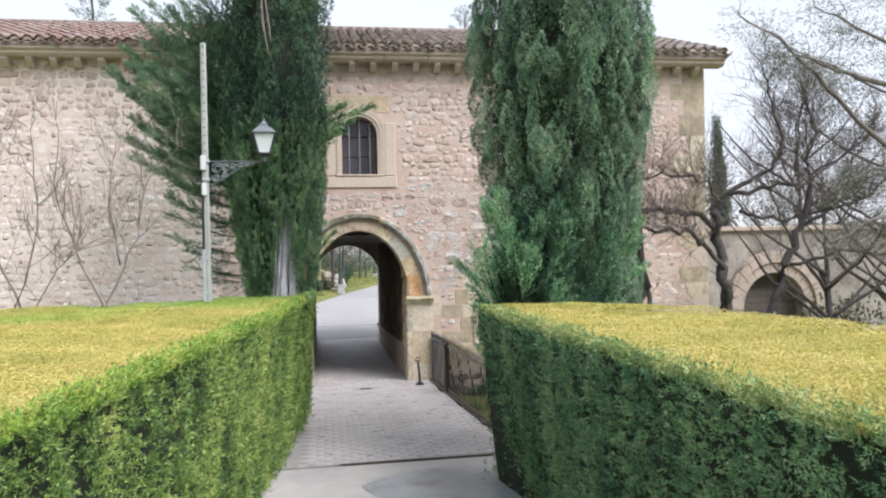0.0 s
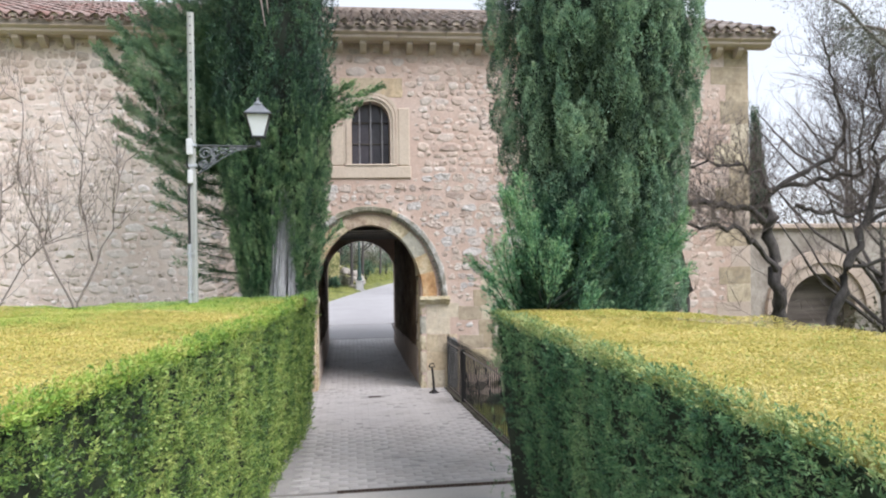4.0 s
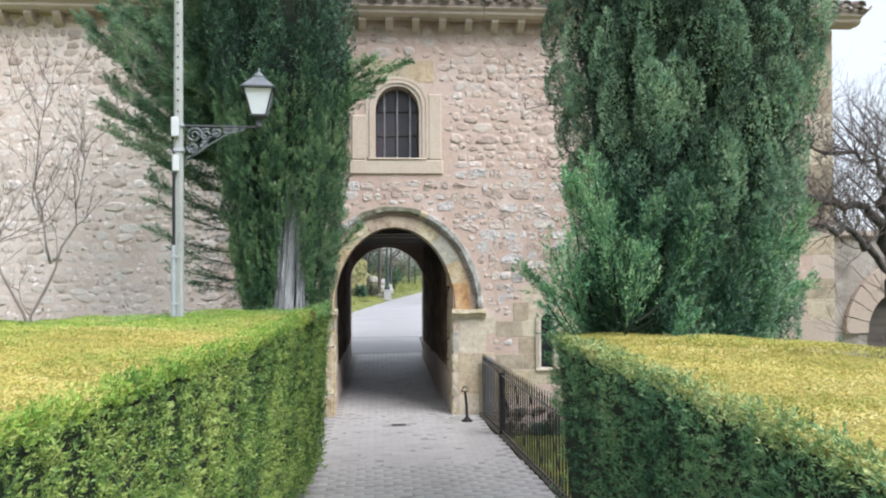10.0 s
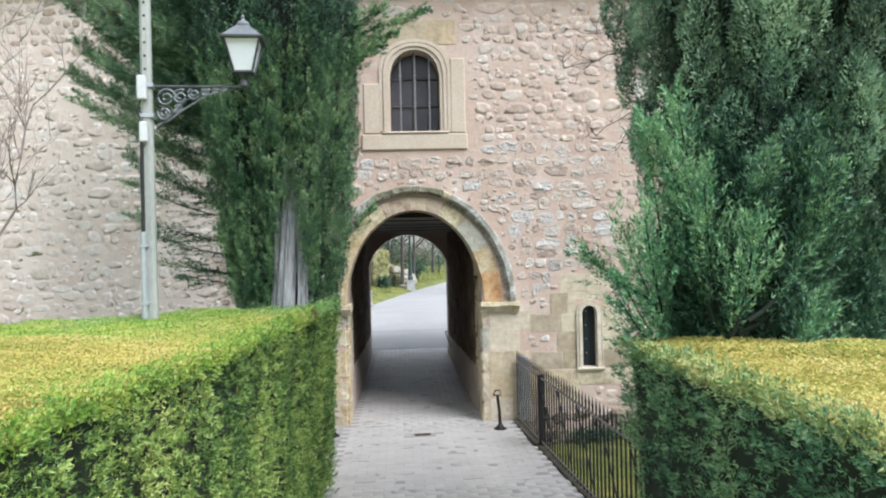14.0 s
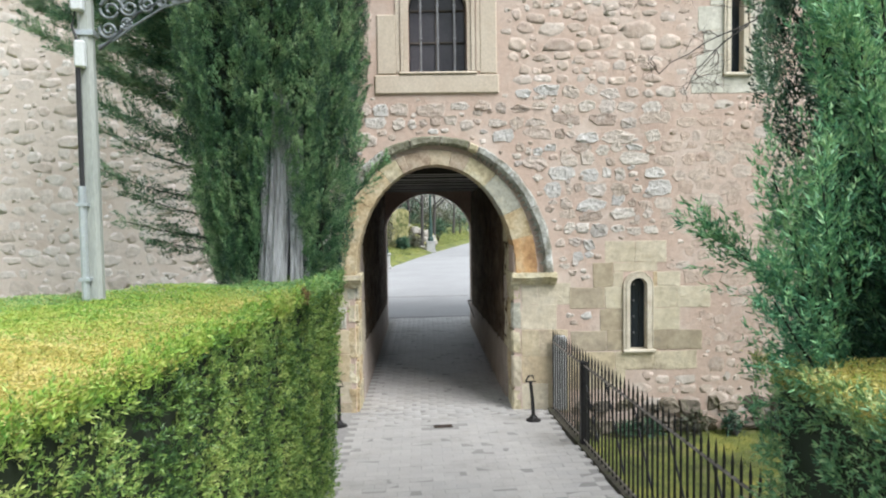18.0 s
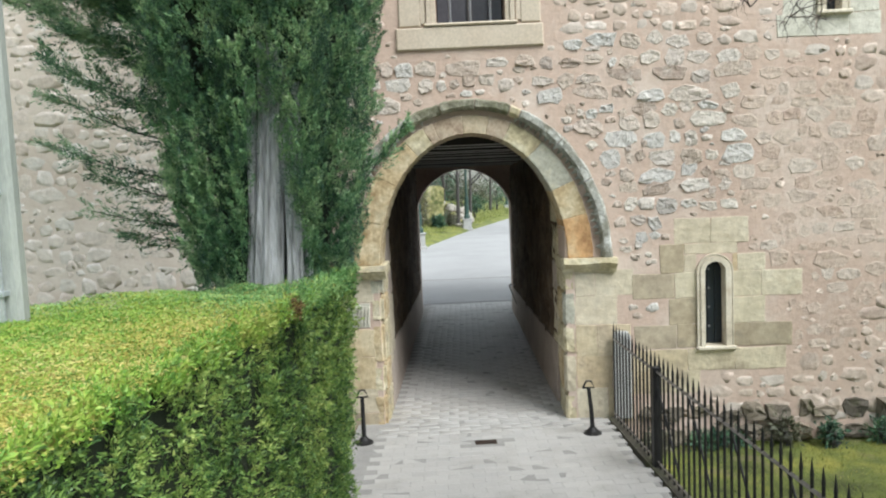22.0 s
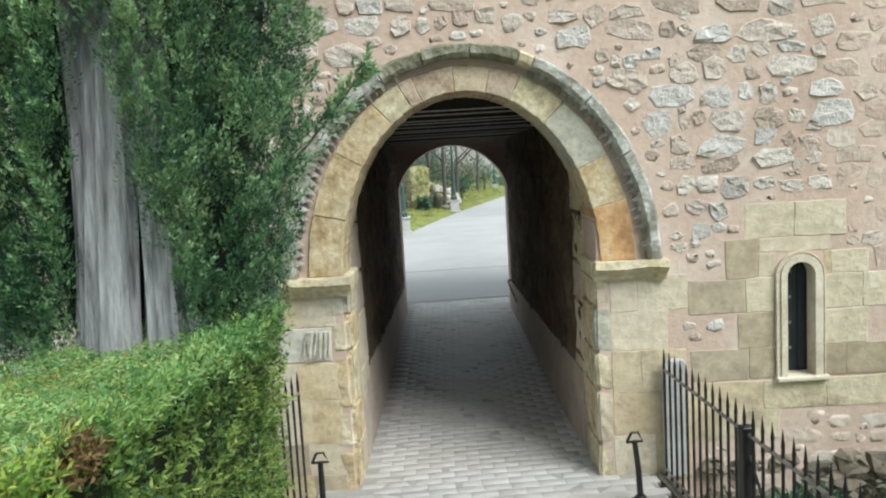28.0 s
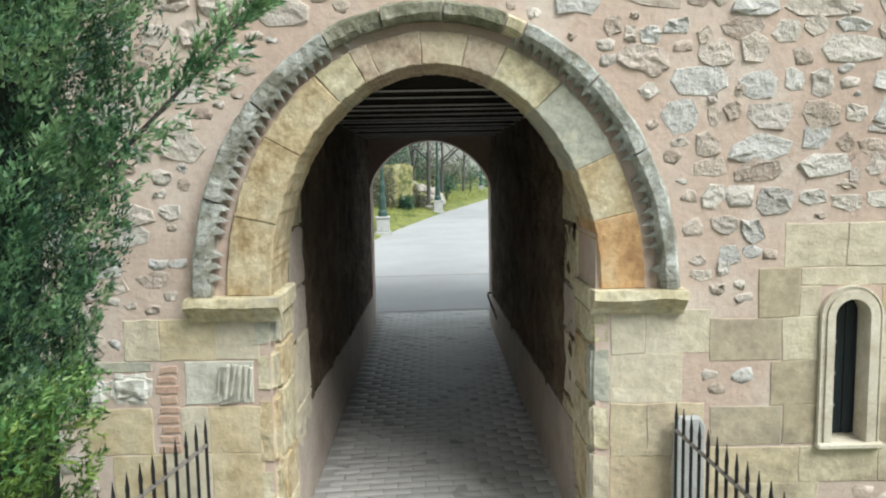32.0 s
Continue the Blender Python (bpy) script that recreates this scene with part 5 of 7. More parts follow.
patch_rng = np.random.default_rng(77)
q = np.array((0.440, 10.56, 1.816)) + patch_rng.normal(0, 1, (1400, 3)) * np.array((0.022, 0.036, 0.020))
tagged(leaf_mesh("dead_patch", q, patch_rng.normal(0, 1, (1400, 3)) + np.array((0.5, 0, 0.5)), 0.026, 0.009, patch_rng, dead_leaf, west_hedge, "small brown dead patch", tri=True), kind="stuff")


# ---- trees ----
def clump_leaves(centre, outward, wide, tall, n, rng, droop=0.0):
    """Leaves on the outer face of upright clumps: narrow ovals whose leaves point out and up along the surface."""
    k = len(centre)
    u = unit(rng.normal(0, 1, (k, n, 3)))
    flip = (u * outward[:, None, :]).sum(2, keepdims=True) < -0.25
    u = np.where(flip, -u, u)
    taper = 1.0 - 0.45 * np.clip(u[..., 2:3], 0, 1)
    r = rng.uniform(0.84, 1.06, (k, n, 1))
    size = np.stack((wide, wide, tall), 1)[:, None, :]
    p = centre[:, None, :] + u * size * r * np.concatenate((taper, taper, np.ones_like(taper)), 2)
    d = u * np.array((0.75, 0.75, 0.45)) + np.array((0, 0, 0.75 - droop)) + rng.normal(0, 0.32, (k, n, 3))
    return p.reshape(-1, 3), d.reshape(-1, 3)


def cypress(name, at, shape, sets, material, seed, label, open_front=None, tips=(), tip_mat=None, folds=(9, 0.05)):
    """A columnar cypress: a dark core and many upright clumps of scaly sprays with gaps between them."""
    rng = np.random.default_rng(seed)
    tree = thing(name, (at[0], at[1], 0), label, "tree")
    hs, rs = [q[0] for q in shape], [q[1] for q in shape]

    def profile(z, ang):
        return np.interp(z, hs, rs) * (1 + 0.035 * np.sin(3 * ang + z * 1.1) + 0.035 * np.sin(5 * ang - z * 1.7))

    bm = bmesh.new()
    rings = []
    for i in range(19):
        z = hs[0] + 0.1 + (hs[-1] - hs[0] - 0.4) * i / 18
        k = 0.72 if open_front is None else 0.58 + 0.16 * min(1, max(0, (z - open_front[1] + 0.2) / 0.8))
        back = 0.0 if open_front is None else 0.20 * min(1, max(0, (open_front[1] + 0.9 - z) / 0.8))
        rings.append([bm.verts.new((math.cos(a) * q, math.sin(a) * q + back, z)) for a in [2 * math.pi * j / 18 for j in range(18)] for q in [float(profile(z, a)) * k]])
    for a, b in zip(rings, rings[1:]):
        for j in range(18):
            bm.faces.new((a[j], a[(j + 1) % 18], b[(j + 1) % 18], b[j]))
    bm.faces.new(rings[0][::-1]), bm.faces.new(rings[-1])
    part("inner_shade", bm, core_green, tree, "dark inner foliage, its shade in the colour")
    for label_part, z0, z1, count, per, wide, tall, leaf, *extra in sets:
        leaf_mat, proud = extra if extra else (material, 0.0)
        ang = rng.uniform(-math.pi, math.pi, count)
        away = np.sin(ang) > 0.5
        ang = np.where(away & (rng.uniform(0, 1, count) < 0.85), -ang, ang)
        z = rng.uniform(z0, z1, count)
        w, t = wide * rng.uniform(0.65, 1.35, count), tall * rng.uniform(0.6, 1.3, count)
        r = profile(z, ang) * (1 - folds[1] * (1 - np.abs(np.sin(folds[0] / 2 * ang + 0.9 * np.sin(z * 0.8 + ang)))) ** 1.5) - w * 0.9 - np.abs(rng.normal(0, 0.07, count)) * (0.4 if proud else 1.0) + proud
        c = np.stack((np.cos(ang) * r, np.sin(ang) * r, z), 1)
        out = np.stack((np.cos(ang), np.sin(ang), np.full(count, 0.25)), 1)
        if open_front:
            fx, fz = open_front
            half = 0.155 * np.clip((fz + 0.1 - z) / 1.0, 0, 1) ** 0.5
            c = c[~((c[:, 1] < 0.1) & (np.abs(c[:, 0] - fx) < half + w * 0.6))]
            out, w, t = out[:len(c)], w[:len(c)], t[:len(c)]
            out = unit(c * np.array((1, 1, 0)) + np.array((0, 0, 0.2)))
        p, d = clump_leaves(c, out, w, t, per, rng)
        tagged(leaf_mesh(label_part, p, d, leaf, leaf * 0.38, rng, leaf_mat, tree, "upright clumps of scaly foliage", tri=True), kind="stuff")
    for z0, z1, count, per, length, fat, leaf in tips:
        ang = rng.uniform(-math.pi, math.pi, count)
        ang = np.where((np.sin(ang) > 0.5) & (rng.uniform(0, 1, count) < 0.85), -ang, ang)
        z = rng.uniform(z0, z1, count)
        r = profile(z, ang) * (1 - folds[1] * (1 - np.abs(np.sin(folds[0] / 2 * ang + 0.9 * np.sin(z * 0.8 + ang)))) ** 1.5) * rng.uniform(0.84, 0.98, count) - length * 0.35
        c = np.stack((np.cos(ang) * r, np.sin(ang) * r, z), 1)
        axis = np.stack((np.cos(ang) * 0.55, np.sin(ang) * 0.55, np.ones(count)), 1) + rng.normal(0, 0.22, (count, 3))
        if open_front:
            half = 0.175 * np.clip((open_front[1] + 0.1 - z) / 1.0, 0, 1) ** 0.5
            keep = ~((c[:, 1] < 0.1) & (np.abs(c[:, 0] - open_front[0]) < half))
            c, axis = c[keep], axis[keep]
        k = len(c)
        p, d = tuft_leaves(c, axis, length * rng.uniform(0.6, 1.3, k), fat * rng.uniform(0.6, 1.3, k), per, rng)
        tagged(leaf_mesh("tip_foliage", p, d, leaf, leaf * 0.42, rng, tip_mat if z0 < 4 else material, tree, "paler tips of the scaly sprays", tri=True), kind="stuff")
    return tree


def stem(bm, base, top, r0, r1, rng, bend=0.05, sides=9, n=8, flute=0.12):
    pts, rad = [], []
    for i in range(n + 1):
        t = i / n
        pts.append(Vector(base).lerp(Vector(top), t) + Vector((rng.uniform(-1, 1), rng.uniform(-1, 1), 0)) * bend * (0.3 + t) * (0 if i == 0 else 1))
        rad.append((r0 + (r1 - r0) * t) * (1 + rng.uniform(-flute, flute)))
    return tube(bm, pts, rad, sides)


west = cypress("cypress_tree", (0.15, 12.0), [(1.6, 0.50), (2.0, 0.58), (2.6, 0.69), (3.2, 0.77), (4.5, 0.87), (6.2, 0.87), (8.0, 0.62), (10.0, 0.06)],
               [("lower_crown", 1.75, 4.4, 1150, 190, 0.060, 0.13, 0.016), ("crown", 4.2, 9.8, 750, 110, 0.09, 0.30, 0.042)], cypress_leaf, 21,
               "tall dark green cypress with a split grey trunk behind the hedge", open_front=(0.06, 2.70), tips=[(1.75, 4.3, 3000, 70, 0.125, 0.038, 0.0195), (4.2, 9.0, 420, 60, 0.30, 0.042, 0.036)], tip_mat=cypress_tip, folds=(10, 0.20))


def fluted_trunk(base, top, r0, r1, seed, sides=36, rings=26, flutes=7, deep=0.2, flare=0.5):
    """A gnarled trunk: flutes that twist a little and run up the stem, wider at the foot."""
    bm = bmesh.new()
    a, b = Vector(base), Vector(top)
    rows = []
    for i in range(rings + 1):
        t = i / rings
        c = a.lerp(b, t) + Vector((0.022 * math.sin(9 * t + seed), 0.012 * math.cos(7 * t + seed * 2), 0)) * min(1, t * 3)
        r = (r0 + (r1 - r0) * t) * (1 + flare * max(0, 1 - t * 3.2) ** 2)
        row = []
        for j in range(sides):
            th = 2 * math.pi * j / sides
            f = 1 + deep * math.sin(flutes * th + 1.7 * math.sin(t * 3 + seed)) * (0.6 + 0.4 * math.sin(3 * th + seed)) + 0.22 * noise.noise((math.cos(th) * 2.5, math.sin(th) * 2.5, c.z * 1.1 + seed * 7)) + 0.13 * noise.noise((math.cos(th) * 8, math.sin(th) * 8, c.z * 2.2 + seed))
            row.append(bm.verts.new(c + Vector((math.cos(th), math.sin(th), 0)) * r * f))
        rows.append(row)
    for p, q in zip(rows, rows[1:]):
        for j in range(sides):
            bm.faces.new((p[j], p[(j + 1) % sides], q[(j + 1) % sides], q[j]))
    bm.faces.new(rows[0][::-1]), bm.faces.new(rows[-1])
    return bm


TRUNKS = (((0.005, -0.46, 0), (0.10, -0.36, 4.2), 0.094, 0.050, 1), ((-0.165, -0.42, 0), (-0.02, -0.30, 3.4), 0.052, 0.026, 2), ((-0.10, -0.28, 0), (0.0, -0.20, 3.4), 0.042, 0.024, 6),
          ((0.125, -0.45, 0), (0.19, -0.33, 3.6), 0.054, 0.030, 3), ((0.212, -0.40, 0), (0.25, -0.28, 3.5), 0.040, 0.022, 4), ((0.08, -0.26, 0), (0.13, -0.2, 3.4), 0.034, 0.020, 7), ((0.0, 0.02, 0), (0.0, 0.02, 8.0), 0.11, 0.04, 5))
for base_p, top_p, r0, r1, sd in TRUNKS:
    part("trunk", fluted_trunk(base_p, top_p, r0, r1, sd, flare=0.5, flutes=6 + sd % 3, deep=0.27, sides=56, rings=60), bark, west, "grey stringy bare trunk")
# a hanging bare grey branch high on the crown, and a spray that reaches across the window
part("dead_branch", tube(bmesh.new(), [(-0.15, -0.90, 6.9), (-0.19, -0.94, 6.2), (-0.17, -0.93, 5.7), (-0.10, -0.90, 5.25)], [0.006, 0.012, 0.016, 0.006], 6), pale_twig, west, "bare grey hanging branch")
part("dead_branch", tube(bmesh.new(), [(-0.12, -0.91, 6.5), (-0.13, -0.95, 6.0), (-0.08, -0.94, 5.6), (-0.06, -0.92, 5.4)], [0.005, 0.010, 0.012, 0.004], 6), pale_twig, west, "bare grey hanging branch")


def spray_branch(parent, pts, r0, material, seed, per=60, twig=0.34, bark_mat=dark_bark, droop=0.0, flat=0.45, start=0.12, dens=46, spread=0.55, fat=0.026):
    """A conifer branch: a woody stem and side sprays that carry the leaves."""
    rng = np.random.default_rng(seed)
    pts = [np.array(p, float) for p in pts]
    n = len(pts)
    part("branch", tube(bmesh.new(), [tuple(p) for p in pts], [r0 * (1 - 0.8 * i / (n - 1)) for i in range(n)], 6), bark_mat, parent)
    cum = [0.0]
    for a, b in zip(pts, pts[1:]):
        cum.append(cum[-1] + np.linalg.norm(b - a))
    total = cum[-1]
    k = max(10, int(total * dens))
    s = rng.uniform(start, 1.0, k) * total
    P = np.stack([np.interp(s, cum, [p[j] for p in pts]) for j in range(3)], 1)
    P2 = np.stack([np.interp(np.minimum(s + 0.05, total), cum, [p[j] for p in pts]) for j in range(3)], 1)
    P1 = np.stack([np.interp(np.minimum(s + 0.05, total) - 0.06, cum, [p[j] for p in pts]) for j in range(3)], 1)
    fwd = unit(P2 - P1)
    sideways = rng.normal(0, 1, (k, 3))
    sideways[:, 2] *= flat
    axis = fwd + unit(sideways) * spread
    axis[:, 2] -= droop
    L = twig * (1.2 - s / total) * rng.uniform(0.5, 1.2, k) + 0.07
    return tuft_leaves(P, axis, L, rng.uniform(0.5, 1.2, k) * fat, per, rng)


def conifer(name, at, branches, material, seed, label, trunk_h, trunk_r, tip_mat, outer, thin_below=0.0, **kw):
    tree = thing(name, (at[0], at[1], 0), label, "tree")
    rng = np.random.default_rng(seed)
    if trunk_h:
        part("trunk", stem(bmesh.new(), (0, 0, 0), (0.05, 0.02, trunk_h), trunk_r, trunk_r * 0.3, random.Random(seed), 0.03), dark_bark, tree)
    P, D = [], []
    for i, pts in enumerate(branches):
        if pts[-1][2] < thin_below:
            kw = dict(kw, dens=34, per=42, fat=0.034)
        p, d = spray_branch(tree, [(x - at[0], y - at[1], z) for x, y, z in pts], 0.012, material, seed * 50 + i, **kw)
        P.append(p), D.append(d)
    P, D = np.concatenate(P), np.concatenate(D)
    tip = np.hypot(P[:, 0], P[:, 1]) + rng.normal(0, 0.08, len(P)) > outer
    tagged(leaf_mesh("foliage", P[~tip], D[~tip], 0.034, 0.009, rng, material, tree, "feathery green conifer sprays", tri=True), kind="stuff")
    tagged(leaf_mesh("tip_foliage", P[tip], D[tip], 0.032, 0.008, rng, tip_mat, tree, "paler tips of the feathery sprays", tri=True), kind="stuff")
    return tree


def sweep(a, b, rise, k=5):
    """A branch from a to b that bows by rise."""
    a, b = Vector(a), Vector(b)
    return [tuple(a.lerp(b, i / k) + Vector((0, 0, rise * math.sin(math.pi * i / k)))) for i in range(k + 1)]


CX, CY = -0.10, 12.75
br = []
for tip, root_z, rise in (((-1.95, 12.7, 6.25), 5.0, -0.22), ((-2.08, 12.8, 5.68), 4.6, -0.25), ((-2.27, 12.7, 5.28), 4.25, -0.22), ((-2.11, 12.6, 5.02), 4.1, -0.2), ((-2.0, 12.7, 4.58), 3.75, -0.2),
                          ((-2.08, 12.8, 4.30), 3.55, -0.2), ((-1.93, 12.6, 3.95), 3.3, -0.15), ((-1.50, 12.7, 3.72), 3.1, -0.12), ((-1.46, 12.6, 3.36), 2.85, -0.12), ((-1.50, 12.7, 3.12), 2.7, -0.12),
                          ((-1.47, 12.6, 2.76), 2.45, -0.1), ((-1.25, 12.7, 2.55), 2.3, -0.08), ((-1.22, 12.6, 2.28), 2.1, -0.05), ((-0.9, 12.5, 2.1), 2.0, -0.03), ((-1.4, 12.5, 6.6), 5.3, -0.2), ((-1.1, 12.4, 6.1), 4.8, -0.15)):
    br.append(sweep((CX, CY, root_z), tip, rise))
    if root_z > 3.4:
        for f, up, dy in ((0.86, 0.22, -0.2), (0.80, -0.10, -0.25), (0.62, -0.02, -0.35), (0.72, 0.42, 0.1), (0.55, 0.30, -0.4), (0.45, 0.25, -0.3), (0.42, 0.0, -0.5)):
            br.append(sweep((CX, CY - 0.1, root_z + up * 0.5), (CX + (tip[0] - CX) * f, tip[1] + dy, root_z + (tip[2] - root_z) * f + up), rise * 0.6))
conifer("conifer_tree", (CX, CY), br, conifer_leaf, 7, "feathery conifer with drooping green side branches beside the wall", 8.0, 0.09, conifer_tip, 1.0, thin_below=3.2, per=72, twig=0.46, dens=54, fat=0.056, start=0.15, spread=0.66)
# sprays across the window, growing out of the tall cypress
P, D = [], []
for i, pts in enumerate(([(0.55, -0.1, 4.2), (0.83, -0.3, 4.45), (1.13, -0.35, 4.55), (1.38, -0.4, 4.62)], [(0.5, -0.2, 3.9), (0.68, -0.4, 4.1), (0.86, -0.5, 4.2)], [(0.55, -0.15, 4.3), (0.78, -0.3, 4.55), (0.98, -0.4, 4.65)], [(0.55, -0.2, 4.1), (0.78, -0.35, 4.3), (1.08, -0.4, 4.42)], [(0.55, -0.2, 4.0), (0.75, -0.35, 4.2), (0.95, -0.4, 4.28)])):
    p, d = spray_branch(west, pts, 0.014, cypress_leaf, 900 + i, per=40, twig=0.26, dens=60)
    P.append(p), D.append(d)
p, d = spray_branch(west, [(0.45, 0.2, 2.25), (0.58, 0.35, 2.42), (0.72, 0.40, 2.58), (0.90, 0.45, 2.80)], 0.010, cypress_leaf, 950, per=30, twig=0.16, dens=60)
P.append(p), D.append(d)
tagged(leaf_mesh("side_sprays", np.concatenate(P), np.concatenate(D), 0.034, 0.011, np.random.default_rng(3), cypress_tip, west, tri=True), kind="stuff")

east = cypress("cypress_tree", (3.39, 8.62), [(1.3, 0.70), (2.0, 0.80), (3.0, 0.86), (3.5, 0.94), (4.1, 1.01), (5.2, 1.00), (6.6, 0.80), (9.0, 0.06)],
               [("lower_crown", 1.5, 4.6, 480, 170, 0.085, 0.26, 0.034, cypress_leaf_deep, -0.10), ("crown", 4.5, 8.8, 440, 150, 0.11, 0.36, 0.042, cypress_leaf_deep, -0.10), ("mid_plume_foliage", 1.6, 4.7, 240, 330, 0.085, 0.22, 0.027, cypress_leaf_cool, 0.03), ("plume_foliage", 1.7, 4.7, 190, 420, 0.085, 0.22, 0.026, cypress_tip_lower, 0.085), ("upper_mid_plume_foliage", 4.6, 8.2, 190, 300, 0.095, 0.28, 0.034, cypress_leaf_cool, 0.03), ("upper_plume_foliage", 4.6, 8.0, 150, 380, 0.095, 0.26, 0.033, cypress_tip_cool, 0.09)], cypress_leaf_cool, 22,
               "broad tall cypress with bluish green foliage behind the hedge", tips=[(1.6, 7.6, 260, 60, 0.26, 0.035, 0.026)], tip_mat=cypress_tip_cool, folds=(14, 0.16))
part("trunk", stem(bmesh.new(), (0, 0, 0), (0, 0, 7.5), 0.2, 0.06, random.Random(3), 0.03), bark, east)


def juniper():
    """A spreading juniper at the foot of the eastern cypress: feathery sprays that fan up and outwards."""
    rg = random.Random(9)
    br = []
    x0, y0 = 3.14, 8.25
    for k in range(110):
        a = math.radians(rg.uniform(165, 375))
        z = rg.uniform(1.55, 2.75)
        r = rg.uniform(0.72, 1.0) * (0.86 - 0.25 * (z - 1.6))
        tip = (x0 + math.cos(a) * r, y0 + math.sin(a) * r * 0.62, z + rg.uniform(0.10, 0.38))
        br.append(sweep((x0 + math.cos(a) * 0.2, y0 + math.sin(a) * 0.2, z - 0.30), tip, -0.07, 4))
    for root, tip in (((2.55, 8.0, 2.0), (2.19, 7.75, 2.98)), ((2.5, 8.0, 1.8), (1.99, 7.75, 2.54)), ((2.6, 8.0, 1.7), (1.85, 7.75, 2.21)), ((2.9, 7.9, 2.1), (3.07, 7.6, 3.0)), ((2.75, 7.8, 2.0), (3.14, 7.55, 2.74)), ((2.7, 7.7, 1.95), (3.11, 7.5, 2.55)), ((3.0, 7.9, 2.0), (3.40, 7.75, 2.86)), ((3.1, 7.9, 1.9), (3.72, 7.75, 2.60)), ((3.1, 7.9, 1.75), (3.75, 7.75, 2.24)), ((2.6, 7.6, 1.7), (2.86, 7.45, 2.1)), ((2.5, 7.7, 1.9), (2.56, 7.5, 2.5)), ((2.7, 7.9, 2.1), (2.75, 7.65, 2.85)), ((3.3, 7.9, 1.9), (3.95, 7.9, 2.75)), ((2.6, 7.9, 2.0), (2.36, 7.65, 2.75))):
        for k in range(2):
            j = [rg.uniform(-0.10, 0.10) for _ in range(6)]
            br.append(sweep((root[0] + j[0], root[1] + j[1], root[2] + j[2]), (root[0] + (tip[0] - root[0]) * 0.82 + j[3], tip[1] + j[4] + 0.12, tip[2] - 0.06 - abs(j[5])), -0.10, 5))
    br += [sweep((2.6, 8.2, 1.95), (2.00, 8.15, 2.28), -0.05, 4), sweep((2.65, 8.0, 2.3), (2.22, 7.8, 2.9), -0.05, 4), sweep((2.6, 8.0, 2.35), (2.35, 7.8, 3.05), -0.05, 4), sweep((3.4, 8.1, 2.0), (4.0, 7.9, 2.68), -0.06, 4), sweep((3.4, 8.1, 2.1), (4.05, 8.0, 2.5), -0.06, 4), sweep((3.4, 8.1, 1.8), (4.1, 8.0, 2.2), -0.05, 4)]
    return conifer("juniper_bush", (3.05, 8.25), br, juniper_leaf, 12, "spreading bright green juniper bush at the foot of the cypress", 1.8, 0.06, juniper_tip, 0.70, per=34, twig=0.32, dens=58, flat=0.7, spread=0.48, start=0.05, fat=0.023, bark_mat=core_green)


juniper()


def bare_tree(name, at, limbs, label, seed, twig_len=0.55, kids=7, depth=2, mat_limb=dark_bark, mat_twig=twig_mat, up=0.25, slim=1.0, crook=0.025):
    """A leafless tree: given limbs (points, radii), with branching twigs grown from them."""
    rg = random.Random(seed)
    tree = thing(name, (at[0], at[1], 0), label, "tree")
    tw = bmesh.new()

    def grow(p, d, length, r, level):
        pts = [p]
        for i in range(4):
            d = (d + Vector((rg.uniform(-1, 1), rg.uniform(-1, 1), rg.uniform(-1, 1) + up)) * 0.32).normalized()
            pts.append(pts[-1] + d * length / 4)
        tube(tw, pts, [r * (1 - 0.16 * i) for i in range(5)], 4 if level == 0 else 3, cap=False)
        if level < depth:
            for _ in range(rg.randint(3, 5)):
                i = rg.randint(1, 4)
                side = (d + Vector((rg.uniform(-1, 1), rg.uniform(-1, 1), rg.uniform(-0.7, 1))) * 1.1).normalized()
                grow(pts[i], side, length * rg.uniform(0.45, 0.7), r * 0.6, level + 1)

    for pts, r0, r1 in limbs:
        pts = [Vector(p) - Vector((at[0], at[1], 0)) for p in pts]
        n = len(pts)
        fine, rad = [], []
        r0, r1 = r0 * slim, r1 * slim
        for i in range(n - 1):
            for j in range(4):
                t = j / 4
                fine.append(pts[i].lerp(pts[i + 1], t) + Vector((rg.uniform(-1, 1), rg.uniform(-1, 1), rg.uniform(-1, 1))) * crook * (0 if i == 0 and j == 0 else 1))
                rad.append((r0 + (r1 - r0) * (i + t) / (n - 1)) * rg.uniform(0.88, 1.15))
        fine.append(pts[-1])
        rad.append(r1)
        part("trunk" if r0 > 0.075 else "limb", tube(bmesh.new(), fine, rad, 8), mat_limb, tree, smooth=True)
        if kids:
            for _ in range(max(1, int(kids * (1.0 if r0 < 0.075 else 0.3)))):
                i = rg.randint(len(fine) // 4, len(fine) - 1)
                d = (fine[i] - fine[max(0, i - 1)]).normalized()
                side = (d * 0.5 + Vector((rg.uniform(-1, 1), rg.uniform(-1, 1), rg.uniform(-0.3, 1.1)))).normalized()
                grow(fine[i], side, twig_len * rg.uniform(0.6, 1.3), 0.0052, 0)
    tagged(part("twig_mass", tw, mat_twig, tree, "fine bare twigs"), kind="stuff")
    return tree


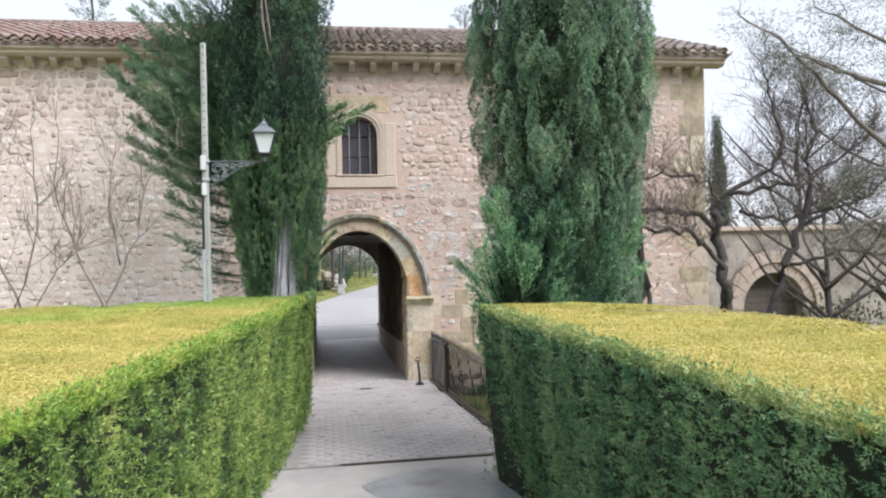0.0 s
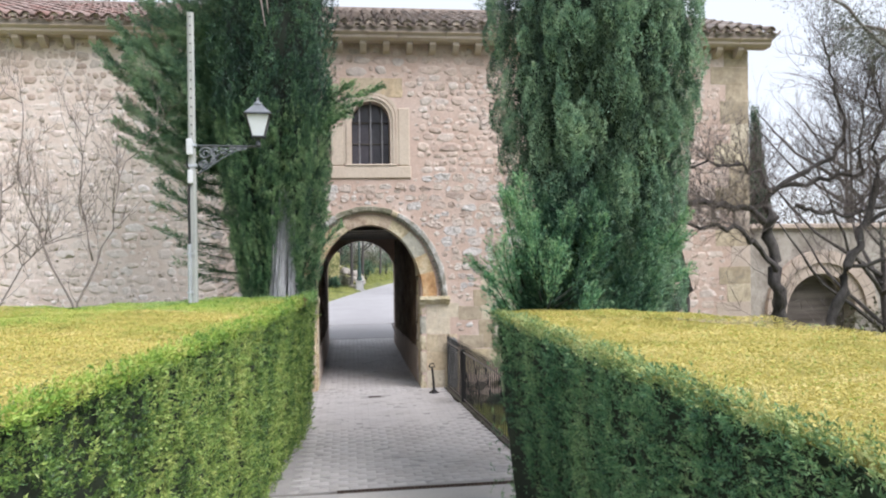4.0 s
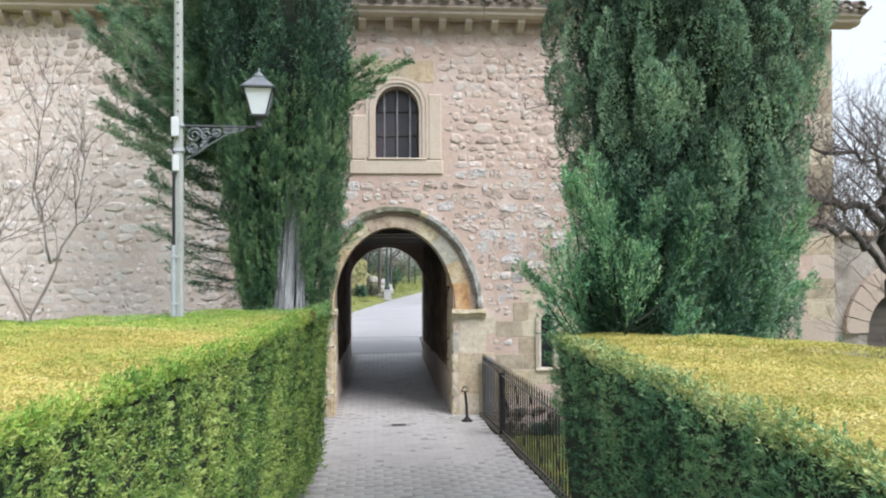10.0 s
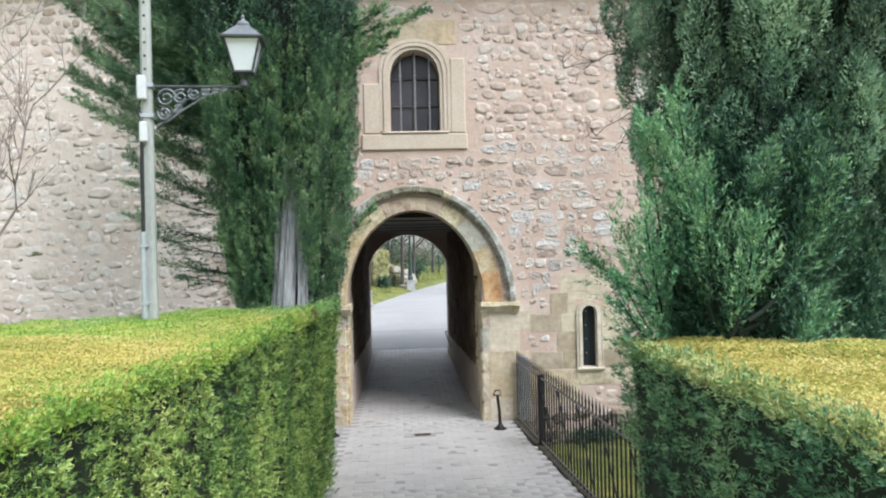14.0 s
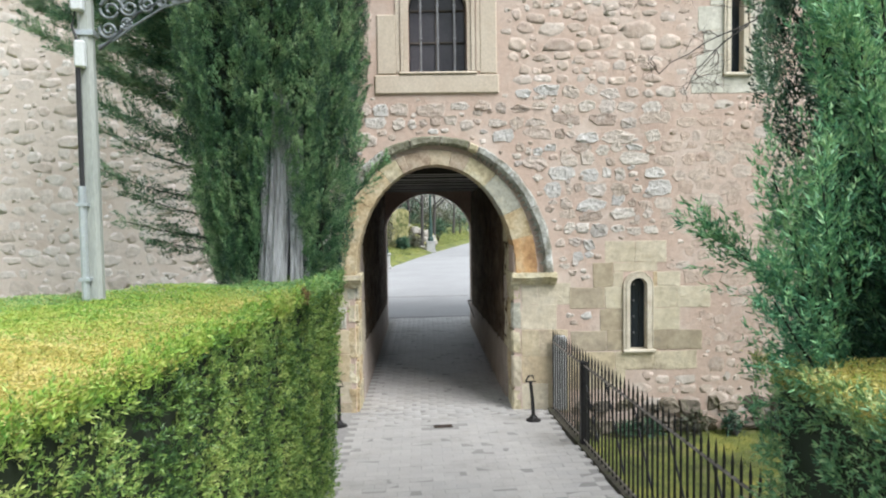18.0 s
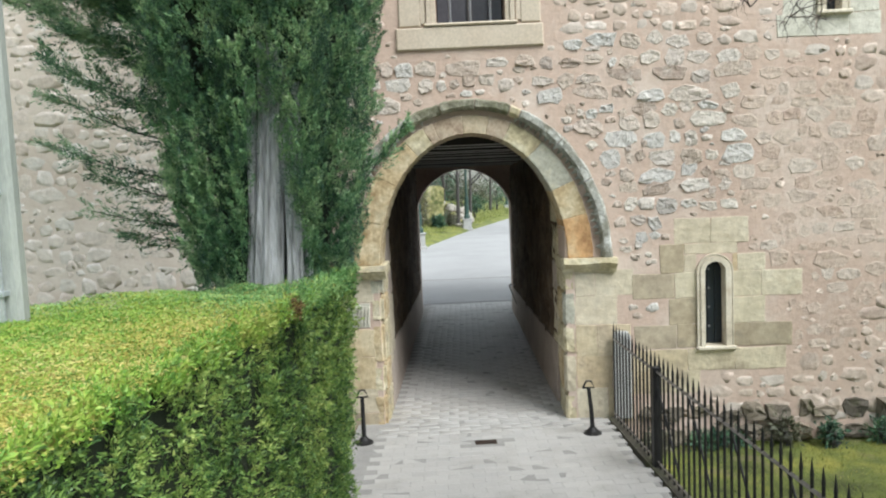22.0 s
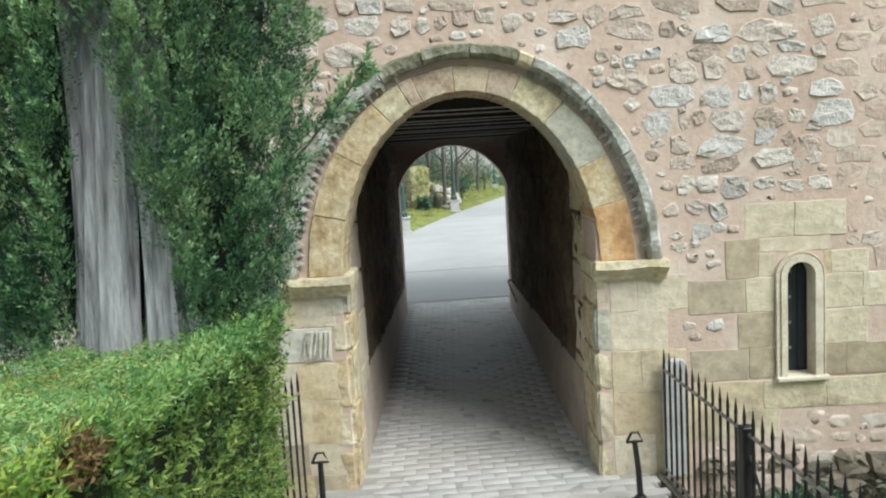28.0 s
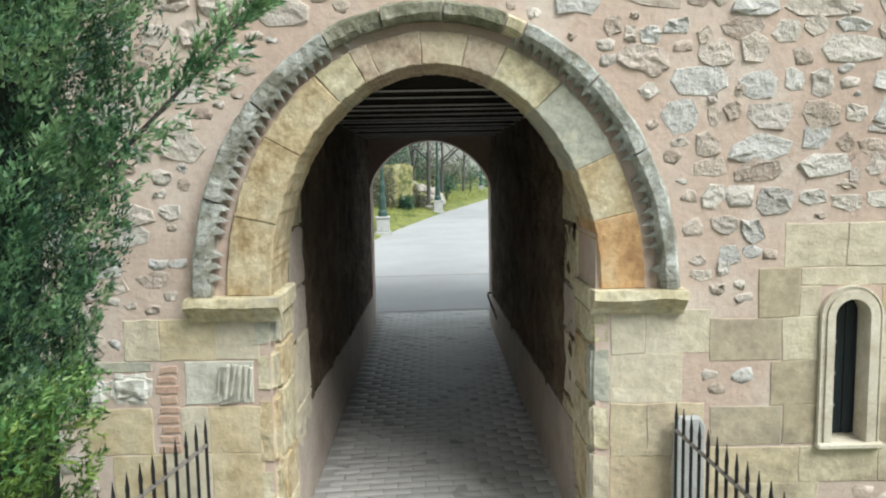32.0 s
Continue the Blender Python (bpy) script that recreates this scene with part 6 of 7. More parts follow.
FY = 9.7
bare_tree("fruit_tree", (6.25, FY), [
    ([(6.3, FY, -0.2), (6.28, FY, 0.9), (6.25, FY, 1.59), (6.21, FY, 2.09), (6.14, FY, 2.66), (6.14, FY, 3.06)], 0.125, 0.075),
    ([(6.16, FY, 2.63), (5.8, FY - 0.05, 2.84), (5.34, FY - 0.1, 2.94), (4.69, FY - 0.1, 2.90), (4.3, FY - 0.1, 2.95)], 0.058, 0.030),
    ([(6.21, FY, 2.06), (5.88, FY - 0.1, 2.45), (5.61, FY - 0.15, 2.63), (5.03, FY - 0.2, 2.66), (4.73, FY - 0.2, 2.73)], 0.048, 0.018),
    ([(6.15, FY, 3.06), (6.01, FY, 3.31), (5.5, FY + 0.05, 3.44), (4.74, FY + 0.1, 3.35)], 0.036, 0.012),
    ([(6.15, FY, 3.06), (6.61, FY - 0.1, 3.31), (7.02, FY - 0.1, 3.6), (7.2, FY - 0.1, 3.97), (6.95, FY - 0.1, 4.4), (6.84, FY - 0.1, 4.98)], 0.042, 0.012),
    ([(6.16, FY, 3.06), (6.94, FY + 0.1, 3.23), (7.52, FY + 0.1, 3.35), (7.58, FY + 0.1, 4.13), (7.71, FY + 0.1, 4.72)], 0.044, 0.012),
    ([(6.52, FY, 2.91), (6.68, FY - 0.1, 2.8), (7.18, FY - 0.1, 2.8), (7.94, FY - 0.1, 2.88), (8.6, FY - 0.1, 3.2)], 0.038, 0.014)],
    "old leafless fruit tree with crooked spreading limbs", 31, 0.46, 80, 2, slim=0.82, crook=0.045)
bare_tree("fruit_tree", (6.8, FY - 0.3), [
    ([(6.75, FY - 0.3, -0.2), (6.76, FY - 0.3, 0.9), (6.79, FY - 0.3, 1.61), (7.0, FY - 0.3, 2.15), (7.3, FY - 0.3, 2.69), (7.44, FY - 0.3, 3.39)], 0.115, 0.050),
    ([(7.3, FY - 0.3, 2.69), (7.8, FY - 0.4, 3.0), (8.3, FY - 0.4, 3.1), (8.9, FY - 0.4, 3.5)], 0.040, 0.012),
    ([(7.44, FY - 0.3, 3.39), (7.35, FY - 0.3, 3.7), (7.55, FY - 0.3, 4.05), (7.4, FY - 0.3, 4.4)], 0.034, 0.010),
    ([(7.44, FY - 0.3, 3.39), (8.0, FY - 0.3, 3.7), (8.5, FY - 0.3, 4.0)], 0.034, 0.010),
    ([(7.0, FY - 0.3, 2.15), (7.7, FY - 0.5, 2.3), (8.4, FY - 0.5, 2.25), (9.0, FY - 0.5, 2.5)], 0.036, 0.012)],
    "leafless fruit tree leaning away from its neighbour", 41, 0.46, 60, 2, slim=0.70, crook=0.05)
bare_tree("leaning_stump", (5.1, 10.3), [([(5.15, 10.3, -0.2), (5.12, 10.3, 0.8), (5.14, 10.3, 1.61), (5.35, 10.3, 1.87), (5.23, 10.28, 2.24), (5.08, 10.25, 2.69), (5.0, 10.2, 2.95)], 0.10, 0.065)], "crooked leaning bare trunk that props a limb", 32, 0.3, 0)
bare_tree("sapling", (-1.95, 9.95), [
    ([(-1.95, 9.95, -0.05), (-1.9, 9.95, 1.9), (-1.55, 9.9, 2.7), (-1.4, 9.9, 3.4)], 0.022, 0.007),
    ([(-1.9, 9.95, 1.7), (-2.25, 9.95, 2.5), (-2.45, 9.9, 3.3), (-2.4, 9.9, 4.0)], 0.018, 0.006),
    ([(-1.75, 9.95, 2.35), (-1.85, 9.9, 3.0), (-1.75, 9.9, 3.9)], 0.014, 0.005)],
    "thin leafless sapling behind the hedge", 33, 0.55, 12, 2, pale_twig, pale_twig, slim=0.75, up=0.5)
bare_tree("sapling", (-2.9, 10.1), [
    ([(-2.95, 10.2, -0.05), (-2.95, 10.2, 1.9), (-2.7, 10.15, 2.8), (-2.75, 10.1, 4.0)], 0.024, 0.007),
    ([(-2.9, 10.2, 1.8), (-3.3, 10.2, 2.8), (-3.2, 10.1, 4.2)], 0.02, 0.006),
    ([(-2.9, 10.2, 1.6), (-2.5, 10.15, 2.3), (-2.2, 10.1, 2.6)], 0.014, 0.005)],
    "thin leafless sapling behind the hedge", 34, 0.6, 14, 2, pale_twig, pale_twig, slim=0.75, up=0.5)
# twigs that reach from a shrub against the facade
bare_tree("wall_shrub", (6.7, 12.8), [
    ([(6.7, 12.8, -0.3), (6.7, 12.8, 1.5), (6.5, 12.8, 3.4), (5.9, 12.8, 4.5)], 0.06, 0.02),
    ([(5.9, 12.8, 4.5), (4.8, 12.6, 4.5), (3.9, 12.5, 4.5), (3.2, 12.5, 4.3)], 0.014, 0.004),
    ([(5.9, 12.8, 4.5), (4.8, 12.6, 4.2), (4.1, 12.5, 3.9), (3.55, 12.5, 3.55)], 0.012, 0.004),
    ([(4.8, 12.6, 4.5), (4.1, 12.5, 4.75), (3.4, 12.5, 4.7)], 0.010, 0.004),
    ([(4.4, 12.5, 4.0), (4.0, 12.5, 3.7), (3.8, 12.5, 3.4)], 0.009, 0.003)],
    "leafless shrub by the wall with fine drooping twigs", 35, 0.30, 7, 2, dark_bark, dark_twig, up=-0.25)


def larch(at, z0, z1, seed, reach):
    """A conifer with long rising grey branches that carry sparse tufts of needles."""
    rg = random.Random(seed)
    rng = np.random.default_rng(seed)
    limbs = [([(at[0], at[1], -0.1), (at[0], at[1], z1)], 0.16, 0.05)]
    P = []
    rising = [[(9.9, 9.0, 2.6), (7.88, 9.0, 4.08), (7.23, 9.0, 4.7), (6.71, 9.0, 5.13), (6.06, 9.0, 5.46)], [(9.9, 9.0, 4.4), (7.89, 9.0, 4.69), (7.44, 8.95, 4.8), (6.97, 8.9, 4.92), (6.5, 8.9, 4.88)], [(9.9, 9.0, 4.6), (8.6, 9.0, 5.1), (7.9, 9.0, 5.38), (7.24, 9.0, 5.62)], [(9.9, 9.0, 3.4), (8.9, 8.9, 3.5), (7.9, 8.8, 3.4), (7.2, 8.8, 3.15)], [(9.9, 9.0, 3.0), (8.8, 8.9, 2.9), (7.8, 8.8, 2.7), (7.3, 8.8, 2.45)], [(9.9, 9.0, 5.4), (8.8, 9.0, 5.9), (7.8, 9.0, 6.05)]]
    for pts in rising:
        limbs.append((pts, 0.042, 0.008))
        q = np.array(pts)
        for _ in range(150):
            t = rg.uniform(0.3, len(pts) - 1.001)
            i = int(t)
            c = q[i] + (q[i + 1] - q[i]) * (t - i) + np.array((rg.uniform(-0.22, 0.15), rg.uniform(-0.25, 0.25), rg.uniform(-0.30, 0.14)))
            P.append(c + rng.normal(0, 1, (26, 3)) * np.array((0.10, 0.07, 0.028)))
    for k in range(0, 15, 2):
        z = z0 + (z1 - z0) * k / 14
        L = reach * (1.0 - 0.25 * k / 14) * rg.uniform(0.75, 1.1)
        a = math.radians(180 + rg.uniform(-40, 40))
        rise = L * rg.uniform(0.30, 0.62)
        pts = [(at[0], at[1], z), (at[0] + 0.5 * L * math.cos(a), at[1] + 0.5 * L * math.sin(a), z + 0.42 * rise), (at[0] + L * math.cos(a), at[1] + L * math.sin(a), z + rise)]
        limbs.append((pts, 0.030, 0.008))
        q = np.array(pts)
        for _ in range(34):
            t = rg.uniform(0.25, 2.0)
            i = min(1, int(t))
            c = q[i] + (q[i + 1] - q[i]) * (t - i) + np.array((rg.uniform(-0.25, 0.15), rg.uniform(-0.2, 0.2), rg.uniform(-0.28, 0.10)))
            P.append(c + rng.normal(0, 1, (26, 3)) * np.array((0.09, 0.06, 0.03)))
    tree = bare_tree("larch_tree", at, limbs, "conifer with long rising grey branches and sparse needles", seed, 0.45, 9, 1, pale_twig, pale_twig, up=-0.10)
    P = np.concatenate(P) - np.array((at[0], at[1], 0))
    tagged(leaf_mesh("needle_foliage", P, rng.normal(0, 1, P.shape), 0.05, 0.010, rng, needle_leaf, tree, "sparse grey-green needle tufts", tri=True), kind="stuff")
    return tree


larch((9.9, 9.0), 2.9, 7.2, 36, 3.0)


# ---- lamp on the concrete pole ----
def lamp_post():
    lp = thing("street_lamp", (-0.79, 10.55, 0), "pale concrete pole with a wrought bracket and a glazed lantern", "street lamp")
    bm = bmesh.new()
    zs = [-0.05, 1.5, 3.0, 5.22]
    prev = None
    for z in zs:
        w, d = 0.052 - 0.003 * z, 0.050 - 0.002 * z
        ring = [bm.verts.new((sx * (w - c1), sy * (d - c2), z)) for sx, sy, c1, c2 in ((-1, -1, 0, 0.02), (-1, -1, 0.02, 0), (1, -1, 0.02, 0), (1, -1, 0, 0.02), (1, 1, 0, 0.02), (1, 1, 0.02, 0), (-1, 1, 0.02, 0), (-1, 1, 0, 0.02))]
        if prev:
            for i in range(8):
                bm.faces.new((prev[i], prev[(i + 1) % 8], ring[(i + 1) % 8], ring[i]))
        else:
            bm.faces.new(ring[::-1])
        prev = ring
    bm.faces.new(prev)
    part("pole", bm, pole_concrete, lp)
    for k in range(14):
        z = 3.80 + 0.105 * k
        part("pole_hole", tube(bmesh.new(), [(0, -0.050 + 0.002 * z - 0.004, z), (0, -0.050 + 0.002 * z + 0.004, z)], 0.010, 8), cable, lp)
    part("junction_box", boxed(-0.055, 0.015, -0.105, -0.044, 3.55, 3.74, 0.01), box_plastic, lp, "pale plastic junction box")
    part("junction_box", boxed(-0.045, 0.015, -0.100, -0.044, 3.22, 3.38, 0.01), box_plastic, lp, "pale plastic junction box")
    part("cable", tube(bmesh.new(), [(-0.03, -0.08, 3.56), (-0.055, -0.08, 3.46), (-0.02, -0.08, 3.36)], 0.008, 6), cable, lp)
    part("cable", tube(bmesh.new(), [(-0.03, -0.075, 3.23), (-0.035, -0.065, 3.0), (-0.035, -0.065, 2.5)], 0.016, 6), cable, lp, "black cable")
    conduit = part("conduit", tube(bmesh.new(), [(-0.035, -0.072, 1.2), (-0.035, -0.072, 2.52)], 0.023, 10), steel, lp, "galvanised steel conduit")
    for z in (1.95, 2.4):
        part("clip", boxed(-0.066, 0.0, -0.098, -0.040, z, z + 0.02), steel, conduit)
    for z in (3.42, 3.66):
        part("strap", boxed(-0.056, 0.056, -0.054, 0.054, z, z + 0.03), steel, lp)
    bx = 0.755
    part("bracket_arm", tube(bmesh.new(), [(0.06, 0, 3.67), (0.4, 0, 3.67), (bx, 0, 3.67)], 0.013, 8), lamp_iron, lp)
    part("bracket_strut", tube(bmesh.new(), [(0.07, 0, 3.34), (0.17, 0, 3.42), (0.30, 0, 3.56), (0.45, 0, 3.64), (0.58, 0, 3.64)], 0.010, 6), lamp_iron, lp)
    part("bracket_bar", tube(bmesh.new(), [(0.07, 0, 3.36), (0.16, 0, 3.40), (0.30, 0, 3.50), (0.46, 0, 3.60), (0.62, 0, 3.645)], 0.008, 6), bracket_iron, lp)
    for cx, cz, r, turn in ((0.145, 3.58, 0.078, 0.0), (0.13, 3.46, 0.055, 2.5), (0.255, 3.59, 0.060, 1.0), (0.235, 3.50, 0.038, 3.6), (0.36, 3.61, 0.048, 2.0), (0.45, 3.628, 0.036, 0.5), (0.53, 3.64, 0.026, 1.5), (0.60, 3.648, 0.020, 0.2)):
        pts = [(cx + r * (1 - i / 30) * math.cos(turn + i * 0.45), 0, cz + r * (1 - i / 30) * math.sin(turn + i * 0.45)) for i in range(25)]
        part("scroll", tube(bmesh.new(), pts, 0.010, 6), bracket_iron, lp, "wrought iron scroll")
    lan = part("lantern", lathe(bmesh.new(), [(0.02, -0.03), (0.035, -0.01), (0.03, 0.02), (0.02, 0.05), (0.05, 0.08), (0.075, 0.09)], 12, (bx, 0, 3.69)), lamp_iron, lp)
    zb, zt, wb, wt = 3.79, 4.03, 0.072, 0.136

    def frustum(w0, w1, z0, z1, t=0.0):
        bm = bmesh.new()
        lo = [bm.verts.new((bx + sx * w0, sy * w0, z0)) for sx, sy in ((-1, -1), (1, -1), (1, 1), (-1, 1))]
        hi = [bm.verts.new((bx + sx * w1, sy * w1, z1)) for sx, sy in ((-1, -1), (1, -1), (1, 1), (-1, 1))]
        bm.faces.new(lo[::-1]), bm.faces.new(hi)
        for i in range(4):
            bm.faces.new((lo[i], lo[(i + 1) % 4], hi[(i + 1) % 4], hi[i]))
        return bm

    part("glass", frustum(wb - 0.006, wt - 0.006, zb, zt), lamp_glass, lan, "frosted white lantern glass")
    for sx, sy in ((-1, -1), (1, -1), (1, 1), (-1, 1)):
        part("frame_bar", tube(bmesh.new(), [(bx + sx * wb, sy * wb, zb), (bx + sx * wt, sy * wt, zt)], 0.009, 5), lamp_iron, lan)
    part("bottom_rim", boxed(bx - wb - 0.008, bx + wb + 0.008, -wb - 0.008, wb + 0.008, zb - 0.02, zb, 0.004), lamp_iron, lan)
    part("top_rim", boxed(bx - wt - 0.03, bx + wt + 0.03, -wt - 0.03, wt + 0.03, zt, zt + 0.022, 0.005), lamp_iron, lan)
    part("cap", frustum(wt + 0.018, 0.048, zt + 0.022, zt + 0.125), lamp_cap, lan, "grey sloping lantern roof")
    part("finial", lathe(bmesh.new(), [(0.052, 0), (0.055, 0.018), (0.04, 0.04), (0.018, 0.052), (0.010, 0.068), (0.015, 0.08), (0.004, 0.10)], 10, (bx, 0, zt + 0.123)), lamp_cap, lan)
    return lp


lamp_post()


# ---- railings, bollards, gully ----
def railing(name, a, b, zg, label, posts, stays=(), height=0.86, step=0.105, low=0.06):
    f = thing(name, (a[0], a[1], zg), label, "railing", group="railings by the gate")
    A, B = Vector((0, 0, 0)), Vector((b[0] - a[0], b[1] - a[1], 0))
    L = (B - A).length
    d = (B - A).normalized()
    s = Vector((-d.y, d.x, 0))
    for z, r in ((height - 0.06, 0.014), (low, 0.011)):
        bm = bmesh.new()
        tube(bm, [A + Vector((0, 0, z)), B + Vector((0, 0, z))], r, 4)
        part("rail", bm, rail_iron, f, "flat weathered rail")
    bm = bmesh.new()
    tube(bm, [Vector((0, 0, 0)), Vector((0, 0, height + 0.01))], 0.0095, 5)
    tube(bm, [Vector((0, 0, height + 0.01)), Vector((0, 0, height + 0.10))], [0.012, 0.001], 5)
    me = bpy.data.meshes.new("picket")
    bm.to_mesh(me)
    bm.free()
    n = int(L / step)
    for k in range(n + 1):
        o = link_mesh("picket", me, iron, f)
        o.location = A + d * (L * k / n)
    for t in posts:
        p = A + d * (L * t)
        post = part("post", boxed(p.x - 0.035, p.x + 0.035, p.y - 0.035, p.y + 0.035, -0.1, height - 0.02, 0.006), iron, f, "square black post")
        part("stay", tube(bmesh.new(), [p + Vector((0.0, 0, 0.72)), p + Vector((0.02, 0, 0.74)) + d * 0.45 + s * 0.0 + Vector((0, 0, -0.62))], 0.009, 5), iron, post)
        for q, r in ((0.16, 0.10), (0.34, 0.07)):
            c = p + d * q + Vector((0, 0, 0.42))
            part("scroll", tube(bmesh.new(), [c + d * (r * math.cos(i * 0.5) * (1 - i / 22)) + Vector((0, 0, r * math.sin(i * 0.5) * (1 - i / 22))) for i in range(18)], 0.006, 4), iron, post)
    for t in stays:
        p = A + d * (L * t)
        part("stay", tube(bmesh.new(), [p + Vector((0.012, 0, height - 0.07)), p + d * 0.52 + Vector((0.012, 0, 0.10))], 0.008, 5), iron, f, "thin diagonal iron stay")
    return f


railing("railing", (2.99, 14.27), (2.89, 8.2), 0.0, "black iron railing with spear-tipped pickets along the path", (0.215,), stays=(0.33, 0.45, 0.57, 0.69))
railing("railing", (0.38, 14.40), (-0.25, 12.0), 0.0, "short black iron railing with spear tips beside the hedge", (0.5,))
kerb = tagged(part("kerb", slab(bmesh.new(), [(2.86, 8.0), (2.95, 8.0), (3.03, 14.32), (2.93, 14.32)], -0.35, 0.015), kerb_stone), "narrow mossy stone kerb under the railing", "kerb", kind="structure")


def bollard(x, y, lean):
    b = thing("bollard", (x, y, 0), "small black iron post with flared foot and ring head", "bollard", group="gate bollards")
    part("foot", lathe(bmesh.new(), [(0.085, -0.01), (0.085, 0.012), (0.05, 0.03), (0.03, 0.06)], 10), iron, b)
    part("shaft", tube(bmesh.new(), [(0, 0, 0.03), (lean * 0.3, 0, 0.24), (lean, 0, 0.44)], [0.022, 0.02, 0.018], 8), iron, b)
    part("head", tube(bmesh.new(), [(lean - 0.055, 0, 0.435), (lean - 0.02, 0, 0.50), (lean + 0.025, 0, 0.50), (lean + 0.055, 0, 0.435), (lean - 0.055, 0, 0.435)], 0.010, 5), iron, b)
    return b


bollard(2.67, 13.90, -0.03)
bollard(0.54, 14.0, 0.0)
g = thing("gully_grate", (1.66, 13.83, 0), "small rectangular iron gully grate set in the paving", "drain grate")
part("grate_frame", boxed(-0.12, 0.12, -0.07, 0.07, -0.05, -0.004, 0.004), grate_iron, g)
for k in range(7):
    part("grate_bar", boxed(-0.10, 0.10, -0.058 + 0.017 * k, -0.050 + 0.017 * k, -0.02, 0.002), grate_iron, g)
gr = thing("guide_rail", (2.96, 20.4, 0), "short bent steel handrail at the passage wall", "handrail")
part("tube", tube(bmesh.new(), [(0.0, 0.25, 0.52), (-0.12, 0.0, 0.56), (-0.13, -0.04, 0.54), (-0.05, -0.22, 0.28), (0.0, -0.28, 0.14)], 0.014, 6), rail_iron, gr)
stake = thing("notice_slab", (3.02, 14.24, 0), "upright pale stone slab leaning by the gate jamb", "stone slab")
part("slab", prism(bmesh.new(), [(-0.03, 0), (0.14, 0), (0.14, 0.82), (0.11, 0.87), (0.0, 0.87), (-0.03, 0.84)], 0.02, 0.07, 0.01), granite, stake)

# ---- beyond the gate ----
def park_lamp(x, y):
    l = thing("park_lamp", (x, y, 0), "slim dark green lamp post on a granite pedestal", "street lamp", group="lamps along the road")
    ped = part("pedestal", boxed(-0.27, 0.27, -0.27, 0.27, -0.1, 0.13, 0.02), granite, l)
    part("plinth", boxed(-0.215, 0.215, -0.215, 0.215, 0.13, 0.56, 0.015), granite, ped)
    part("pedestal_cap", boxed(-0.25, 0.25, -0.25, 0.25, 0.56, 0.62, 0.015), granite, ped)
    part("pole_base", lathe(bmesh.new(), [(0.16, 0.62), (0.16, 0.75), (0.11, 0.85), (0.12, 1.2), (0.08, 1.4), (0.10, 1.65), (0.055, 1.8)], 10), post_green, l)
    part("pole", tube(bmesh.new(), [(0, 0, 1.7), (0, 0, 4.6)], [0.06, 0.045], 8), post_green, l)
    part("lantern", lathe(bmesh.new(), [(0.08, 4.6), (0.2, 5.0), (0.24, 5.05), (0.06, 5.25), (0.02, 5.4)], 8), post_green, l)
    return l


park_lamp(1.62, 35.6)
park_lamp(4.33, 46.0)
park_lamp(9.4, 67.5)
tagged(part("garden_wall", prism(bmesh.new(), [(-14, 0), (3.08, 0), (3.15, 2.2), (2.9, 2.36), (1.9, 2.30), (0.9, 2.5), (-14, 2.6)], 45.0, 45.5), ochre_wall), "ochre rendered garden wall, mossy and stained", "wall", kind="structure")
rg = random.Random(44)
for k in range(30):
    col, tier = k % 10, k // 10
    x = 3.12 + 0.165 * col + rg.uniform(-0.05, 0.05)
    top_z = 1.50 - 0.42 * (x - 3.1)
    r = rg.uniform(0.20, 0.31)
    z = 0.30 + (top_z - 0.45) * tier / 2 + rg.uniform(-0.06, 0.06)
    bm = bmesh.new()
    bmesh.ops.create_icosphere(bm, subdivisions=2, radius=r)
    for v in bm.verts:
        v.co *= 1 + 0.5 * noise.noise(v.co * 3.2 + Vector((k * 3, 0, 0)))
        v.co.z *= 0.85
    b = part("boulder", bm, old_limestone if k % 7 else ochre_wall)
    b.location = (x, 48.0 + rg.uniform(-0.15, 0.15) + 0.25 * (2 - tier) * -0.5, z)
    tagged(b, "rough weathered boulder in the low bank wall", "boulder", group="boulders on the bank")
for k in range(7):
    x, y = 3.2 + rg.uniform(-0.3, 1.1), 46.6 + rg.uniform(-0.5, 0.6)
    bm = bmesh.new()
    bmesh.ops.create_icosphere(bm, subdivisions=2, radius=rg.uniform(0.12, 0.24))
    for v in bm.verts:
        v.co *= 1 + 0.5 * noise.noise(v.co * 4 + Vector((k * 5, 2, 0)))
        v.co.z *= 0.7
    b = part("boulder", bm, old_limestone)
    b.location = (x, y, 0.12 + 0.16 * max(0, road_edge(y) - x))
    tagged(b, "small mossy boulder on the grassy bank", "boulder", group="boulders on the bank")


def far_tree(x, y, h, seed, label="leafless tree on the bank beyond the gate", spread=0.9):
    rg = random.Random(seed)
    limbs = [([(x, y, -0.2), (x + 0.1, y, h * 0.4), (x, y, h)], 0.12, 0.02)]
    for k in range(9):
        a, z = rg.uniform(0, 6.28), h * rg.uniform(0.25, 0.8)
        limbs.append(([(x, y, z), (x + spread * math.cos(a), y + spread * math.sin(a), z + 0.8), (x + 1.8 * spread * math.cos(a), y + 1.8 * spread * math.sin(a), z + 1.9)], 0.04, 0.012))
    return bare_tree("bare_tree", (x, y), limbs, label, seed, 1.1, 5, 2, dark_bark, pale_twig)


for i, (x, y, h) in enumerate(((3.9, 46.9, 6), (1.4, 47.5, 5.5), (4.9, 50.5, 6.5), (7.4, 62, 6), (-1.5, 52, 7), (11, 72, 7), (3.3, 49.5, 5.5))):
    far_tree(x, y, h, 60 + i)


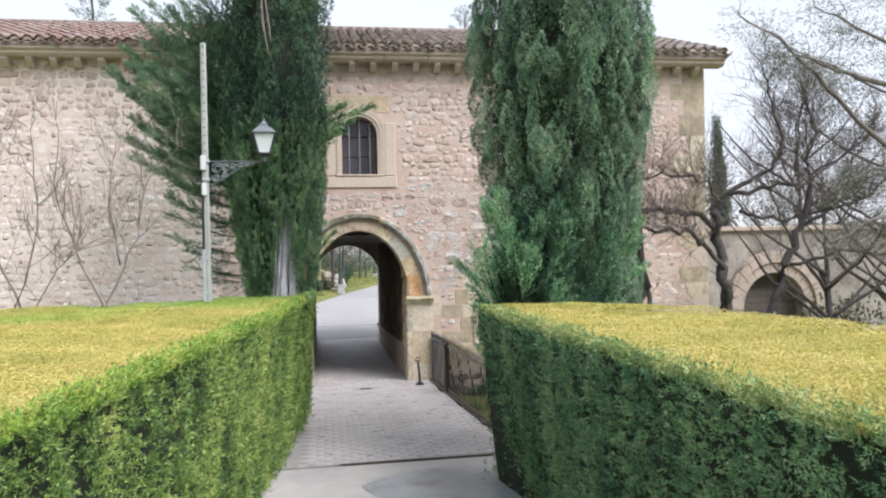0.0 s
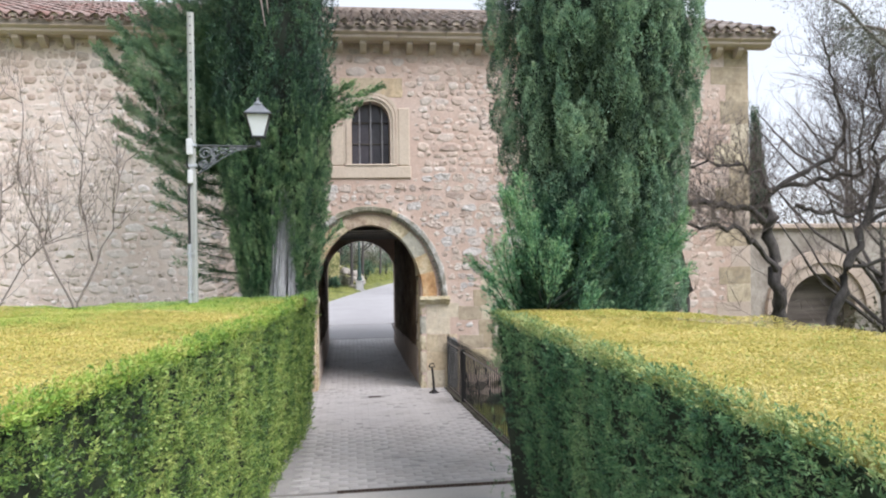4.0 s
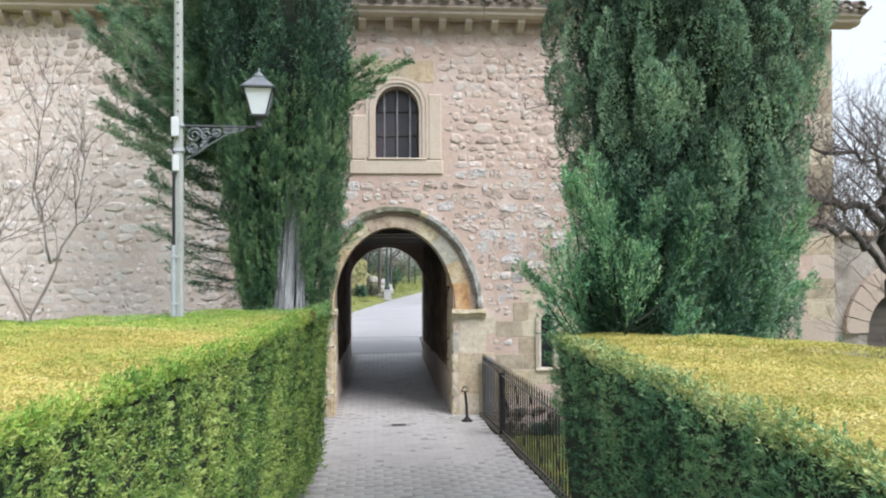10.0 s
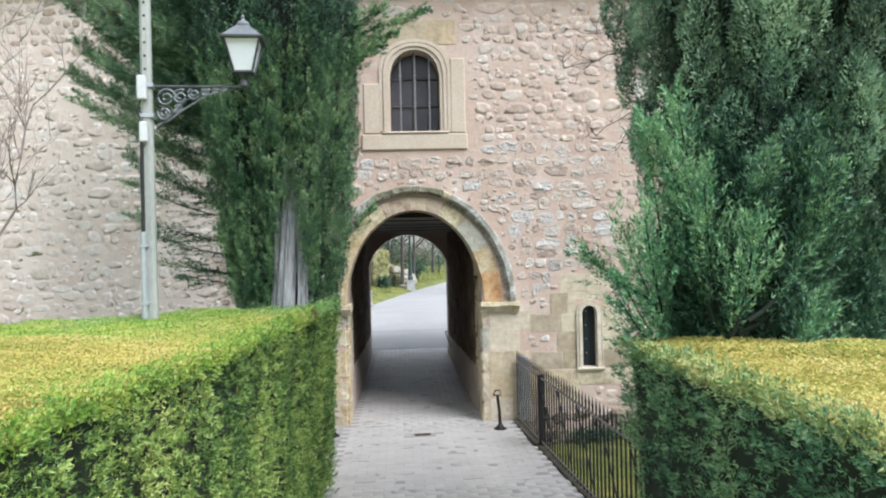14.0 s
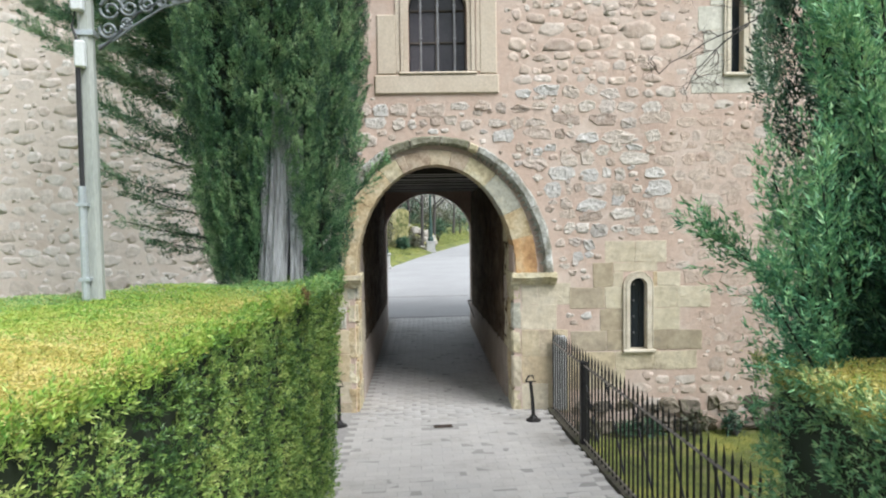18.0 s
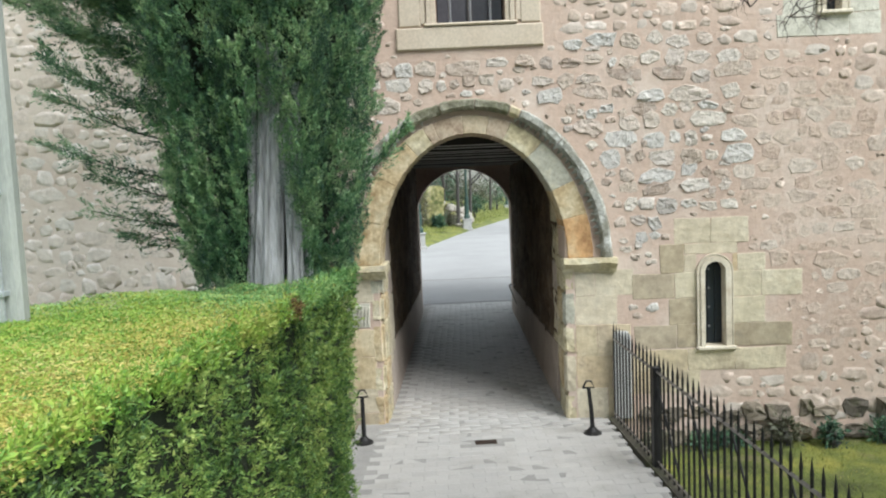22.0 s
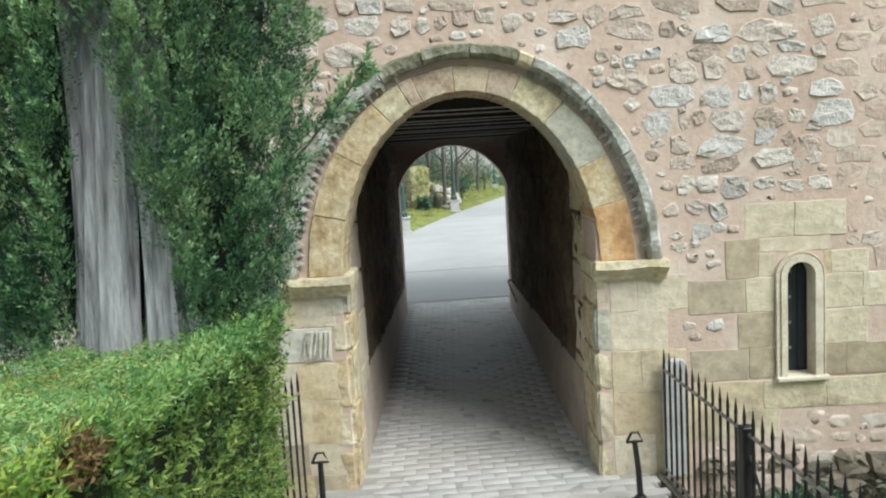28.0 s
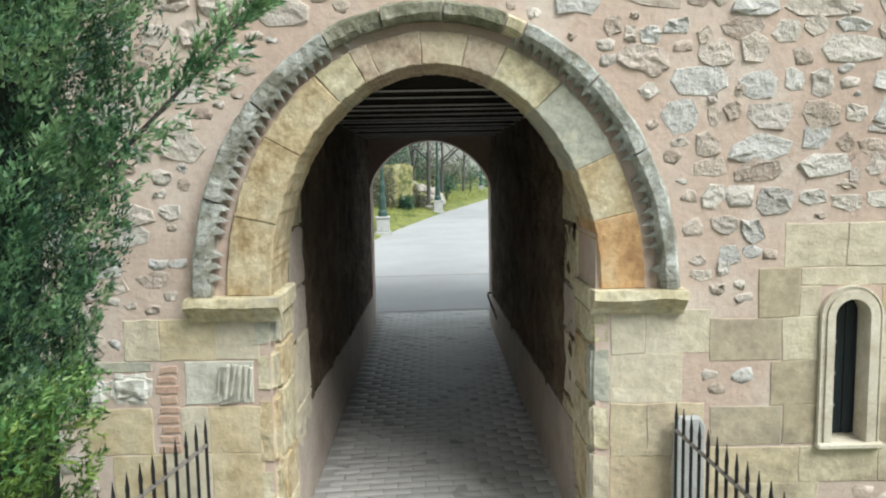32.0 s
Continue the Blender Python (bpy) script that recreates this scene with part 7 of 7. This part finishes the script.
def shrub(x, y, z, r, h, seed, material, label, n=1600, leaf=(0.16, 0.07), name="shrub"):
    rng = np.random.default_rng(seed)
    t = thing(name, (x, y, 0), label, "bush")
    d = unit(rng.normal(0, 1, (n, 3)))
    rad = rng.uniform(0.35, 1.05, (n, 1)) * (1 + 0.38 * np.sin(d[:, :1] * 5 + seed) * np.cos(d[:, 1:2] * 4) + 0.22 * np.sin(d[:, 2:] * 9 + d[:, :1] * 6 + seed))
    p = d * rad * np.array((r, r, h / 2)) + np.array((0, 0, z + h / 2))
    part("stems", stem(bmesh.new(), (0, 0, min(z, 0) - 0.1), (0, 0, z + h * 0.6), 0.08, 0.03, random.Random(seed)), dark_bark, t)
    tagged(leaf_mesh("foliage", p, d + rng.normal(0, 0.6, (n, 3)), leaf[0], leaf[1], rng, material, t), kind="stuff")
    return t


for i in range(16):
    x, y = -3 + 1.5 * i + rg.uniform(-0.6, 0.6), 60 + 1.4 * i + rg.uniform(-2, 2)
    shrub(x, y, ground_height(x, y), rg.uniform(0.9, 1.5), rg.uniform(1.2, 2.2), 80 + i, far_leaf if i % 3 else conifer_leaf, "dull green bush on the bank beyond the gate", 1500)
for i, (x, y, z, r, h) in enumerate(((3.4, 51.5, 1.0, 1.0, 3.6), (4.6, 52.5, 0.9, 0.8, 2.4), (2.2, 49, 2.0, 0.8, 1.5), (3.35, 46.2, 0.2, 0.42, 0.8), (5.4, 53.0, 0.6, 0.6, 1.2), (1.95, 44.3, 0.2, 0.42, 2.2), (2.75, 44.6, 0.1, 0.30, 0.8), (6.0, 58, 0.6, 1.1, 2.2), (8.0, 63, 0.5, 1.3, 2.4), (1.6, 43.8, 0.3, 0.35, 1.6))):
    shrub(x, y, z, r, h, 180 + i, far_leaf if i % 2 else cypress_leaf, "dark green bush among the boulders", 1300, (0.12, 0.05))
for i, (x, y, r, h) in enumerate(((0.5, 60, 1.6, 4.2), (3.0, 62, 1.5, 4.6), (4.6, 66, 1.3, 3.8))):
    shrub(x, y, ground_height(x, y), r, h, 210 + i, far_leaf if i % 2 else cypress_leaf, "tall dark bush behind the bank", 1800, (0.16, 0.06))
# grass on the bank and in the railed garden
rng_g = np.random.default_rng(8)


def grass(name, x0, x1, y0, y1, n, size, label):
    p = np.column_stack((rng_g.uniform(x0, x1, n), rng_g.uniform(y0, y1, n), np.zeros(n)))
    p = p[[a < (road_edge(b) - 0.25 if b > 20 else 99) for a, b, _ in p]]
    n = len(p)
    p[:, 2] = [ground_height(a, b) if b < 20 else min(1.8, 0.12 + 0.16 * (road_edge(b) - a)) for a, b, _ in p]
    d = rng_g.normal(0, 0.45, (n, 3)) + np.array((0, 0, 1))
    return tagged(leaf_mesh(name, p, d, size, size * 0.14, rng_g, grass_leaf, None), label, "grass", kind="stuff")


grass("garden_grass", 3.1, 6.5, 9.0, 14.35, 16000, 0.035, "short mossy grass in the railed strip by the wall")
grass("bank_grass", -3, 9, 34, 66, 30000, 0.12, "lush green grass on the bank beside the road")


rw = random.Random(17)
for k in range(11):
    x = 3.35 + 0.42 * k + rw.uniform(-0.12, 0.12)
    weed_y = 14.4 - math.tan(radians(4.56)) * (x - 2.5) - 0.14 - rw.uniform(0, 0.08)
    shrub(x, weed_y, ground_height(x, weed_y) - 0.02, rw.uniform(0.10, 0.17), rw.uniform(0.18, 0.32), 300 + k, cypress_leaf if k % 3 else far_leaf, "low dark weeds at the damp foot of the wall", 420, (0.05, 0.018), "weed_clump")


def bank():
    """The grassy bank that rises from the road's edge."""
    bm = bmesh.new()
    prev = None
    for i in range(40):
        y = 31.5 + i * 1.0
        e = road_edge(y)
        row = [bm.verts.new((e - o, y + 0.2 * o, z + 0.06 * noise.noise((o, y, 0)))) for o, z in ((-0.1, -0.04), (0.0, 0.03), (0.3, 0.14), (1.0, 0.26), (2.5, 0.5), (5, 1.0), (9, 1.7), (16, 2.2))]
        if prev:
            for j in range(7):
                bm.faces.new((prev[j], prev[j + 1], row[j + 1], row[j]))
        prev = row
    return tagged(part("ground_bank", bm, lawn, smooth=True), "green grassy bank along the road", "bank", kind="structure")


bank()


def hillside():
    bm = bmesh.new()
    rows = []
    for j, (dist, hgt) in enumerate(((95, 0), (110, 9), (135, 22), (170, 33), (230, 40), (330, 34))):
        row = []
        for i in range(61):
            a = math.radians(-62 + 124 * i / 60)
            hh = hgt * (0.75 + 0.35 * noise.noise((i * 0.17, j * 0.5, 3.0))) * (1 - 0.72 * min(1, max(0, (math.degrees(a) - 12) / 12)))
            row.append(bm.verts.new((dist * math.sin(a), dist * math.cos(a), hh - 1)))
        rows.append(row)
    for a, b in zip(rows, rows[1:]):
        for i in range(60):
            bm.faces.new((a[i], a[i + 1], b[i + 1], b[i]))
    return tagged(part("backdrop_hill", bm, far_hill, smooth=True), "brownish wooded hillside in the distance", "hill", kind="structure")


# ---- the building with the round portal, and trees beyond ----
def portal_building():
    cx, cz = 11.64, 0.92
    top = lambda x: cz + math.sqrt(max(0.0, 0.85 ** 2 - (x - cx) ** 2))
    w = strip_wall("wall_portal", 9.3, 19.0, -0.4, 2.75, 15.95, 16.5, [(cx - 0.85, cx + 0.85, -0.3, top)], old_limestone, "weathered pale stone wall with a round portal")
    for k in range(13):
        a, b = math.pi * k / 13 + 0.008, math.pi * (k + 1) / 13 - 0.008
        for r0, r1, pr in ((0.85, 1.08, 0.04), (1.09, 1.36, 0.10)):
            o = [(cx - r0 * math.cos(a + (b - a) * i / 3), cz + r0 * math.sin(a + (b - a) * i / 3)) for i in range(4)] + [(cx - r1 * math.cos(b - (b - a) * i / 3), cz + r1 * math.sin(b - (b - a) * i / 3)) for i in range(4)]
            part("voussoir", prism(bmesh.new(), o, 15.95 - pr, 16.0), surround_stone, w)
    part("door_leaf", boxed(cx - 0.9, cx + 0.9, 16.3, 16.37, -0.2, 1.85), old_wood, w, "dark wooden door")
    part("coping", boxed(9.25, 19.05, 15.85, 16.6, 2.75, 2.86, 0.02), surround_stone, w)
    tagged(part("wall_link", boxed(8.7, 9.3, 15.98, 16.5, -0.4, 2.3), old_limestone), "low stone wall joining the buildings", "wall", kind="structure")


portal_building()
for i, (x, y, r, h) in enumerate(((14.15, 22.0, 0.42, 6.4), (15.0, 27.0, 0.8, 8.0))):
    t = cypress("cypress_tree", (x, y), [(0.3, r * 0.7), (h * 0.3, r), (h * 0.6, r * 0.85), (h, r * 0.08)], [("crown", 0.4, h - 0.2, 260, 50, 0.14, 0.5, 0.09)], cypress_leaf_cool, 70 + i, "slender dark cypress beyond the gatehouse")
    part("trunk", stem(bmesh.new(), (0, 0, 0), (0, 0, h * 0.8), 0.12, 0.04, random.Random(i), 0.03), bark, t)
for i, (x, y, h) in enumerate(((13.5, 14.5, 3.6), (15.5, 19, 5.0), (16.5, 14, 4.2), (11.0, 20, 4.0), (19, 24, 7), (10.6, 13.0, 2.8), (12.2, 12.6, 3.0), (13.6, 17.6, 5.5))):
    far_tree(x, y, h, 90 + i, "leafless garden tree beyond the gatehouse", 1.1)
for i, (x, y, r, h) in enumerate(((7.5, 9.4, 0.6, 1.5), (9.4, 10.4, 0.7, 1.6), (14, 20, 2.0, 4.5), (18, 22, 2.4, 5.0), (21, 28, 3, 6), (11.2, 13.5, 0.7, 1.5))):
    shrub(x, y, -0.2, r, h, 120 + i, far_leaf, "dull olive shrub in the garden", 1600, (0.10, 0.05))
# conifer tops that show over the roof
for i, (x, y, z, r, h) in enumerate(((10.7, 40.0, 0, 2.4, 15.3), (-7.9, 40.0, 0, 2.4, 15.6), (19.0, 35.0, 0, 2.0, 12.6))):
    rng_t = np.random.default_rng(140 + i)
    t = thing("pine_tree", (x, y, 0), "dark pine whose top shows above the roof", "tree")
    part("trunk", stem(bmesh.new(), (0, 0, 0), (0, 0, h - 0.3), 0.2, 0.04, random.Random(i)), dark_bark, t)
    n = 260
    zz = rng_t.uniform(h * 0.45, h, n)
    aa = rng_t.uniform(0, 6.28, n)
    rr = r * (1 - (zz - h * 0.45) / (h * 0.55)) ** 0.8 * rng_t.uniform(0.2, 1, n)
    base_p = np.stack((np.cos(aa) * rr, np.sin(aa) * rr, zz), 1)
    ax = np.stack((np.cos(aa), np.sin(aa), np.full(n, 0.5)), 1)
    p, d = tuft_leaves(base_p, ax, rng_t.uniform(0.4, 0.8, n), np.full(n, 0.16), 26, rng_t)
    tagged(leaf_mesh("crown", p, d, 0.13, 0.03, rng_t, cypress_leaf_cool, t), kind="stuff")
hillside()

# ---- rubble stones of the facade, and paving setts ----
KEEP_OUT = [(a - 0.01, b + 0.01, c - 0.01, d + 0.01) for a, b, c, d in blocks] + [
    (0.30, 3.03, -0.4, 1.60), (0.98, 2.43, 3.63, 5.05), (3.80, 4.22, 0.5, 1.65), (4.96, 5.36, 3.7, 4.95), (0.05, 0.21, 0.68, 1.24)]


def free_spot(x, z, w, h):
    for a, b, c, d in KEEP_OUT:
        if x + w > a and x - w < b and z + h > c and z - h < d:
            return False
    for sx in (-w, 0, w):
        t = abs(x + sx - ARCH_X) / 1.37
        if t < 1 and z - h < SPRING + 1.58 * math.sqrt(1 - t * t) + 0.01:
            return False
    return True


def stone_arrays(w, h, depth, rng):
    """A roughly squared stone: an angular rim set in the mortar and a flat, slightly proud face with a broken surface."""
    n = rng.choice((6, 7, 8, 9))
    p0 = rng.uniform(0, 6.28)
    rim = []
    for i in range(n):
        t = p0 + 2 * math.pi * (i + rng.uniform(-0.32, 0.32)) / n
        c, s = math.cos(t), math.sin(t)
        r = (abs(c) ** 4 + abs(s) ** 4) ** -0.25 * rng.uniform(0.76, 1.08)
        rim.append((c * w * r, s * h * r))
    tilt, lean = rng.uniform(-0.4, 0.4), rng.uniform(-0.5, 0.5)
    v = [(x, 0.012, z) for x, z in rim]
    k = rng.uniform(0.84, 0.95)
    for q in (k, k * 0.5):
        v += [(x * q + rng.uniform(-1, 1) * 0.006, -depth * (1 + tilt * x / w + lean * z / h) * rng.uniform(0.3, 1.7), z * q + rng.uniform(-1, 1) * 0.010) for x, z in rim]
    v.append((0, -depth * rng.uniform(0.7, 1.3), 0))
    f = []
    for i in range(n):
        j = (i + 1) % n
        f += [(i, j, n + j), (i, n + j, n + i), (n + i, n + j, 2 * n + j), (n + i, 2 * n + j, 2 * n + i), (2 * n + i, 2 * n + j, 3 * n)]
    return np.array(v), np.array(f)


rng = random.Random(11)
single, verts, faces, tot = [], [], [], 0
up_verts, up_faces, up_tot = [], [], 0
west_verts, west_faces, west_tot = [], [], 0
z = -0.15
taken = []
while z < 5.85:
    rowh = rng.uniform(0.11, 0.20)
    x = -9.9 + rng.uniform(0, 0.3)
    while x < 8.5:
        h = rowh * 0.5 * rng.choice((0.65, 0.85, 0.95, 1.05)) * rng.uniform(0.9, 1.1)
        w = h * rng.choice((0.9, 1.15, 1.4, 1.8, 2.3))
        cx, cz = x + w, z + rowh / 2 + rng.uniform(-0.035, 0.035)
        x += 2 * w + rng.uniform(-0.015, 0.022)
        if rng.random() < 0.09 or not free_spot(cx, cz, w * 1.02, h * 1.02):
            continue
        near = (cx - 2.6) ** 2 / 4 + (cz - 2.0) ** 2
        single.append((near, cx, cz, w, h))
        if h < rowh * 0.36 and rng.random() < 0.7:
            x2, z2 = cx + rng.uniform(-0.04, 0.04), cz + h + 0.045
            if free_spot(x2, z2, w * 0.7, 0.03):
                single.append((near, x2, z2, w * 0.7, 0.03))
    z += rowh * 0.93
for k in range(30000):
    w = rng.uniform(0.034, 0.10)
    if k > 25000:
        w = rng.uniform(0.05, 0.11)
    h = w * rng.uniform(0.5, 0.85)
    cx, cz = rng.uniform(-9.8, 8.5), rng.uniform(-0.1, 5.9)
    if k > 25000 or (w < 0.055 and 2.7 < cx < 3.8 and cz < 3.4):
        cx, cz = rng.uniform(-0.3, 3.9), rng.uniform(1.2, 3.5)
    if not free_spot(cx, cz, w, h):
        continue
    key = (int(cx / 0.4), int(cz / 0.4))
    if not taken:
        taken = {}
        for s_ in single:
            taken.setdefault((int(s_[1] / 0.4), int(s_[2] / 0.4)), []).append(s_)
    if any(abs(cx - s_[1]) < (w + s_[3]) * 0.88 and abs(cz - s_[2]) < (h + s_[4]) * 0.88 for i in (-1, 0, 1) for j in (-1, 0, 1) for s_ in taken.get((key[0] + i, key[1] + j), ())):
        continue
    s_ = (50 + cx, cx, cz, w, h)
    single.append(s_)
    taken.setdefault(key, []).append(s_)
single.sort()
for i, (near, cx, cz, w, h) in enumerate(single):
    v, f = stone_arrays(w, h, rng.uniform(0.004, 0.012) if near < 40 else rng.uniform(0.001, 0.0035), rng)
    low = cz < 0.30 and cx > 3.2
    worn_down = cx > 4.3 or (cx > 3.3 and cz < 0.65)
    if worn_down:
        v = v * np.array((1, 0.4, 1))
    if i < 300:
        me = bpy.data.meshes.new("stone")
        me.from_pydata(v.tolist(), [], f.tolist())
        o = link_mesh("stone", me, base_stone if low else rubble_worn if worn_down else rubble, wall_front)
        o.location = (cx, WALL_Y, cz)
    elif cx < -0.9 and cz < 4.4 + 1.2 * rng.random():
        west_verts.append(v * np.array((1, 0.17, 1)) + np.array((cx, WALL_Y, cz)))
        west_faces.append(f + west_tot)
        west_tot += len(v)
    elif cx < -0.9 or cz > 3.35 or worn_down:
        up_verts.append(v * np.array((1, 0.35, 1)) + np.array((cx, WALL_Y, cz)))
        up_faces.append(f + up_tot)
        up_tot += len(v)
    else:
        verts.append(v + np.array((cx, WALL_Y, cz)))
        faces.append(f + tot)
        tot += len(v)
tagged(raw_mesh("rubble_stones", np.concatenate(verts), np.concatenate(faces), rubble_far, wall_front, "irregular buff, pink and grey rubble stones"), kind="stuff")

tagged(raw_mesh("upper_rubble_stones", np.concatenate(up_verts), np.concatenate(up_faces), rubble_soft, wall_front, "flush pink and buff rubble stones"), kind="stuff")

tagged(raw_mesh("western_rubble_stones", np.concatenate(west_verts), np.concatenate(west_faces), rubble_pale, wall_front, "pale pink and whitish rubble stones"), kind="stuff")

# rough damp footing stones along the garden strip
x = 3.25
while x < 8.6:
    w = rng.uniform(0.06, 0.15)
    for z in (-0.22, 0.0):
        h = rng.uniform(0.06, 0.13)
        v, f = stone_arrays(w, h, rng.uniform(0.04, 0.10) if z < 0 else rng.uniform(0.015, 0.05), rng)
        me = bpy.data.meshes.new("footing_stone")
        me.from_pydata(v.tolist(), [], f.tolist())
        o = link_mesh("footing_stone", me, base_stone, wall_front)
        o.location = (x + w + rng.uniform(-0.05, 0.05), WALL_Y, z + rng.uniform(-0.03, 0.05))
    x += 2 * w * rng.uniform(0.85, 1.1)

sett_bm = boxed(-0.0985, 0.0985, -0.0495, 0.0495, -0.05, 0.0005, 0.0018)
sett_me = bpy.data.meshes.new("sett")
sett_bm.to_mesh(sett_me)
sett_bm.free()
sett_me.materials.append(sett_stone)
sv = np.array([v.co[:] for v in sett_me.vertices])
sf = [tuple(p.vertices) for p in sett_me.polygons]
verts, tris, tot, count = [], [], 0, 0
sett_tris = np.array([(f[0], f[i], f[i + 1]) for f in sf for i in range(1, len(f) - 1)])
row, y = 0, 9.06
while y < 22.1:
    left = 0.26 + (y - 8.9) * 0.075 if y < 14.4 else 0.76 + (y - 14.4) * 0.080
    right = 2.82 if y < 14.3 else 2.53 + (y - 14.4) * 0.070
    x = left + (0.1 if row % 2 else 0.0)
    while x + 0.05 < right:
        if -0.20 < x + 0.095 - 1.66 < 0.20 and 13.74 < y < 13.92:
            x += 0.2
            continue
        dz = random.uniform(-0.002, 0.001)
        m = pose(x + 0.095, y, dz, random.gauss(0, 0.3), random.gauss(0, 0.25), random.uniform(-1.4, 1.4))
        if 11.7 < y < 14.1 and count < 300:
            o = new("sett", sett_me)
            o.parent, o.matrix_basis = pavement, m
            count += 1
        else:
            verts.append(sv @ np.array(m.to_3x3()).T + np.array(m.translation))
            tris.append(sett_tris + tot)
            tot += len(sv)
        x += 0.2
    y += 0.102
    row += 1
tagged(raw_mesh("setts", np.concatenate(verts), np.concatenate(tris), sett_stone_far, pavement, "pale grey stone setts"), kind="stuff")
